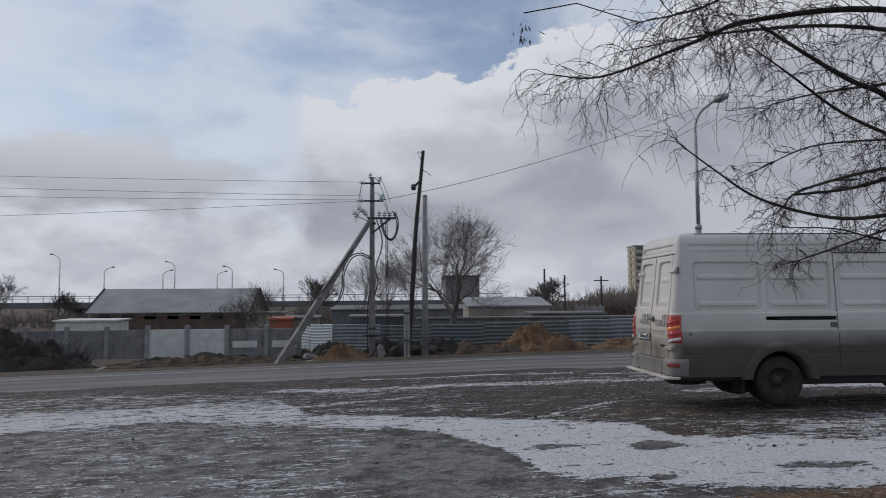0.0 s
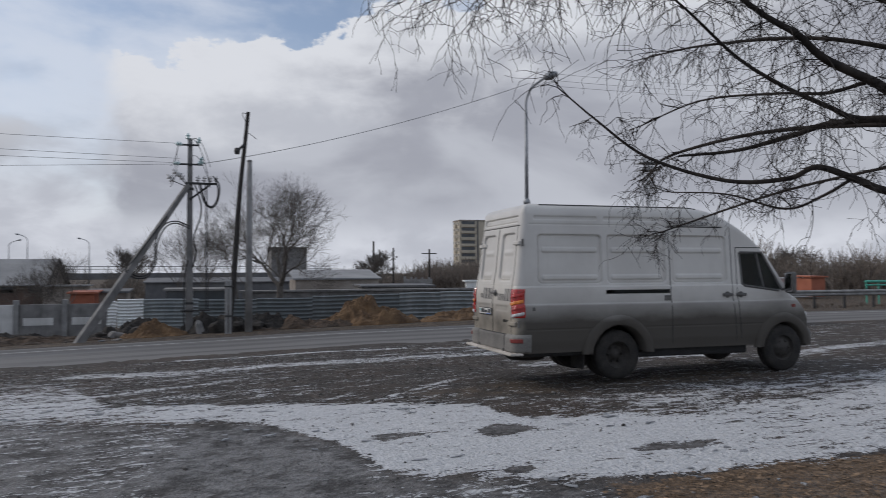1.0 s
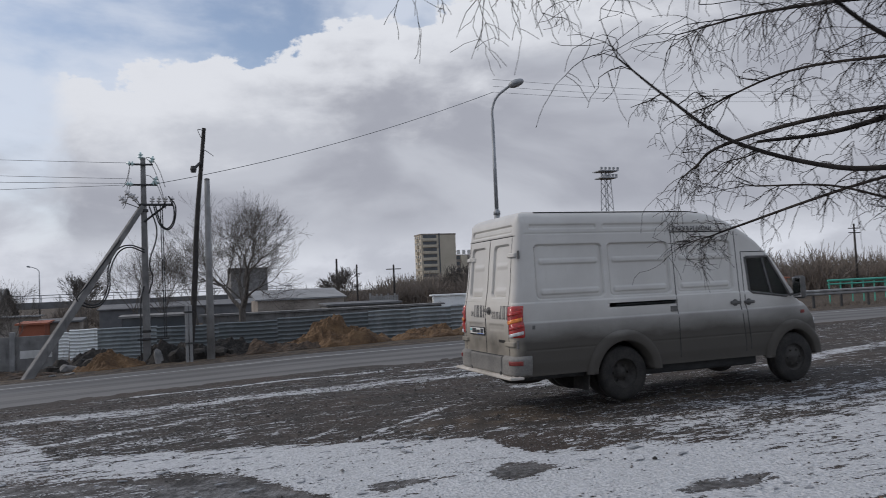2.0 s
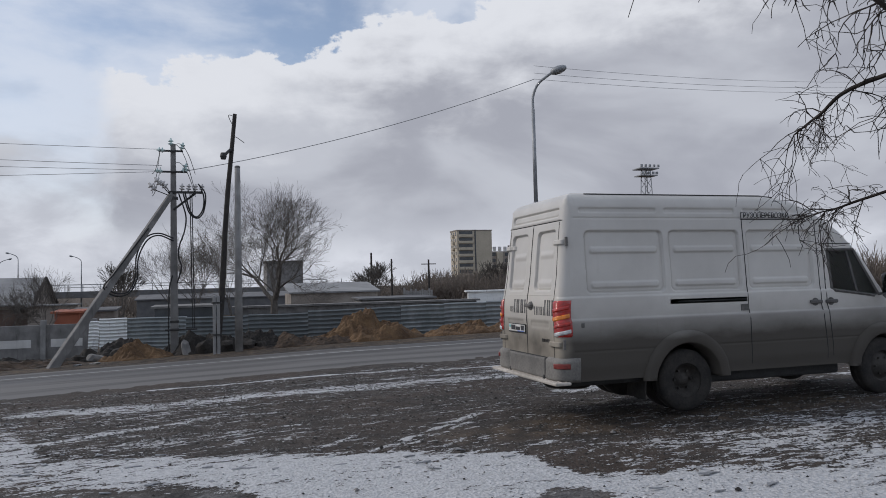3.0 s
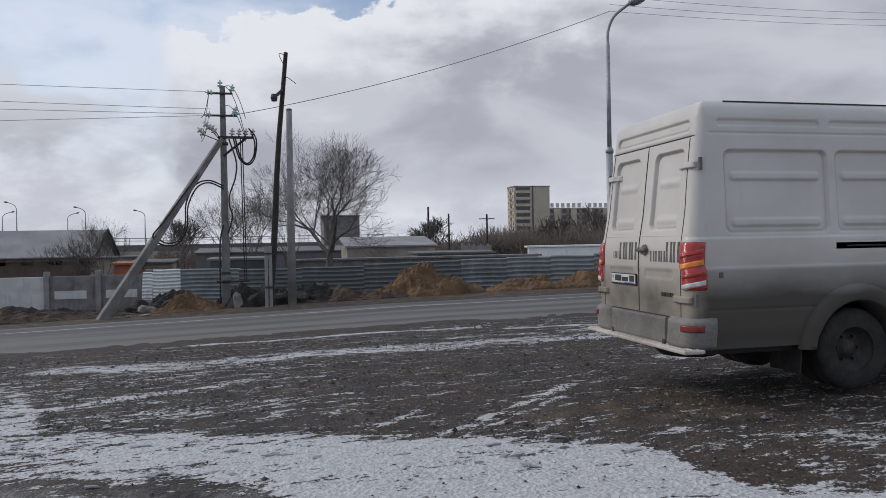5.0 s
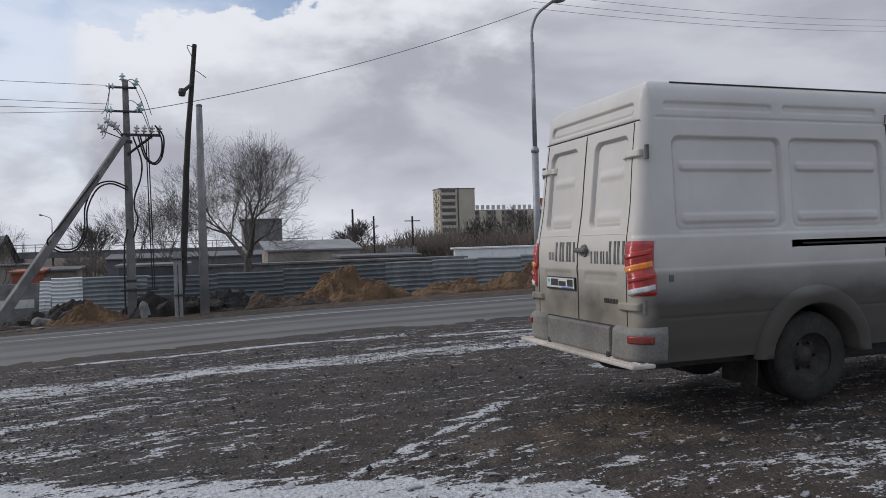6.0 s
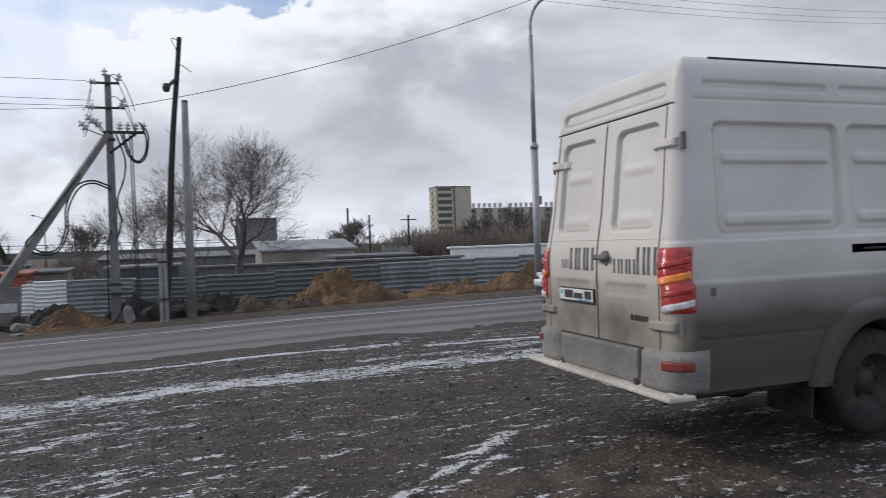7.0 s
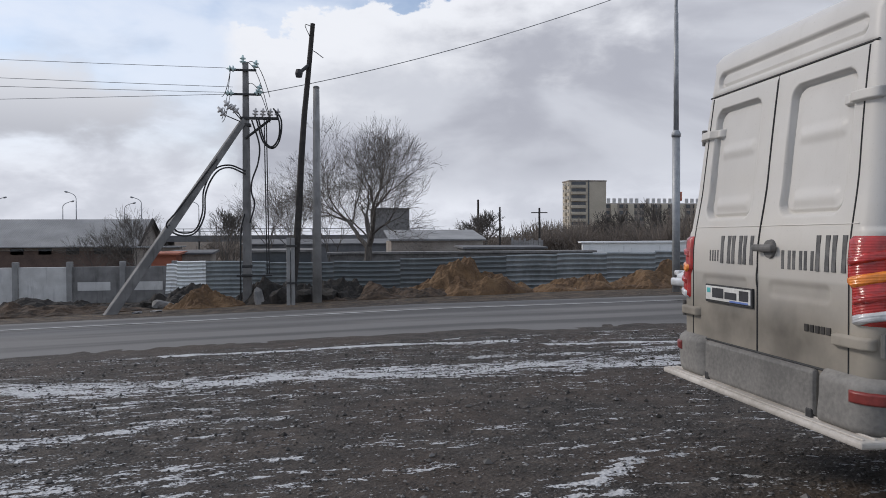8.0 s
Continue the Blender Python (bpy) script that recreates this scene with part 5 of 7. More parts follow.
def van_shell():
    """Half the skin in a fine grid, with pressed panels; then its mirror image and the roof between."""
    tail = list(np.linspace(0, 0.785, 100)) + [0.785 + CORNER * math.pi / 2 * k / 8 for k in range(1, 9)]
    side = list(np.arange(0.187, 3.85, 0.0095)) + list(np.linspace(3.85, 5.43, 110))
    zn = 208
    cols = [("t", v) for v in tail] + [("s", v) for v in side]
    rings = [0.0, 0.25, 0.5, 0.72, 0.88, 1.0]
    verts, xs = [], []
    for kind, v in cols:
        xcol = 0.1 if kind == "t" else v
        top = curve_at(ROOF, xcol)
        rr = curve_at(ROUND, xcol)
        col = []
        for j in range(zn):
            z = Z0 + (top - rr - Z0) * j / (zn - 1)
            if kind == "t":
                w = half_w(0.1, z)
                s = v * (w - CORNER) / 0.785 if v <= 0.785 else (w - CORNER) + (v - 0.785)
                x, y = body_point(s, z)
            else:
                x = v + (rear_x(z) + CORNER - 0.17) * (1 - smooth01(v, 0.17, 0.6))
                y = -(half_w(x, z) - side_dent(x, z))
            col.append((x, y, z))
        x, y, z = col[-1]
        for q in rings[1:]:
            ins = rr * 1.25 * (1 - math.cos(q * math.pi / 2))
            zz = z + rr * math.sin(q * math.pi / 2)
            col.append((max(x, rear_x(z) + ins), -min(-y, half_w(max(x, 0.1), z) - ins), zz))
        verts.append(col)
    nz = len(verts[0])
    flat = [p for col in verts for p in col]
    half = len(flat)
    allv = flat + [(x, -y, z) for x, y, z in flat]
    faces = []

    def cut(p, near):
        cx, cz = sum(q[0] for q in p) / 4, sum(q[2] for q in p) / 4
        if abs(p[0][1]) > 0.5 and cx > 0.6:
            if inside(WINDOW, cx, cz):
                return True
            if any(math.hypot(cx - wx, cz - wz) < (0.485 if wx < 3 else 0.46) for wx, wz in WHEELS):
                return True
        return False

    for i in range(len(cols) - 1):
        for j in range(nz - 1):
            a, b, c, d = i * nz + j, (i + 1) * nz + j, (i + 1) * nz + j + 1, i * nz + j + 1
            if not cut([flat[k] for k in (a, b, c, d)], True):
                faces.append((a, b, c, d))
                faces.append((half + a, half + d, half + c, half + b))
        a, b = i * nz + nz - 1, (i + 1) * nz + nz - 1
        if i >= 99:
            faces.append((a, b, half + b, half + a))
    last = (len(cols) - 1) * nz
    for j in range(nz - 1):
        faces.append((last + j, half + last + j, half + last + j + 1, last + j + 1))
    return allv, faces


VAN = thing("cargo_van", pose(6.9, 11.58, 0.0), "dirty white high-roof cargo van parked on the gravel", "van")
vv, vf = van_shell()
body = mesh_obj("body", vv, vf, M["paint"], VAN, True, "white painted body, grimy with painted shade along the bottom")


def side_bar(name, x0, x1, z0, z1, thick, mat, parent=VAN, label="", bevel=0.006, mirror=False, lift=0.0):
    """A block lying on the near (or far) side of the body."""
    for sgn in ((-1, 1) if mirror else (-1,)):
        y = half_w((x0 + x1) / 2, (z0 + z1) / 2) + thick / 2 - 0.004 + lift
        b = bmesh.new()
        box(b, ((x0 + x1) / 2, sgn * y, (z0 + z1) / 2), (x1 - x0, thick, z1 - z0), bevel)
        ob = part(name, b, mat, parent, label)
    return ob


def rear_bar(name, y0, y1, z0, z1, thick, mat, parent=VAN, label="", bevel=0.004, lift=0.0):
    zc = (z0 + z1) / 2
    lean = math.degrees(math.atan2(rear_x(z1) - rear_x(z0), max(z1 - z0, 1e-3)))
    b = bmesh.new()
    box(b, (rear_x(zc) - thick / 2 + 0.004 - lift, (y0 + y1) / 2, zc), (thick, abs(y1 - y0), z1 - z0), min(bevel, thick * 0.45), Euler((0, radians(lean), 0)).to_matrix())
    return part(name, b, mat, parent, label)


# seams of the doors
for sgn in (-1, 1):
    for xs_, za, zb in ((2.615, 0.52, 2.29), (3.74, 0.52, 2.29), (3.83, 0.55, 1.98)):
        line = [(xs_ + (0.04 * smooth01(z, 1.2, 0.6) if xs_ > 3 else 0), sgn * (half_w(xs_, z) + 0.001), z) for z in np.linspace(za, zb, 14)]
        part("door_seam", tube(bmesh.new(), line, 0.0055, 5), M["seam"], VAN)
    part("door_seam", tube(bmesh.new(), [(x, sgn * (half_w(x, 2.295) + 0.002), 2.295) for x in np.linspace(2.6, 3.6, 6)], 0.008, 5), M["seam"], VAN)
    part("door_seam", tube(bmesh.new(), [(x, sgn * (half_w(x, 1.98) + 0.002), 1.98) for x in np.linspace(3.83, 4.30, 5)], 0.006, 5), M["seam"], VAN)
part("door_seam", tube(bmesh.new(), [(rear_x(z) + rear_dent(0, z) - 0.001, -0.0, z) for z in np.linspace(0.70, 2.28, 40)], 0.006, 5), M["seam"], VAN)
for yy in (-0.74, 0.74):
    part("door_seam", tube(bmesh.new(), [(rear_x(z) - 0.0005, yy - math.copysign(0.03, yy) * smooth01(z, 1.2, 2.3), z) for z in np.linspace(0.70, 2.27, 24)], 0.0045, 5), M["seam"], VAN)
part("door_seam", tube(bmesh.new(), [(rear_x(0.70) - 0.002, y, 0.70) for y in (-0.76, 0, 0.76)], 0.007, 5), M["seam"], VAN)
part("door_seam", tube(bmesh.new(), [(rear_x(2.285) + 0.004, y, 2.285) for y in np.linspace(-0.76, 0.76, 9)], 0.006, 5), M["seam"], VAN)
part("belt_crease", tube(bmesh.new(), [(rear_x(1.42) - 0.0005, y, 1.42) for y in (-0.78, 0, 0.78)], 0.0035, 5), M["paint"], VAN)
for sgn in (-1,):
    part("roof_seal", tube(bmesh.new(), [(x, sgn * (half_w(x, 2.45) - 0.10), curve_at(ROOF, x) - 0.022) for x in np.linspace(0.5, 3.2, 14)], 0.007, 5), M["seam"], VAN, "black roof seal")
side_bar("slide_rail", 1.61, 2.60, 1.296, 1.312, 0.006, M["seam"], label="dark sliding door rail")
side_bar("rail_cover", 1.50, 2.60, 1.275, 1.336, 0.004, M["paint"], bevel=0.002)
side_bar("fuel_flap", 2.50, 2.615, 1.165, 1.245, 0.014, M["trim"], label="dark square latch")
for hx in (3.55, 3.80):
    h = side_bar("door_handle", hx, hx + 0.19, 1.215, 1.262, 0.035, M["trim"], bevel=0.015)
    b = bmesh.new()
    lathe(b, [(0, -0.012), (0.05, -0.012), (0.05, 0.008), (0, 0.008)], 16, Matrix.Translation((hx + 0.09, -half_w(hx, 1.24), 1.238)) @ Euler((radians(90), 0, 0)).to_matrix().to_4x4())
    part("handle_cup", b, M["trim"], h)
side_bar("indicator", 4.90, 4.98, 1.02, 1.07, 0.02, M["dark_red"], lift=0.0, mirror=True, label="small orange side indicator")
side_bar("tie_down", 0.30, 0.34, 1.05, 1.10, 0.012, M["trim"])

# side windows with their rubber frames
for sgn in (-1, 1):
    g = mesh_obj("window_glass", [(x, sgn * (half_w(x, z) - 0.018), z) for x, z in WINDOW] + [(x, sgn * (half_w(x, z) - 0.022), z) for x, z in WINDOW], [tuple(range(6)), tuple(range(11, 5, -1))], M["van_glass"], VAN, label="cab door window glass")
    g.visible_shadow = False
    ring = WINDOW + WINDOW[:1]
    part("window_frame", tube(bmesh.new(), [(x, sgn * (half_w(x, z) - 0.004), z) for x, z in ring], 0.022, 6), M["trim"], VAN, "black rubber window frame")
    part("quarter_bar", tube(bmesh.new(), [(4.22, sgn * (half_w(4.2, 1.9) - 0.01), 1.9), (4.34, sgn * (half_w(4.3, 1.35) - 0.01), 1.33)], 0.02, 6), M["trim"], VAN)
b = bmesh.new()
box(b, (3.70, 0, 1.4), (0.05, 1.55, 1.5), 0.01)
part("bulkhead", b, M["trim"], VAN, "dark cab bulkhead")
for sy in (-0.45, 0.45):
    b = bmesh.new()
    box(b, (3.95, sy, 1.15), (0.18, 0.5, 0.72), 0.05, Euler((0, radians(-10), 0)).to_matrix())
    box(b, (4.15, sy, 0.85), (0.5, 0.5, 0.16), 0.05)
    part("seat", b, M["trim"], VAN, "dark cab seat")
b = bmesh.new()
box(b, (4.72, 0, 1.12), (0.35, 1.4, 0.25), 0.05)
part("dashboard", b, M["trim"], VAN)
b = bmesh.new()
for x, z in ((4.47, 1.86), (4.87, 1.31)):
    for y in (-0.66, 0.66):
        b.verts.new((x + 0.012, y, z + 0.02))
b.verts.ensure_lookup_table()
b.faces.new([b.verts[k] for k in (0, 1, 3, 2)])
bmesh.ops.solidify(b, geom=list(b.faces), thickness=0.01)
part("windscreen", b, M["window"], VAN, "dark windscreen")

# mirrors
for sgn in (-1, 1):
    b = bmesh.new()
    box(b, (4.74, sgn * 1.02, 1.42), (0.10, 0.18, 0.34), 0.035)
    mir = part("wing_mirror", b, M["trim"], VAN, "grey wing mirror housing", True)
    b = bmesh.new()
    rod(b, (4.70, sgn * 0.84, 1.30), (4.74, sgn * 0.98, 1.33), 0.02, n=6)
    part("mirror_arm", b, M["trim"], mir)
    b = bmesh.new()
    box(b, (4.686, sgn * 1.02, 1.42), (0.006, 0.15, 0.29), 0.002)
    mm = Nodes("mirror_glass_%s" % ("far" if sgn > 0 else "near"))
    part("mirror_glass", b, mm.done((0.8, 0.8, 0.8), 0.03, 1.0), mir, "mirror glass")


# wheel arches, wheels and underbody
def wheel(x, sgn, twin):
    w = part("tyre", lathe(bmesh.new(), [(0.20, -0.10), (0.31, -0.105), (0.355, -0.09), (0.37, -0.055), (0.362, -0.03), (0.37, -0.025), (0.37, 0.025), (0.362, 0.03), (0.37, 0.055), (0.355, 0.09), (0.31, 0.105), (0.20, 0.10)], 40,
             Matrix.Translation((x, sgn * 0.775, 0.37)) @ Euler((radians(90), 0, 0)).to_matrix().to_4x4()), M["tyre"], VAN, "muddy black tyre", True)
    face = -sgn
    prof = [(0.205, 0.09), (0.20, 0.06), (0.17, 0.045), (0.16, 0.0), (0.09, -0.02), (0.07, 0.03), (0.0, 0.035)] if twin else [(0.205, 0.09), (0.195, 0.06), (0.165, 0.05), (0.15, 0.075), (0.08, 0.09), (0.06, 0.10), (0.0, 0.10)]
    mw = Matrix.Translation((x, sgn * 0.775, 0.37)) @ Euler((radians(90), 0, 0)).to_matrix().to_4x4() @ Matrix.Diagonal((1, 1, -sgn, 1))
    rim = part("rim", lathe(bmesh.new(), prof, 32, mw), M["rim"], w, "dirty steel rim", True)
    for k in range(6):
        a = k * math.pi / 3
        b = bmesh.new()
        rod(b, mw @ Vector((0.115 * math.cos(a), 0.115 * math.sin(a), 0.0)), mw @ Vector((0.115 * math.cos(a), 0.115 * math.sin(a), 0.03 if twin else 0.105)), 0.014, n=6)
        part("wheel_nut", b, M["rim"], rim)
    if twin:
        part("inner_tyre", lathe(bmesh.new(), [(0.20, -0.10), (0.31, -0.105), (0.36, -0.085), (0.37, 0), (0.36, 0.085), (0.31, 0.105), (0.20, 0.10)], 32,
             Matrix.Translation((x, sgn * 0.54, 0.37)) @ Euler((radians(90), 0, 0)).to_matrix().to_4x4()), M["tyre"], VAN, "", True)


def arch(x, r, sgn):
    vs, fs = [], []
    n = 40
    for k in range(n + 1):
        a = math.radians(-12 + 204 * k / n)
        ca, sa = math.cos(a), math.sin(a)
        for rr, yo in ((r - 0.045, -0.22), (r - 0.04, 0.034), (r - 0.025, 0.046), (r + 0.06, 0.044), (r + 0.105, 0.026), (r + 0.115, -0.02)):
            z = max(0.37 + rr * sa, Z0 - 0.04)
            vs.append((x + rr * ca, sgn * (half_w(min(x + rr * ca, 4.9), max(z, 0.5)) + yo), z))
    for k in range(n):
        for j in range(5):
            q = k * 6 + j
            f = (q, q + 1, q + 7, q + 6)
            fs.append(f if sgn > 0 else f[::-1])
    mesh_obj("wheel_arch", vs, fs, M["paint"], VAN, True, "grimy flared wheel arch with painted shade")


for wx, _ in WHEELS:
    for sgn in (-1, 1):
        wheel(wx, sgn, wx < 3)
        arch(wx, 0.485 if wx < 3 else 0.46, sgn)
b = bmesh.new()
box(b, (3.1, 0, 0.44), (2.0, 1.50, 0.28), 0.03)
box(b, (0.66, 0, 0.47), (1.0, 1.55, 0.20), 0.03)
box(b, (1.7, 0, 0.55), (1.1, 0.8, 0.24), 0.03)
box(b, (4.7, 0, 0.62), (1.0, 0.9, 0.16), 0.03)
part("chassis", b, M["seam"], VAN, "dark underbody")
b = bmesh.new()
rod(b, (1.69, -0.45, 0.37), (1.69, 0.45, 0.37), 0.07, n=10)
bmesh.ops.create_icosphere(b, subdivisions=2, radius=0.16, matrix=Matrix.Translation((1.69, 0, 0.37)))
part("rear_axle", b, M["seam"], VAN, "", True)
b = bmesh.new()
lathe(b, [(0, -0.11), (0.27, -0.11), (0.33, -0.06), (0.33, 0.06), (0.27, 0.11), (0, 0.11)], 28, Matrix.Translation((0.62, 0.1, 0.36)))
part("spare_wheel", b, M["tyre"], VAN, "spare wheel slung under the tail", True)
for sgn in (-1, 1):
    b = bmesh.new()
    box(b, (1.13, sgn * 0.68, 0.36), (0.015, 0.40, 0.36), 0.004, Euler((0, radians(5), 0)).to_matrix())
    part("mud_flap", b, M["tyre"], VAN, "black rubber mud flap")
b = bmesh.new()
rod(b, (1.0, -0.55, 0.40), (0.75, -0.62, 0.38), 0.03, n=8)
part("exhaust_pipe", b, M["dark_metal"], VAN)


# tail lamps, bumper, step and plates
def skin_patch(name, s0, s1, z0, z1, out, mat, parent, sgn, label="", edge=0.02, ns=14, nz=20, shear=0.0):
    """A piece of curved skin over the tail corner, lifted off the body with rounded edges."""
    vs, fs = [], []
    for j in range(nz + 1):
        for i in range(ns + 1):
            u, v = i / ns, j / nz
            z = z0 + (z1 - z0) * v + shear * (u - 0.5)
            w = half_w(0.1, z)
            s = (w - CORNER) + s0 + (s1 - s0) * u
            e = min(u * (s1 - s0), (1 - u) * (s1 - s0), v * (z1 - z0), (1 - v) * (z1 - z0)) / edge
            o = out * (1 - (1 - min(e, 1.0)) ** 2) - (0.004 if e <= 0 else 0)
            if s <= (w - CORNER) + CORNER * math.pi / 2:
                x, y = body_point(s, z, o)
            else:
                x, y = rear_x(z) + CORNER + s - (w - CORNER) - CORNER * math.pi / 2, -(w + o)
            vs.append((x, -sgn * y, z))
    for j in range(nz):
        for i in range(ns):
            a = j * (ns + 1) + i
            f = (a, a + 1, a + ns + 2, a + ns + 1)
            fs.append(f if sgn < 0 else f[::-1])
    return mesh_obj(name, vs, fs, mat, parent, True, label)


for sgn in (-1, 1):
    lamp = skin_patch("tail_lamp", -0.045, 0.21, 0.945, 1.365, 0.020, M["red_lens"], VAN, sgn, "ribbed red, amber and clear tail lamp")
    skin_patch("amber_segment", -0.03, 0.19, 1.135, 1.20, 0.034, M["amber_lens"], lamp, sgn, "amber lens", 0.02, shear=0.05)
    skin_patch("red_segment", -0.03, 0.19, 1.235, 1.295, 0.033, M["red_lens"], lamp, sgn, "bulging red lens", 0.02, shear=0.05)
    skin_patch("red_segment", -0.03, 0.19, 1.055, 1.11, 0.032, M["red_lens"], lamp, sgn, "bulging red lens", 0.02, shear=0.05)
    skin_patch("clear_segment", -0.03, 0.19, 0.965, 1.025, 0.033, M["clear_lens"], lamp, sgn, "clear reversing lens", 0.02, shear=0.05)
    skin_patch("reflector", -0.02, 0.16, 0.585, 0.665, 0.060, M["dark_red"], VAN, sgn, "dull red bumper reflector", 0.02)
    skin_patch("corner_bumper", -0.26, 0.30, 0.435, 0.715, 0.048, M["bumper"], VAN, sgn, "dusty grey plastic corner bumper", 0.05)
    for z, mat in ((2.03, M["paint"]), (0.865, M["paint"])):
        hinge = skin_patch("hinge", -0.175, 0.085, z - 0.032, z + 0.032, 0.030, mat, VAN, sgn, "white door hinge strap", 0.005, 14, 8)
        px, py = body_point(half_w(0.1, z) - CORNER + 0.105, z, 0.03)
        b = bmesh.new()
        rod(b, (px, -sgn * py, z - 0.05), (px, -sgn * py, z + 0.055), 0.018, n=8)
        part("hinge_pin", b, M["trim"], hinge, "dark hinge pin")
b = bmesh.new()
box(b, (0.028, 0, 0.575), (0.05, 1.06, 0.24), 0.02)
part("centre_bumper", b, M["bumper"], VAN, "dark grey centre bumper step")
b = bmesh.new()
box(b, (0.03, 0, 0.435), (0.20, 1.93, 0.035), 0.012)
step_ob = part("rear_step", b, M["plank"], VAN, "worn pale step board, chipped at the edges")
for k in range(3):
    b = bmesh.new()
    box(b, (-0.04 + 0.06 * k, 0, 0.456), (0.012, 1.88, 0.008), 0.003)
    part("tread_rib", b, M["plank"], step_ob)
for sy in (-0.5, 0.5):
    b = bmesh.new()
    box(b, (0.10, sy, 0.46), (0.2, 0.05, 0.08), 0.01)
    part("step_bracket", b, M["dark_metal"], step_ob)
rear_bar("door_handle", -0.19, 0.0, 1.275, 1.315, 0.045, M["trim"], label="black door handle", bevel=0.015, lift=0.01)
b = bmesh.new()
lathe(b, [(0, -0.012), (0.055, -0.010), (0.05, 0.015), (0, 0.02)], 18, Matrix.Translation((rear_x(1.29), -0.12, 1.29)) @ Euler((0, radians(-90), 0)).to_matrix().to_4x4())
part("handle_cup", b, M["trim"], VAN)
plate = rear_bar("number_plate", 0.03, 0.555, 0.945, 1.058, 0.016, M["seam"], label="dusty number plate in a black frame", lift=0.004)
rear_bar("plate_face", 0.042, 0.543, 0.960, 1.048, 0.006, M["plate"], plate, "white plate face", 0.002, 0.018)
for y0, y1, z0, z1 in ((0.33, 0.46, 0.978, 1.038), (0.185, 0.315, 0.978, 1.020), (0.06, 0.155, 0.978, 1.038)):
    rear_bar("plate_bar", y0, y1, z0, z1, 0.004, M["ink"], plate, "", 0.001, 0.023)
blue = simple("plate_blue", (0.10, 0.16, 0.42), (0.14, 0.22, 0.5), 8, 0.5, bump=0)
rear_bar("plate_strip", 0.06, 0.26, 0.961, 0.972, 0.004, blue, plate, "blue strip", 0.001, 0.0225)
rear_bar("plate_strip", 0.485, 0.525, 1.005, 1.035, 0.004, simple("plate_teal", (0.05, 0.35, 0.35), (0.08, 0.45, 0.45), 8, 0.5, bump=0), plate, "teal square", 0.001, 0.0225)
# stencilled registration, kept as bars
for y0, y1, z0, z1 in ((0.53, 0.485, 1.205, 1.275), (0.47, 0.425, 1.205, 1.275), (0.40, 0.29, 1.195, 1.365), (0.275, 0.165, 1.195, 1.365), (0.15, 0.05, 1.195, 1.365),
                       (-0.22, -0.30, 1.185, 1.285), (-0.315, -0.395, 1.185, 1.285), (-0.41, -0.485, 1.185, 1.285), (-0.50, -0.60, 1.185, 1.365), (-0.62, -0.72, 1.185, 1.365)):
    zm = (z0 + z1) / 2
    for a, c, d, e in ((y0, y0 + (y1 - y0) * 0.30, z0, z1), (y1, y1 + (y0 - y1) * 0.30, z0, z1)):
        rear_bar("stencil_bar", a, c, d, e, 0.006, M["stencil"], VAN, "", 0.001, 0.0)
for k in range(5):
    rear_bar("badge_bar", -0.42 - 0.042 * k, -0.45 - 0.042 * k, 0.875, 0.912, 0.010, M["rim"], VAN, "grey badge bar", 0.002)
# the lettering above the sliding door
txt = bpy.data.curves.new("lettering", "FONT")
txt.body, txt.size, txt.extrude, txt.align_x = "ГРУЗОПЕРЕВОЗКИ", 0.092, 0.002, "LEFT"
txt.materials.append(M["ink"])
tob = new("lettering", txt)
dg = bpy.context.evaluated_depsgraph_get()
tme = bpy.data.meshes.new_from_object(tob.evaluated_get(dg))
bpy.data.objects.remove(tob)
wid = max(v.co.x for v in tme.vertices)
for v in tme.vertices:
    v.co.x *= 0.74 / wid
lettering = new("lettering", tme)
lettering.parent = VAN
lettering.matrix_local = pose(2.60, -half_w(2.9, 2.34) - 0.005, 2.313, 92, 0, 0)
tagged(lettering, "dark Cyrillic lettering")
# front end
b = bmesh.new()
box(b, (5.36, 0, 0.52), (0.26, 1.35, 0.30), 0.08)
part("front_bumper", b, M["trim"], VAN, "dark grey front bumper", True)
for sgn in (-1, 1):
    b = bmesh.new()
    box(b, (5.24, sgn * 0.70, 0.50), (0.36, 0.12, 0.26), 0.05, Euler((0, 0, radians(-18 * sgn))).to_matrix())
    part("bumper_corner", b, M["trim"], VAN, "dark grey bumper corner", True)
    b = bmesh.new()
    box(b, (5.36, sgn * 0.50, 0.86), (0.14, 0.26, 0.16), 0.04)
    part("headlamp", b, M["clear_lens"], VAN, "clear headlamp", True)


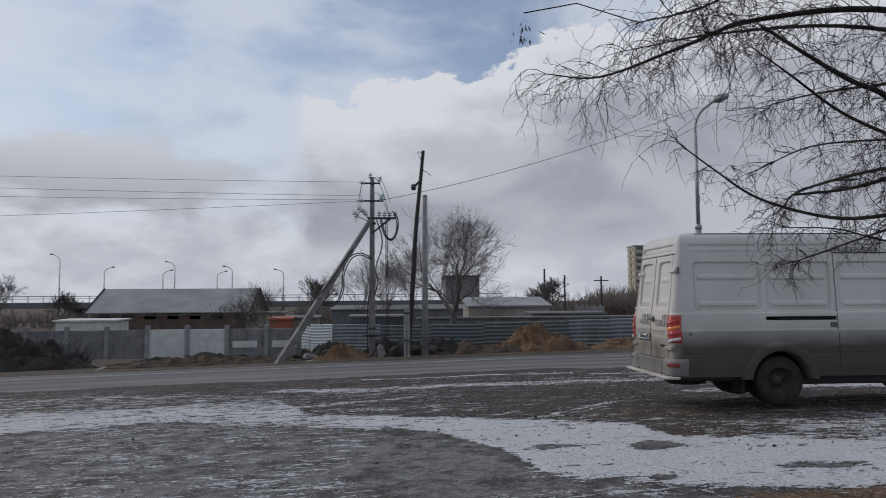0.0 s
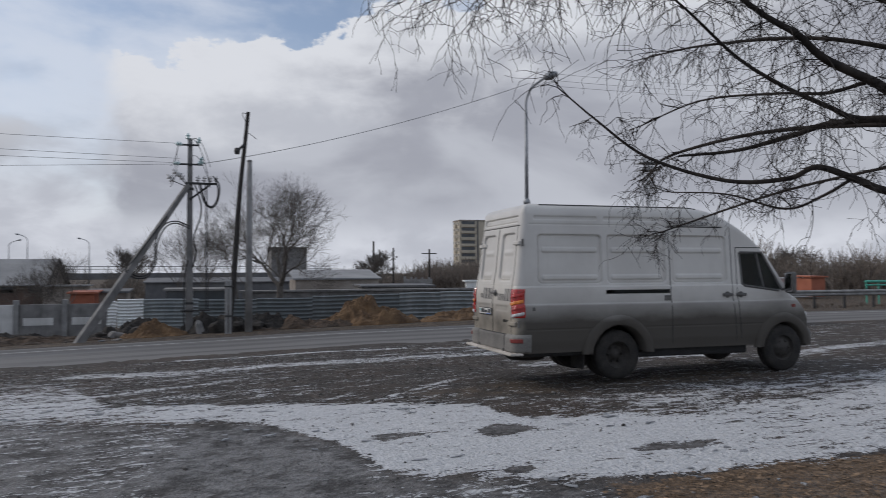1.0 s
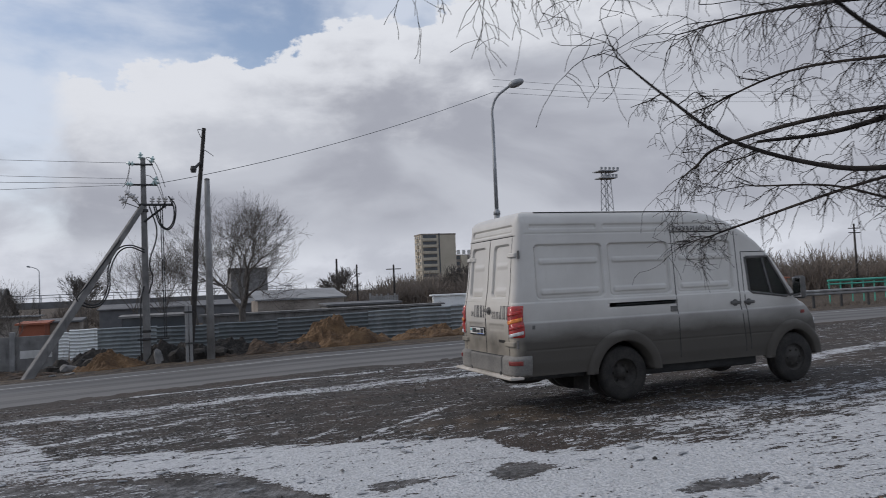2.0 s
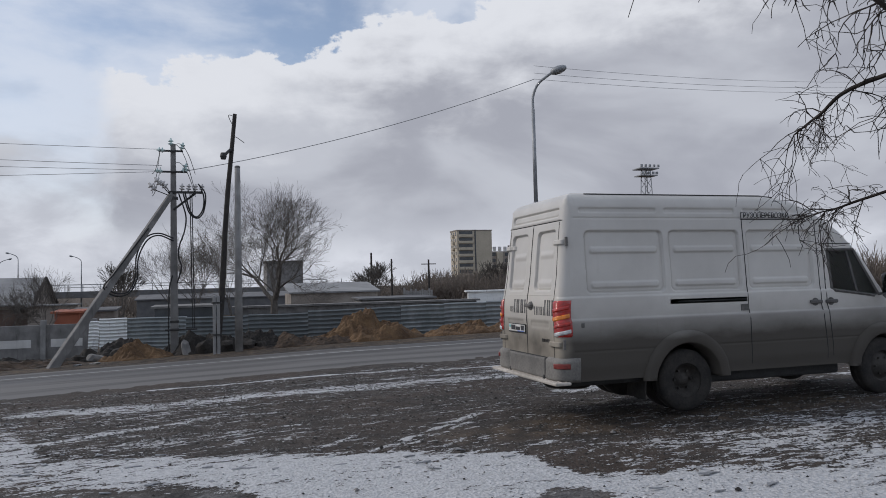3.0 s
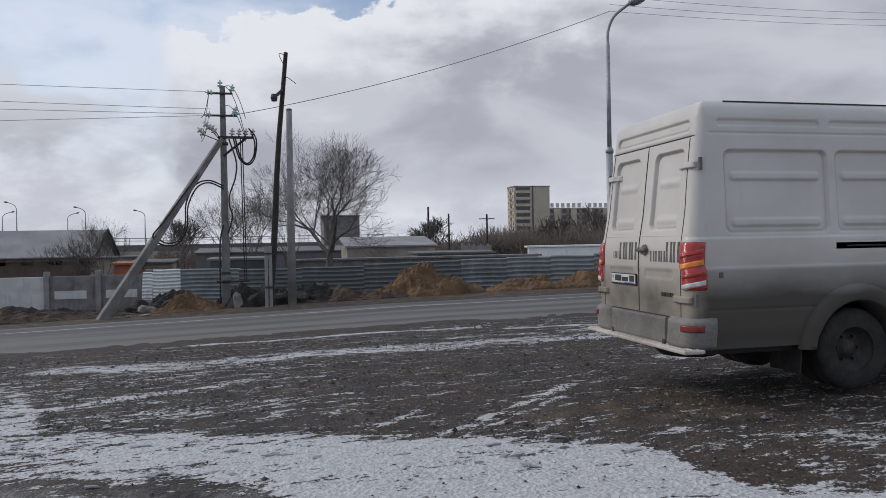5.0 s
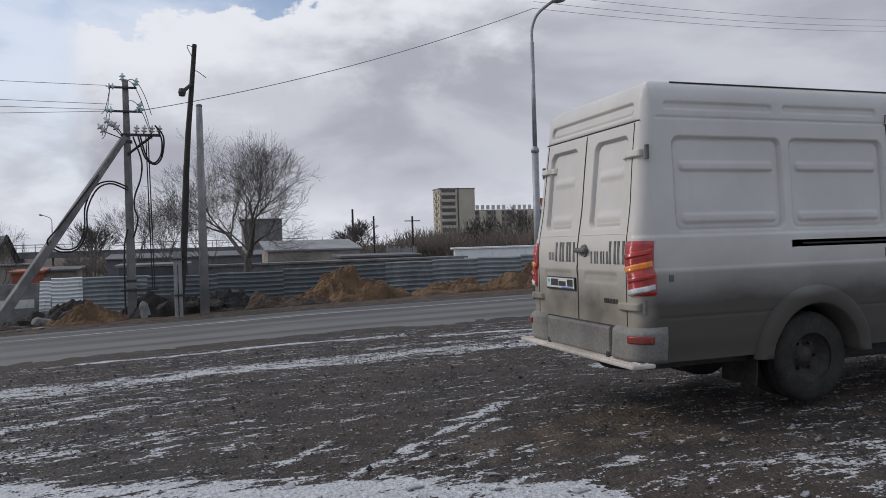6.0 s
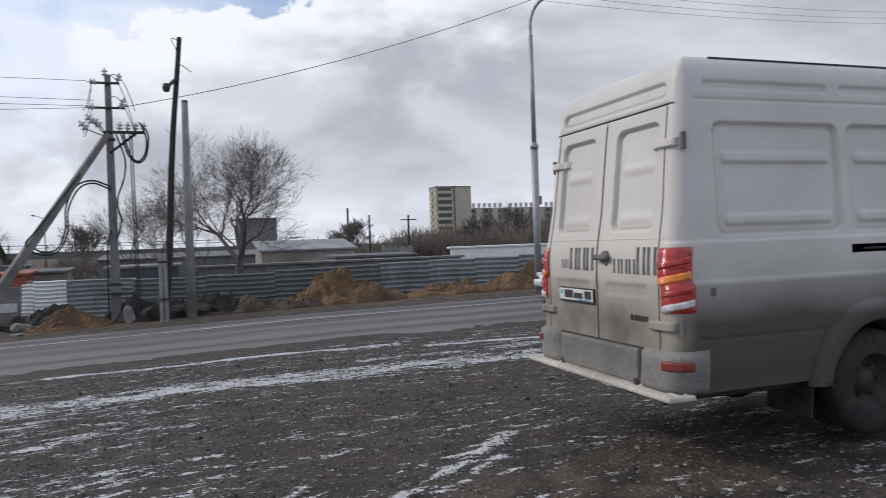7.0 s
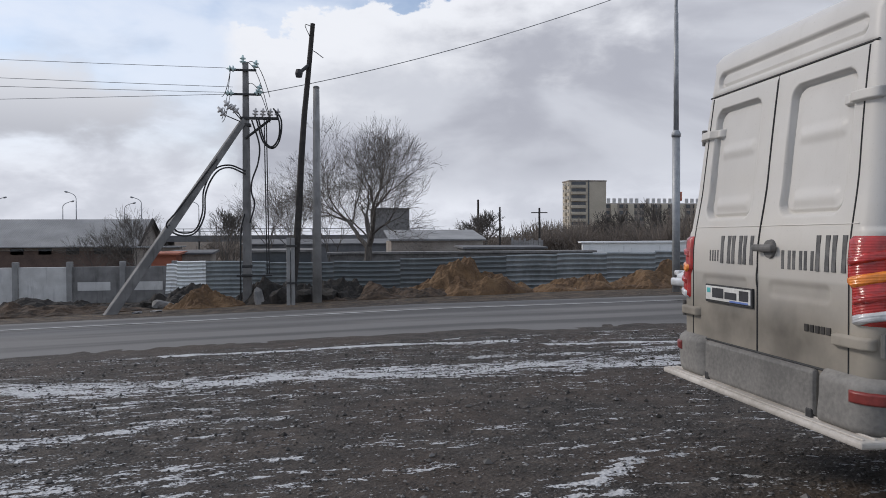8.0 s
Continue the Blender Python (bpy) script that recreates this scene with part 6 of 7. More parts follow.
# ---- the bare tree that overhangs the yard ----
def yard_tree():
    t = thing("bare_tree", pose(7.9, 4.05, ground_z(7.9, 4.05)), "dark leafless tree with long drooping twigs over the yard", "tree")
    inv = Matrix.Translation((-7.9, -4.05, -ground_z(7.9, 4.05)))
    rng = random.Random(77)
    fork = (7.75, 4.05, 2.2)
    limbs = [
        ([(4.85, 5.04, 2.71), (5.07, 4.97, 2.51), (5.33, 4.84, 2.28), (5.67, 4.58, 2.12), (5.96, 4.42, 2.12), (6.09, 4.34, 2.18), (6.24, 4.24, 2.11), (6.45, 4.14, 2.02), (7.2, 4.0, 1.95), (7.8, 4.05, 1.7)], 0.005, 0.045),
        ([(5.75, 5.13, 2.35), (6.01, 4.9, 2.36), (6.22, 4.66, 2.42), (6.36, 4.49, 2.47), (6.59, 4.19, 2.44), (7.2, 4.05, 2.3), fork], 0.010, 0.050),
        ([(5.2, 4.6, 3.25), (5.4, 4.51, 3.04), (5.69, 4.49, 2.81), (5.95, 4.43, 2.65), (6.2, 4.34, 2.52), (6.36, 4.33, 2.47), (6.6, 4.2, 2.44)], 0.006, 0.030),
        ([(5.0, 4.1, 3.2), (5.41, 3.99, 2.87), (5.62, 3.97, 2.77), (5.79, 3.97, 2.66), (6.09, 3.97, 2.57), (6.34, 4.0, 2.51), (7.1, 4.0, 2.35), fork], 0.012, 0.055),
        ([(5.53, 5.26, 2.55), (5.7, 4.84, 2.64), (5.87, 4.39, 2.59), (5.97, 4.14, 2.54), (6.08, 3.99, 2.57)], 0.005, 0.018),
        ([(5.62, 5.03, 2.1), (5.8, 4.73, 2.06), (6.03, 4.52, 1.96), (6.15, 4.37, 2.02), (6.24, 4.24, 2.11)], 0.005, 0.016),
        ([(6.29, 6.45, 2.35), (6.29, 6.27, 2.42), (6.34, 6.01, 2.53), (6.7, 5.3, 2.6), (7.3, 4.5, 2.5), fork], 0.005, 0.035),
        ([(6.40, 6.42, 1.92), (6.46, 6.34, 1.94), (6.56, 6.21, 1.99), (6.9, 5.4, 2.2), (7.4, 4.5, 2.35)], 0.004, 0.02),
        ([(3.88, 4.9, 3.15), (4.24, 4.82, 3.11), (4.73, 4.6, 3.25), (5.12, 4.38, 3.35), (5.9, 4.1, 3.3), (7.0, 4.0, 2.9), fork], 0.004, 0.045),
        ([(4.39, 4.46, 3.35), (4.76, 4.3, 3.4), (5.16, 4.03, 3.54), (6.2, 4.0, 3.5), (7.2, 4.0, 3.0), (7.8, 4.05, 2.3)], 0.004, 0.04),
        ([(4.2, 3.9, 3.5), (4.9, 3.7, 3.55), (5.8, 3.7, 3.4), (6.8, 3.9, 3.0), (7.75, 4.05, 2.4)], 0.004, 0.04),
        ([(4.6, 5.4, 3.5), (5.2, 5.0, 3.5), (6.0, 4.6, 3.4), (7.0, 4.2, 3.0), (7.8, 4.05, 2.5)], 0.004, 0.04),
        ([(5.9, 5.9, 3.2), (6.2, 5.4, 3.2), (6.7, 4.8, 3.1), (7.3, 4.3, 2.8), (7.8, 4.05, 2.5)], 0.004, 0.04),
        ([(5.0, 3.0, 3.9), (5.8, 3.2, 3.7), (6.8, 3.6, 3.3), (7.8, 4.0, 2.6)], 0.005, 0.04),
        ([(9.8, 3.2, 4.6), (9.0, 3.6, 3.8), (8.3, 3.9, 3.0), (7.95, 4.05, 2.3)], 0.01, 0.07),
        ([(8.3, 5.8, 4.8), (8.2, 5.0, 3.9), (8.0, 4.4, 3.1), (7.9, 4.05, 2.3)], 0.01, 0.07),
        ([(7.6, 3.4, 5.6), (7.8, 3.8, 4.2), (7.9, 4.05, 2.6)], 0.01, 0.08),
    ]
    bt = bmesh.new()
    tube(bt, spline([(0.05, 0.02, -0.3), (0, 0, 0.4), (0.02, -0.02, 1.2), (-0.02, 0.0, 2.0), (-0.08, 0.0, 2.6)]), 0.17, 12, 0.10)
    part("trunk", bt, M["bark"], t, "rough dark trunk", True)
    twigs = bmesh.new()

    def twig(p, d, length, r, level):
        n = 6 if level else 4
        pts, d = [Vector(p)], Vector(d).normalized()
        sag_k = rng.uniform(0.0, 0.36)
        for k in range(n):
            d = (d + Vector((rng.gauss(0, 0.24), rng.gauss(0, 0.24), rng.gauss(0, 0.20) - sag_k))).normalized()
            pts.append(pts[-1] + d * length / n)
        tube(twigs, pts, r, 4 if r > 0.004 else 3, max(r * 0.45, 0.0014))
        if level:
            for k in range(rng.randint(3, 5)):
                i = rng.randint(1, n)
                nd = (d * 0.6 + Vector((rng.gauss(0, 0.7), rng.gauss(0, 0.7), rng.gauss(0.1, 0.5)))).normalized()
                twig(pts[i], nd, length * rng.uniform(0.35, 0.7), r * 0.62, level - 1)

    for q, (pts, r0, r1) in enumerate(limbs):
        line = [inv @ v for v in spline(pts, 6)]
        b = bmesh.new()
        tube(b, line, r0 * 0.8, 8, r1 * 0.62)
        part("limb", b, M["bark"], t, "", True)
        if q < 14:
            for k in range(5):
                lead = (line[0] - line[1]).normalized()
                twig(line[0] if k < 3 else line[2], lead + Vector((rng.gauss(0, 0.35), rng.gauss(0, 0.35), rng.gauss(0, 0.3))), rng.uniform(0.2, 0.45), 0.0032, 1)
        total = sum((b_ - a_).length for a_, b_ in zip(line, line[1:]))
        count = int(total * (16 if q < 8 else 23))
        for k in range(count):
            f = (k + rng.random()) / count
            if q < 14 and (f > 0.80 or f < 0.08):
                continue
            i = min(int(f * (len(line) - 1)), len(line) - 2)
            p = line[i].lerp(line[i + 1], rng.random())
            along = (line[i] - line[i + 1]).normalized()
            d = (along * rng.uniform(0.2, 1.0) + Vector((rng.gauss(0, 0.6), rng.gauss(0, 0.6), rng.gauss(0.25, 0.5)))).normalized()
            low = q in (0, 1, 4, 5, 6, 7)
            twig(p, d, rng.uniform(0.15, 0.34) if low else rng.uniform(0.2, 0.55), rng.uniform(0.0022, 0.0043), 1 if rng.random() < 0.55 else 2)
    ob = part("twig_crown", twigs, M["bark"], t, "dense hanging twigs")
    ob["kind"] = "stuff"
    b = bmesh.new()
    for k in range(26):
        a = inv @ Vector((3.59 + rng.gauss(0, 0.03), 4.16 + rng.gauss(0, 0.03), 3.24 - rng.random() * 0.13))
        e = a + Vector((rng.gauss(0, 0.02), rng.gauss(0, 0.02), -0.045))
        w = Vector((rng.gauss(0, 1), rng.gauss(0, 1), 0)).normalized() * 0.006
        m = (a + e) / 2
        b.faces.new([b.verts.new(v) for v in (a, m - w, e, m + w)])
    tube(b, [inv @ Vector((4.39, 4.46, 3.35)), inv @ Vector((3.95, 4.3, 3.40)), inv @ Vector((3.60, 4.17, 3.28))], 0.004, 4)
    part("seed_cluster", b, M["bark"], t, "hanging cluster of dry winged seeds")


yard_tree()


# ---- passing cars, standing on the road ----
def car_paint(name, a, b):
    m = Nodes(name)
    x, y, z = m.xyz()
    col = m.mix(m.step(m.noise(1.5, 4), 0.3, 0.7), a, b)
    dirt = m.step(m.math("ADD", z, m.math("MULTIPLY", m.noise(3.0), 0.3)), 0.75, 0.3)
    col = m.mix(m.math("MULTIPLY", dirt, 0.7), col, (0.10, 0.09, 0.08))
    m.bsdf.inputs["Coat Weight"].default_value = 0.5
    return m.done(col, 0.32, 0.0, 0.5)


M["car_blue"] = car_paint("grey_blue_paint", (0.055, 0.085, 0.105), (0.09, 0.13, 0.155))
M["car_white"] = car_paint("white_paint", (0.60, 0.62, 0.64), (0.70, 0.72, 0.74))
M["car_glass"] = simple("dark_car_glass", (0.015, 0.018, 0.02), (0.04, 0.045, 0.05), 1.0, 0.08, bump=0.0)
M["alloy"] = simple("dull_alloy", (0.20, 0.20, 0.20), (0.38, 0.38, 0.38), 6, 0.45, 0.6)


def loft(sections, mat, name, parent, label="", n_round=5):
    """Closed skin through cross sections: (x, half width bottom, half width top, z bottom, z top, corner radius)."""
    vs, fs = [], []
    for x, wb, wt, zb, zt, r in sections:
        ring = [(-wb, zb)]
        ring += [(-(wb + (wt - wb) * k / 6) - 0.03 * math.sin(math.pi * k / 6), zb + (zt - r - zb) * k / 6) for k in range(1, 6)]
        for k in range(n_round + 1):
            a = math.pi / 2 * k / n_round
            ring.append((-(wt - r + r * math.cos(a)), zt - r + r * math.sin(a)))
        ring += [(-y, z) for y, z in ring[::-1]]
        vs += [(x, y, z) for y, z in ring]
        per = len(ring)
    for i in range(len(sections) - 1):
        for k in range(per):
            a, b = i * per + k, i * per + (k + 1) % per
            fs.append((a, b, b + per, a + per))
    fs.append(tuple(range(per))[::-1])
    last = (len(sections) - 1) * per
    fs.append(tuple(last + k for k in range(per)))
    return mesh_obj(name, vs, fs, mat, parent, True, label)


def car(m, label, L, W, low, cabin, windows, paint, wheels, r, lamp_red, alloy, estate=False):
    c = thing("estate_car" if estate else "sedan_car", m, label, "car")
    loft(low, paint, "body", c)
    loft(cabin, paint, "cabin", c)

    def cabin_y(x, z):
        for s0, s1 in zip(cabin, cabin[1:]):
            if s0[0] <= x <= s1[0]:
                t = (x - s0[0]) / max(s1[0] - s0[0], 1e-6)
                wb, wt, zb, zt = (s0[k] + (s1[k] - s0[k]) * t for k in (1, 2, 3, 4))
                return wb + (wt - wb) * min(max((z - zb) / max(zt - zb, 0.05), 0), 1) + 0.03
        return W / 2 - 0.1

    for sgn in (-1, 1):
        for poly in windows:
            vs = [(x, sgn * (cabin_y(x, z) + 0.008), z) for x, z in poly]
            vs += [(x, sgn * (cabin_y(x, z) - 0.03), z) for x, z in poly]
            k = len(poly)
            fs = [tuple(range(k)), tuple(range(2 * k - 1, k - 1, -1))] + [(i, (i + 1) % k, k + (i + 1) % k, k + i) for i in range(k)]
            mesh_obj("side_window", vs, fs, M["car_glass"], c)
        b = bmesh.new()
        box(b, (L * 0.46, sgn * (W / 2 - 0.005), 0.50), (L * 0.40, 0.03, 0.08), 0.01)
        part("side_moulding", b, M["trim"], c, "black rubbing strip")
        b = bmesh.new()
        box(b, (L * 0.66, sgn * (W / 2 + 0.06), 0.95), (0.10, 0.14, 0.12), 0.03)
        part("wing_mirror", b, paint if estate else M["trim"], c, "", True)
        for hx in (0.35, 0.55):
            b = bmesh.new()
            box(b, (L * hx, sgn * (W / 2 - 0.01), 0.78), (0.16, 0.04, 0.035), 0.012)
            part("door_handle", b, M["trim"], c)
        b = bmesh.new()
        box(b, (0.06, sgn * (W / 2 - 0.16), lamp_red[0]), (0.12, 0.26 if not estate else 0.16, lamp_red[1]), 0.03)
        part("tail_lamp", b, M["red_lens"], c, "red tail lamp", True)
        b = bmesh.new()
        box(b, (L - 0.14, sgn * (W / 2 - 0.22), 0.66), (0.22, 0.30, 0.15), 0.04)
        part("headlamp", b, M["clear_lens"], c, "clear headlamp", True)
        for wx in wheels:
            mw = Matrix.Translation((wx, sgn * (W / 2 - 0.10), r)) @ Euler((radians(90), 0, 0)).to_matrix().to_4x4() @ Matrix.Diagonal((1, 1, -sgn, 1))
            ty = part("tyre", lathe(bmesh.new(), [(r * 0.6, -0.09), (r * 0.93, -0.09), (r, -0.06), (r, 0.06), (r * 0.93, 0.09), (r * 0.62, 0.09)], 28, mw), M["tyre"], c, "", True)
            part("rim", lathe(bmesh.new(), [(r * 0.63, 0.085), (r * 0.58, 0.05), (r * 0.3, 0.055), (0.0, 0.07)], 20, mw), M["rim"], ty, "", True)
            if alloy:
                for k in range(5):
                    a = k * 2 * math.pi / 5
                    b = bmesh.new()
                    rod(b, mw @ Vector((0.03 * math.cos(a), 0.03 * math.sin(a), 0.08)), mw @ Vector((r * 0.6 * math.cos(a), r * 0.6 * math.sin(a), 0.075)), 0.03, 0.02, 6)
                    part("spoke", b, M["alloy"], ty)
            part("arch_liner", lathe(bmesh.new(), [(r * 1.18, -0.14), (r * 1.18, 0.108)], 28, mw), M["seam"], c)
            part("arch_shadow", lathe(bmesh.new(), [(r * 1.18, 0.105), (r * 0.9, 0.104)], 28, mw), M["seam"], c)
    for z, x in ((0.42, -0.02), (0.42, L + 0.0)):
        b = bmesh.new()
        box(b, (x, 0, z), (0.16, W - 0.12, 0.22), 0.06)
        part("bumper", b, paint if estate else M["trim"], c, "", True)
    b = bmesh.new()
    box(b, (-0.075, 0, 0.62 if not estate else 0.75), (0.02, 0.52, 0.11), 0.006)
    plate_ob = part("number_plate", b, M["plate"], c, "white number plate")
    b = bmesh.new()
    box(b, (-0.088, 0, 0.62 if not estate else 0.75), (0.006, 0.40, 0.06), 0.001)
    part("plate_bar", b, M["ink"], plate_ob)
    if estate:
        for sgn in (-1, 1):
            part("roof_rail", tube(bmesh.new(), spline([(0.35, sgn * 0.55, 1.56), (0.5, sgn * 0.55, 1.62), (1.6, sgn * 0.55, 1.66), (2.5, sgn * 0.55, 1.60), (2.65, sgn * 0.55, 1.53)]), 0.022, 6), M["trim"], c, "black roof rail", True)
        b = bmesh.new()
        box(b, (0.14, 0, 1.22), (0.05, 1.15, 0.42), 0.02, Euler((0, radians(10), 0)).to_matrix())
        part("rear_window", b, M["car_glass"], c)
    return c


SED_Y = 22.4
car(pose(34.6, SED_Y, ground_z(36.5, SED_Y) + 0.03), "grey-blue boxy sedan on the road, dusty along the sills", 4.2, 1.62,
    [(0.0, 0.68, 0.66, 0.35, 0.86, 0.06), (0.12, 0.76, 0.72, 0.28, 0.92, 0.06), (0.9, 0.79, 0.76, 0.24, 0.94, 0.06), (1.6, 0.80, 0.77, 0.22, 0.93, 0.06), (2.9, 0.80, 0.77, 0.22, 0.92, 0.06), (3.2, 0.80, 0.76, 0.23, 0.89, 0.06), (4.0, 0.76, 0.70, 0.28, 0.78, 0.06), (4.18, 0.68, 0.64, 0.38, 0.70, 0.05)],
    [(0.62, 0.70, 0.68, 0.88, 0.93, 0.03), (1.05, 0.70, 0.58, 0.88, 1.32, 0.06), (1.35, 0.72, 0.58, 0.88, 1.38, 0.06), (2.2, 0.72, 0.58, 0.88, 1.38, 0.06), (2.5, 0.72, 0.60, 0.88, 1.33, 0.06), (3.15, 0.70, 0.68, 0.86, 0.93, 0.03)],
    [[(1.02, 0.97), (1.22, 1.28), (1.75, 1.31), (1.75, 0.96)], [(1.82, 0.96), (1.82, 1.31), (2.40, 1.28), (2.88, 0.96)]],
    M["car_blue"], (0.85, 3.3), 0.29, (0.74, 0.16), False)
WAG_Y = 26.3
car(pose(14.1 + 4.45, WAG_Y, ground_z(15.5, WAG_Y) + 0.03, 0, 0, 180), "white estate car with black roof rails on the road", 4.45, 1.75,
    [(0.0, 0.74, 0.72, 0.36, 0.98, 0.08), (0.15, 0.82, 0.80, 0.30, 1.02, 0.08), (1.0, 0.86, 0.83, 0.26, 1.03, 0.07), (2.9, 0.86, 0.83, 0.25, 1.00, 0.07), (3.4, 0.86, 0.80, 0.26, 0.96, 0.10), (4.1, 0.80, 0.72, 0.30, 0.80, 0.10), (4.43, 0.66, 0.60, 0.40, 0.64, 0.08)],
    [(0.06, 0.76, 0.66, 0.95, 1.50, 0.08), (0.35, 0.78, 0.66, 0.95, 1.60, 0.08), (1.6, 0.79, 0.67, 0.95, 1.62, 0.08), (2.3, 0.79, 0.67, 0.95, 1.56, 0.08), (2.8, 0.79, 0.70, 0.95, 1.36, 0.07), (3.45, 0.76, 0.72, 0.93, 0.99, 0.03)],
    [[(0.42, 1.10), (0.36, 1.46), (1.18, 1.50), (1.18, 1.06)], [(1.30, 1.04), (1.30, 1.50), (2.02, 1.49), (2.08, 1.03)], [(2.18, 1.03), (2.14, 1.47), (2.50, 1.40), (3.02, 1.02)]],
    M["car_white"], (0.82, 3.55), 0.32, (1.05, 0.34), True, True)


def truck():
    """Light lorry with a blue tarpaulin body; its nose points along -x."""
    y = 22.4
    t = thing("tarpaulin_truck", pose(12.9, y, ground_z(15.5, y) + 0.03, 0, 0, 0), "white light truck with a blue tarpaulin cargo body", "truck")
    loft([(0.0, 0.78, 0.72, 0.45, 0.88, 0.10), (0.15, 0.92, 0.86, 0.35, 1.02, 0.10), (0.75, 0.96, 0.90, 0.32, 1.18, 0.10), (0.95, 0.97, 0.92, 0.32, 1.22, 0.10), (2.3, 0.97, 0.93, 0.32, 1.22, 0.05)], M["car_white"], "hood", t)
    loft([(0.80, 0.94, 0.90, 1.10, 1.22, 0.03), (1.25, 0.95, 0.82, 1.10, 1.98, 0.10), (1.5, 0.95, 0.82, 1.10, 2.08, 0.10), (2.25, 0.95, 0.84, 1.10, 2.10, 0.08)], M["car_white"], "cab", t)
    for sgn in (-1, 1):
        vs = [(1.10, 1.24), (1.42, 1.88), (2.0, 1.90), (2.0, 1.24)]
        mesh_obj("side_window", [(x, sgn * (0.985 - 0.11 * (z - 1.1)), z) for x, z in vs] + [(x, sgn * (0.93 - 0.11 * (z - 1.1)), z) for x, z in vs],
                 [(0, 1, 2, 3), (7, 6, 5, 4), (0, 1, 5, 4), (1, 2, 6, 5), (2, 3, 7, 6), (3, 0, 4, 7)], M["car_glass"], t)
        b = bmesh.new()
        box(b, (0.06, sgn * 0.62, 0.80), (0.12, 0.30, 0.20), 0.04)
        part("headlamp", b, M["clear_lens"], t, "clear headlamp", True)
        b = bmesh.new()
        box(b, (1.05, sgn * 1.14, 1.42), (0.09, 0.16, 0.30), 0.03)
        part("wing_mirror", b, M["trim"], t, "", True)
        for wx in (0.85, 4.1):
            mw = Matrix.Translation((wx, sgn * 0.84, 0.36)) @ Euler((radians(90), 0, 0)).to_matrix().to_4x4() @ Matrix.Diagonal((1, 1, -sgn, 1))
            ty = part("tyre", lathe(bmesh.new(), [(0.2, -0.1), (0.33, -0.1), (0.36, -0.06), (0.36, 0.06), (0.33, 0.145), (0.21, 0.145)], 28, mw), M["tyre"], t, "", True)
            part("rim", lathe(bmesh.new(), [(0.22, 0.14), (0.19, 0.09), (0.08, 0.10), (0.0, 0.12)], 20, mw), M["rim"], ty, "", True)
    b = bmesh.new()
    vs = [(0.82, 0.80, 1.26), (0.82, -0.80, 1.26), (1.24, -0.74, 1.93), (1.24, 0.74, 1.93)]
    top = [b.verts.new((x - 0.03, y_, z + 0.02)) for x, y_, z in vs]
    b.faces.new(top)
    bmesh.ops.solidify(b, geom=list(b.faces), thickness=0.012)
    part("windscreen", b, M["car_glass"], t, "dark windscreen")
    b = bmesh.new()
    box(b, (-0.02, 0, 0.52), (0.18, 1.8, 0.24), 0.06)
    part("bumper", b, M["trim"], t, "", True)
    b = bmesh.new()
    box(b, (4.0, 0, 0.95), (3.3, 2.1, 0.42), 0.03)
    part("drop_side", b, M["trim"], t, "grey drop-side bed")
    b = bmesh.new()
    box(b, (3.9, 0, 0.62), (3.6, 0.8, 0.24), 0.03)
    part("chassis", b, M["seam"], t)
    tarp = Nodes("blue_tarpaulin")
    col = tarp.mix(tarp.step(tarp.noise(2.0, 5), 0.3, 0.7), (0.008, 0.03, 0.16), (0.02, 0.07, 0.30))
    tarp.bump(tarp.noise(5.0, 4), 0.4, 0.05)
    vs, fs = [], []
    prof = [(-1.06, 1.10), (-1.07, 1.6), (-1.06, 2.2), (-1.02, 2.55), (-0.9, 2.66), (0, 2.74), (0.9, 2.66), (1.02, 2.55), (1.06, 2.2), (1.07, 1.6), (1.06, 1.10)]
    n = 18
    for i in range(n + 1):
        x = 2.36 + 3.28 * i / n
        pull = 0.03 * math.cos(i * math.pi * 2 / 4.5)
        vs += [(x, yy * (1 + 0.02 * math.cos(i * 1.4)), z + pull * (z > 2.5)) for yy, z in prof]
    k = len(prof)
    fs = [(i * k + j, i * k + j + 1, (i + 1) * k + j + 1, (i + 1) * k + j) for i in range(n) for j in range(k - 1)]
    fs += [tuple(range(k)), tuple(n * k + j for j in range(k))[::-1]]
    mesh_obj("tarpaulin", vs, fs, tarp.done(col, 0.5), t, False, "taut blue tarpaulin cover")


truck()


# ---- loose stones and leaf litter ----
def scatter_stones():
    rng = random.Random(5)
    vs, fs = [], []
    base = [(1, 0, 0), (-1, 0, 0), (0, 1, 0), (0, -1, 0), (0, 0, 1), (0, 0, -0.6)]
    tri = [(0, 2, 4), (2, 1, 4), (1, 3, 4), (3, 0, 4), (2, 0, 5), (1, 2, 5), (3, 1, 5), (0, 3, 5)]
    made = 0
    while made < 20000:
        x, y = rng.uniform(-3, 12), rng.uniform(5.5, 19.5)
        if rng.random() > (1.0 if y > line_at(UPPER, x) else 0.12):
            continue
        s = rng.uniform(0.006, 0.018) * (2.2 if rng.random() < 0.03 else 1)
        z, a = ground_z(x, y) + 0.012, rng.uniform(0, 6.28)
        o = len(vs)
        for bx, by, bz in base:
            q = rng.uniform(0.6, 1.2) * s
            vs.append((x + q * (bx * math.cos(a) - by * math.sin(a)), y + q * (bx * math.sin(a) + by * math.cos(a)), z + q * bz * 0.7))
        fs += [(o + i, o + j, o + k) for i, j, k in tri]
        made += 1
    m = Nodes("loose_stone")
    col = m.mix(m.step(m.island(), 0.15, 0.95), (0.022, 0.020, 0.018), (0.20, 0.19, 0.18))
    ob = mesh_obj("loose_stones", vs, fs, m.done(col, 0.9))
    tagged(ob, "loose dark gravel stones strewn over the yard", "gravel", kind="stuff")


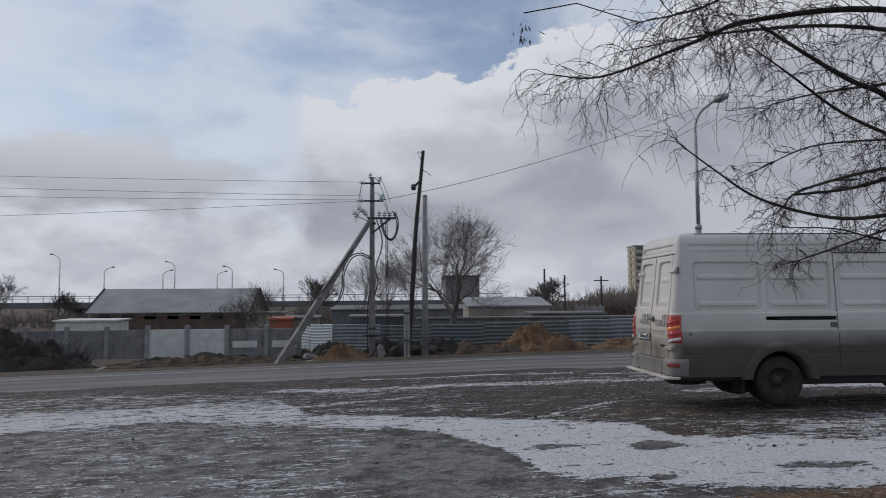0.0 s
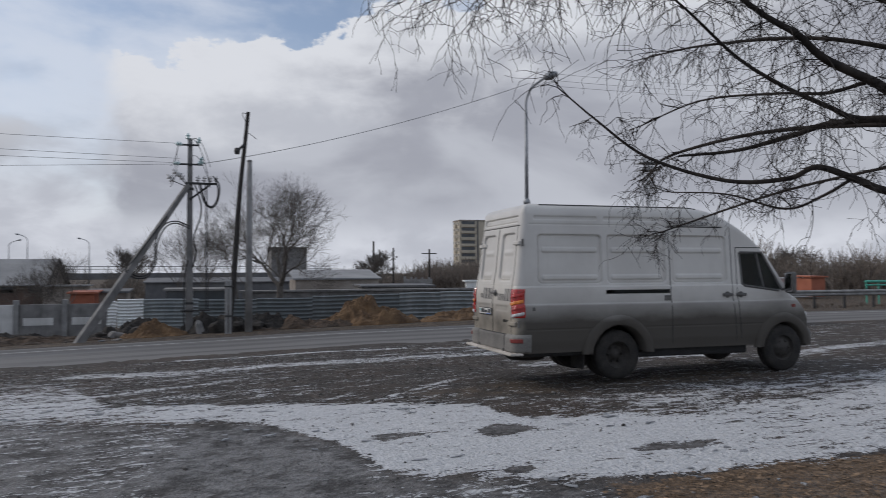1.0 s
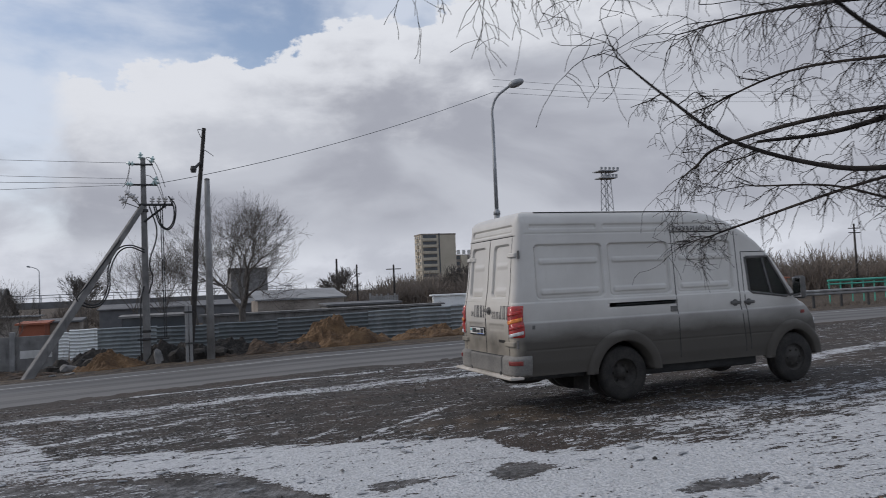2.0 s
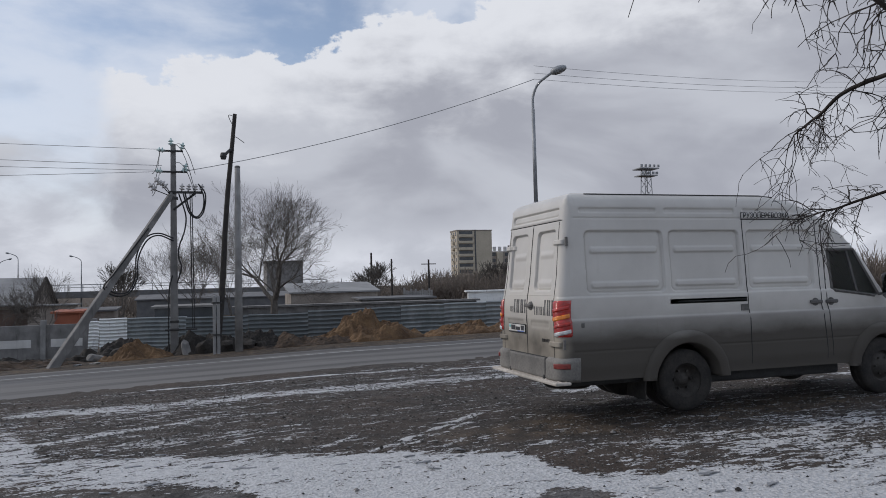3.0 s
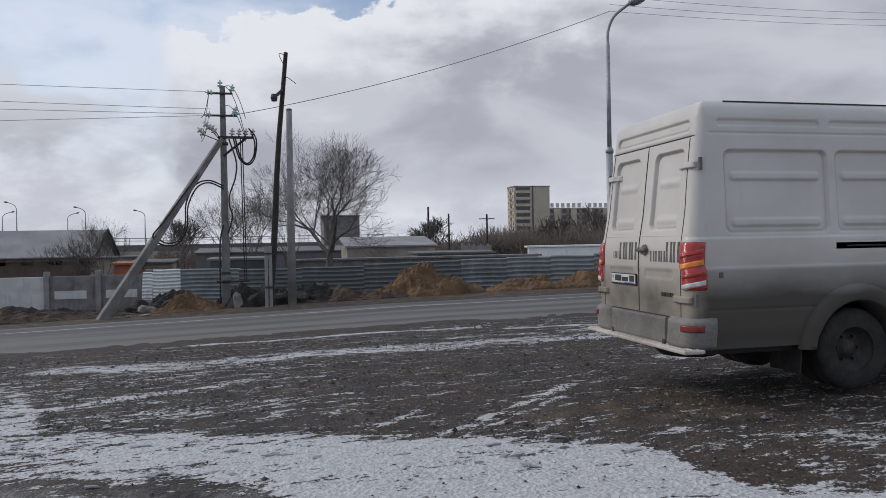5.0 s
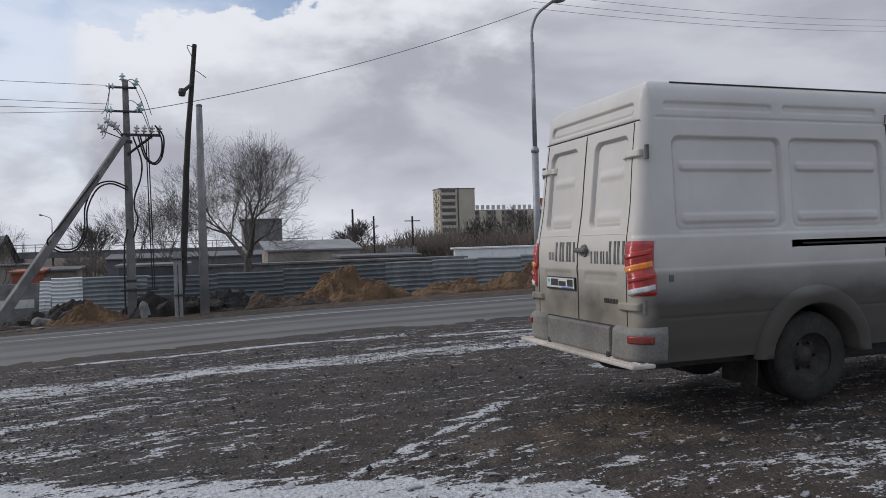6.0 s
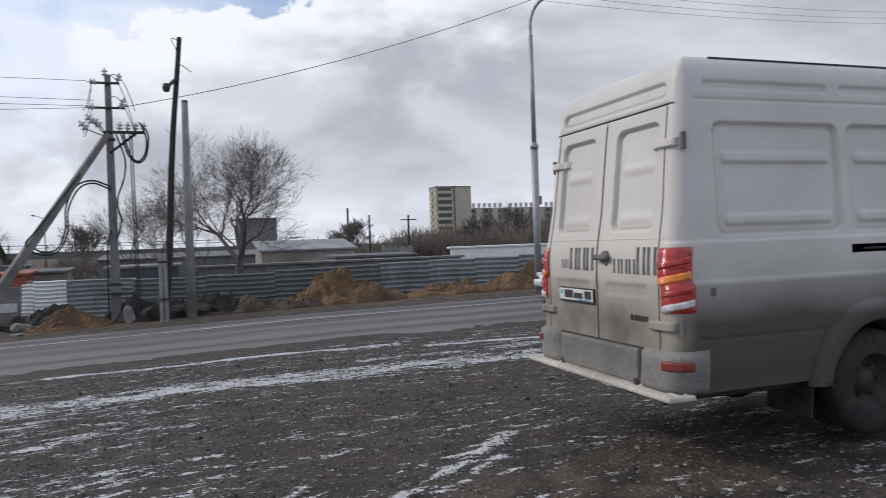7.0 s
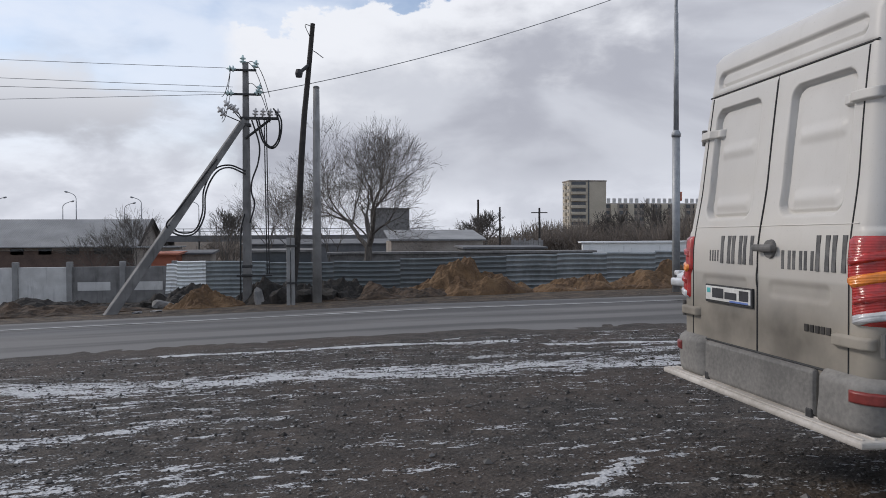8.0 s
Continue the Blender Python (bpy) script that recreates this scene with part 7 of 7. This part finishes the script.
def leaf_litter():
    rng = random.Random(6)
    vs, fs = [], []
    for k in range(5000):
        x, y = rng.uniform(5.2, 11), rng.uniform(3.6, 6.3)
        if ground_marks(x, y)[2] < 0.35 + 0.3 * rng.random():
            continue
        s, a = rng.uniform(0.015, 0.035), rng.uniform(0, 6.28)
        ca, sa = math.cos(a), math.sin(a)
        o = len(vs)
        for u, v, h in ((-1, 0, 0.1), (0, -0.5, 0.0), (1, 0, 0.4), (0, 0.5, 0.25)):
            vs.append((x + s * (u * ca - v * sa), y + s * (u * sa + v * ca), ground_z(x, y) + 0.02 + s * h * rng.random()))
        fs.append((o, o + 1, o + 2, o + 3))
    m = Nodes("dry_leaf")
    col = m.mix(m.island(), (0.07, 0.042, 0.022), (0.26, 0.17, 0.10))
    tagged(mesh_obj("leaf_litter", vs, fs, m.done(col, 0.85)), "dry brown fallen leaves under the tree", "leaves", kind="stuff")


def ice_slabs():
    """Broken plates of ice and crusted snow at the rim of the snow band."""
    rng = random.Random(9)
    ice = simple("dirty_ice", (0.16, 0.165, 0.17), (0.36, 0.37, 0.385), 5, 0.45, bump=0.3)
    vs, fs = [], []
    for k in range(150):
        x = rng.uniform(-1.5, 7.5)
        y = line_at(LOWER, x) + rng.gauss(0, 0.7) if rng.random() < 0.6 else line_at(UPPER, x) + rng.gauss(0, 0.4)
        n, r, a0 = rng.randint(4, 6), rng.uniform(0.015, 0.06), rng.uniform(0, 6)
        z = ground_z(x, y) + 0.012
        o = len(vs)
        tilt = rng.uniform(-0.12, 0.12)
        for lift in (0.0, rng.uniform(0.005, 0.012)):
            for q in range(n):
                a = a0 + q * 2 * math.pi / n
                rr = r * (0.7 + 0.5 * math.sin(q * 2.3 + k))
                vs.append((x + 1.5 * rr * math.cos(a), y + rr * math.sin(a), z + lift + tilt * rr * math.cos(a)))
        fs.append(tuple(o + n + q for q in range(n)))
        fs += [(o + q, o + (q + 1) % n, o + n + (q + 1) % n, o + n + q) for q in range(n)]
    tagged(mesh_obj("ice_plates", vs, fs, ice), "broken plates of dirty ice lying on the ground", "ice", kind="stuff")


scatter_stones()
leaf_litter()
ice_slabs()
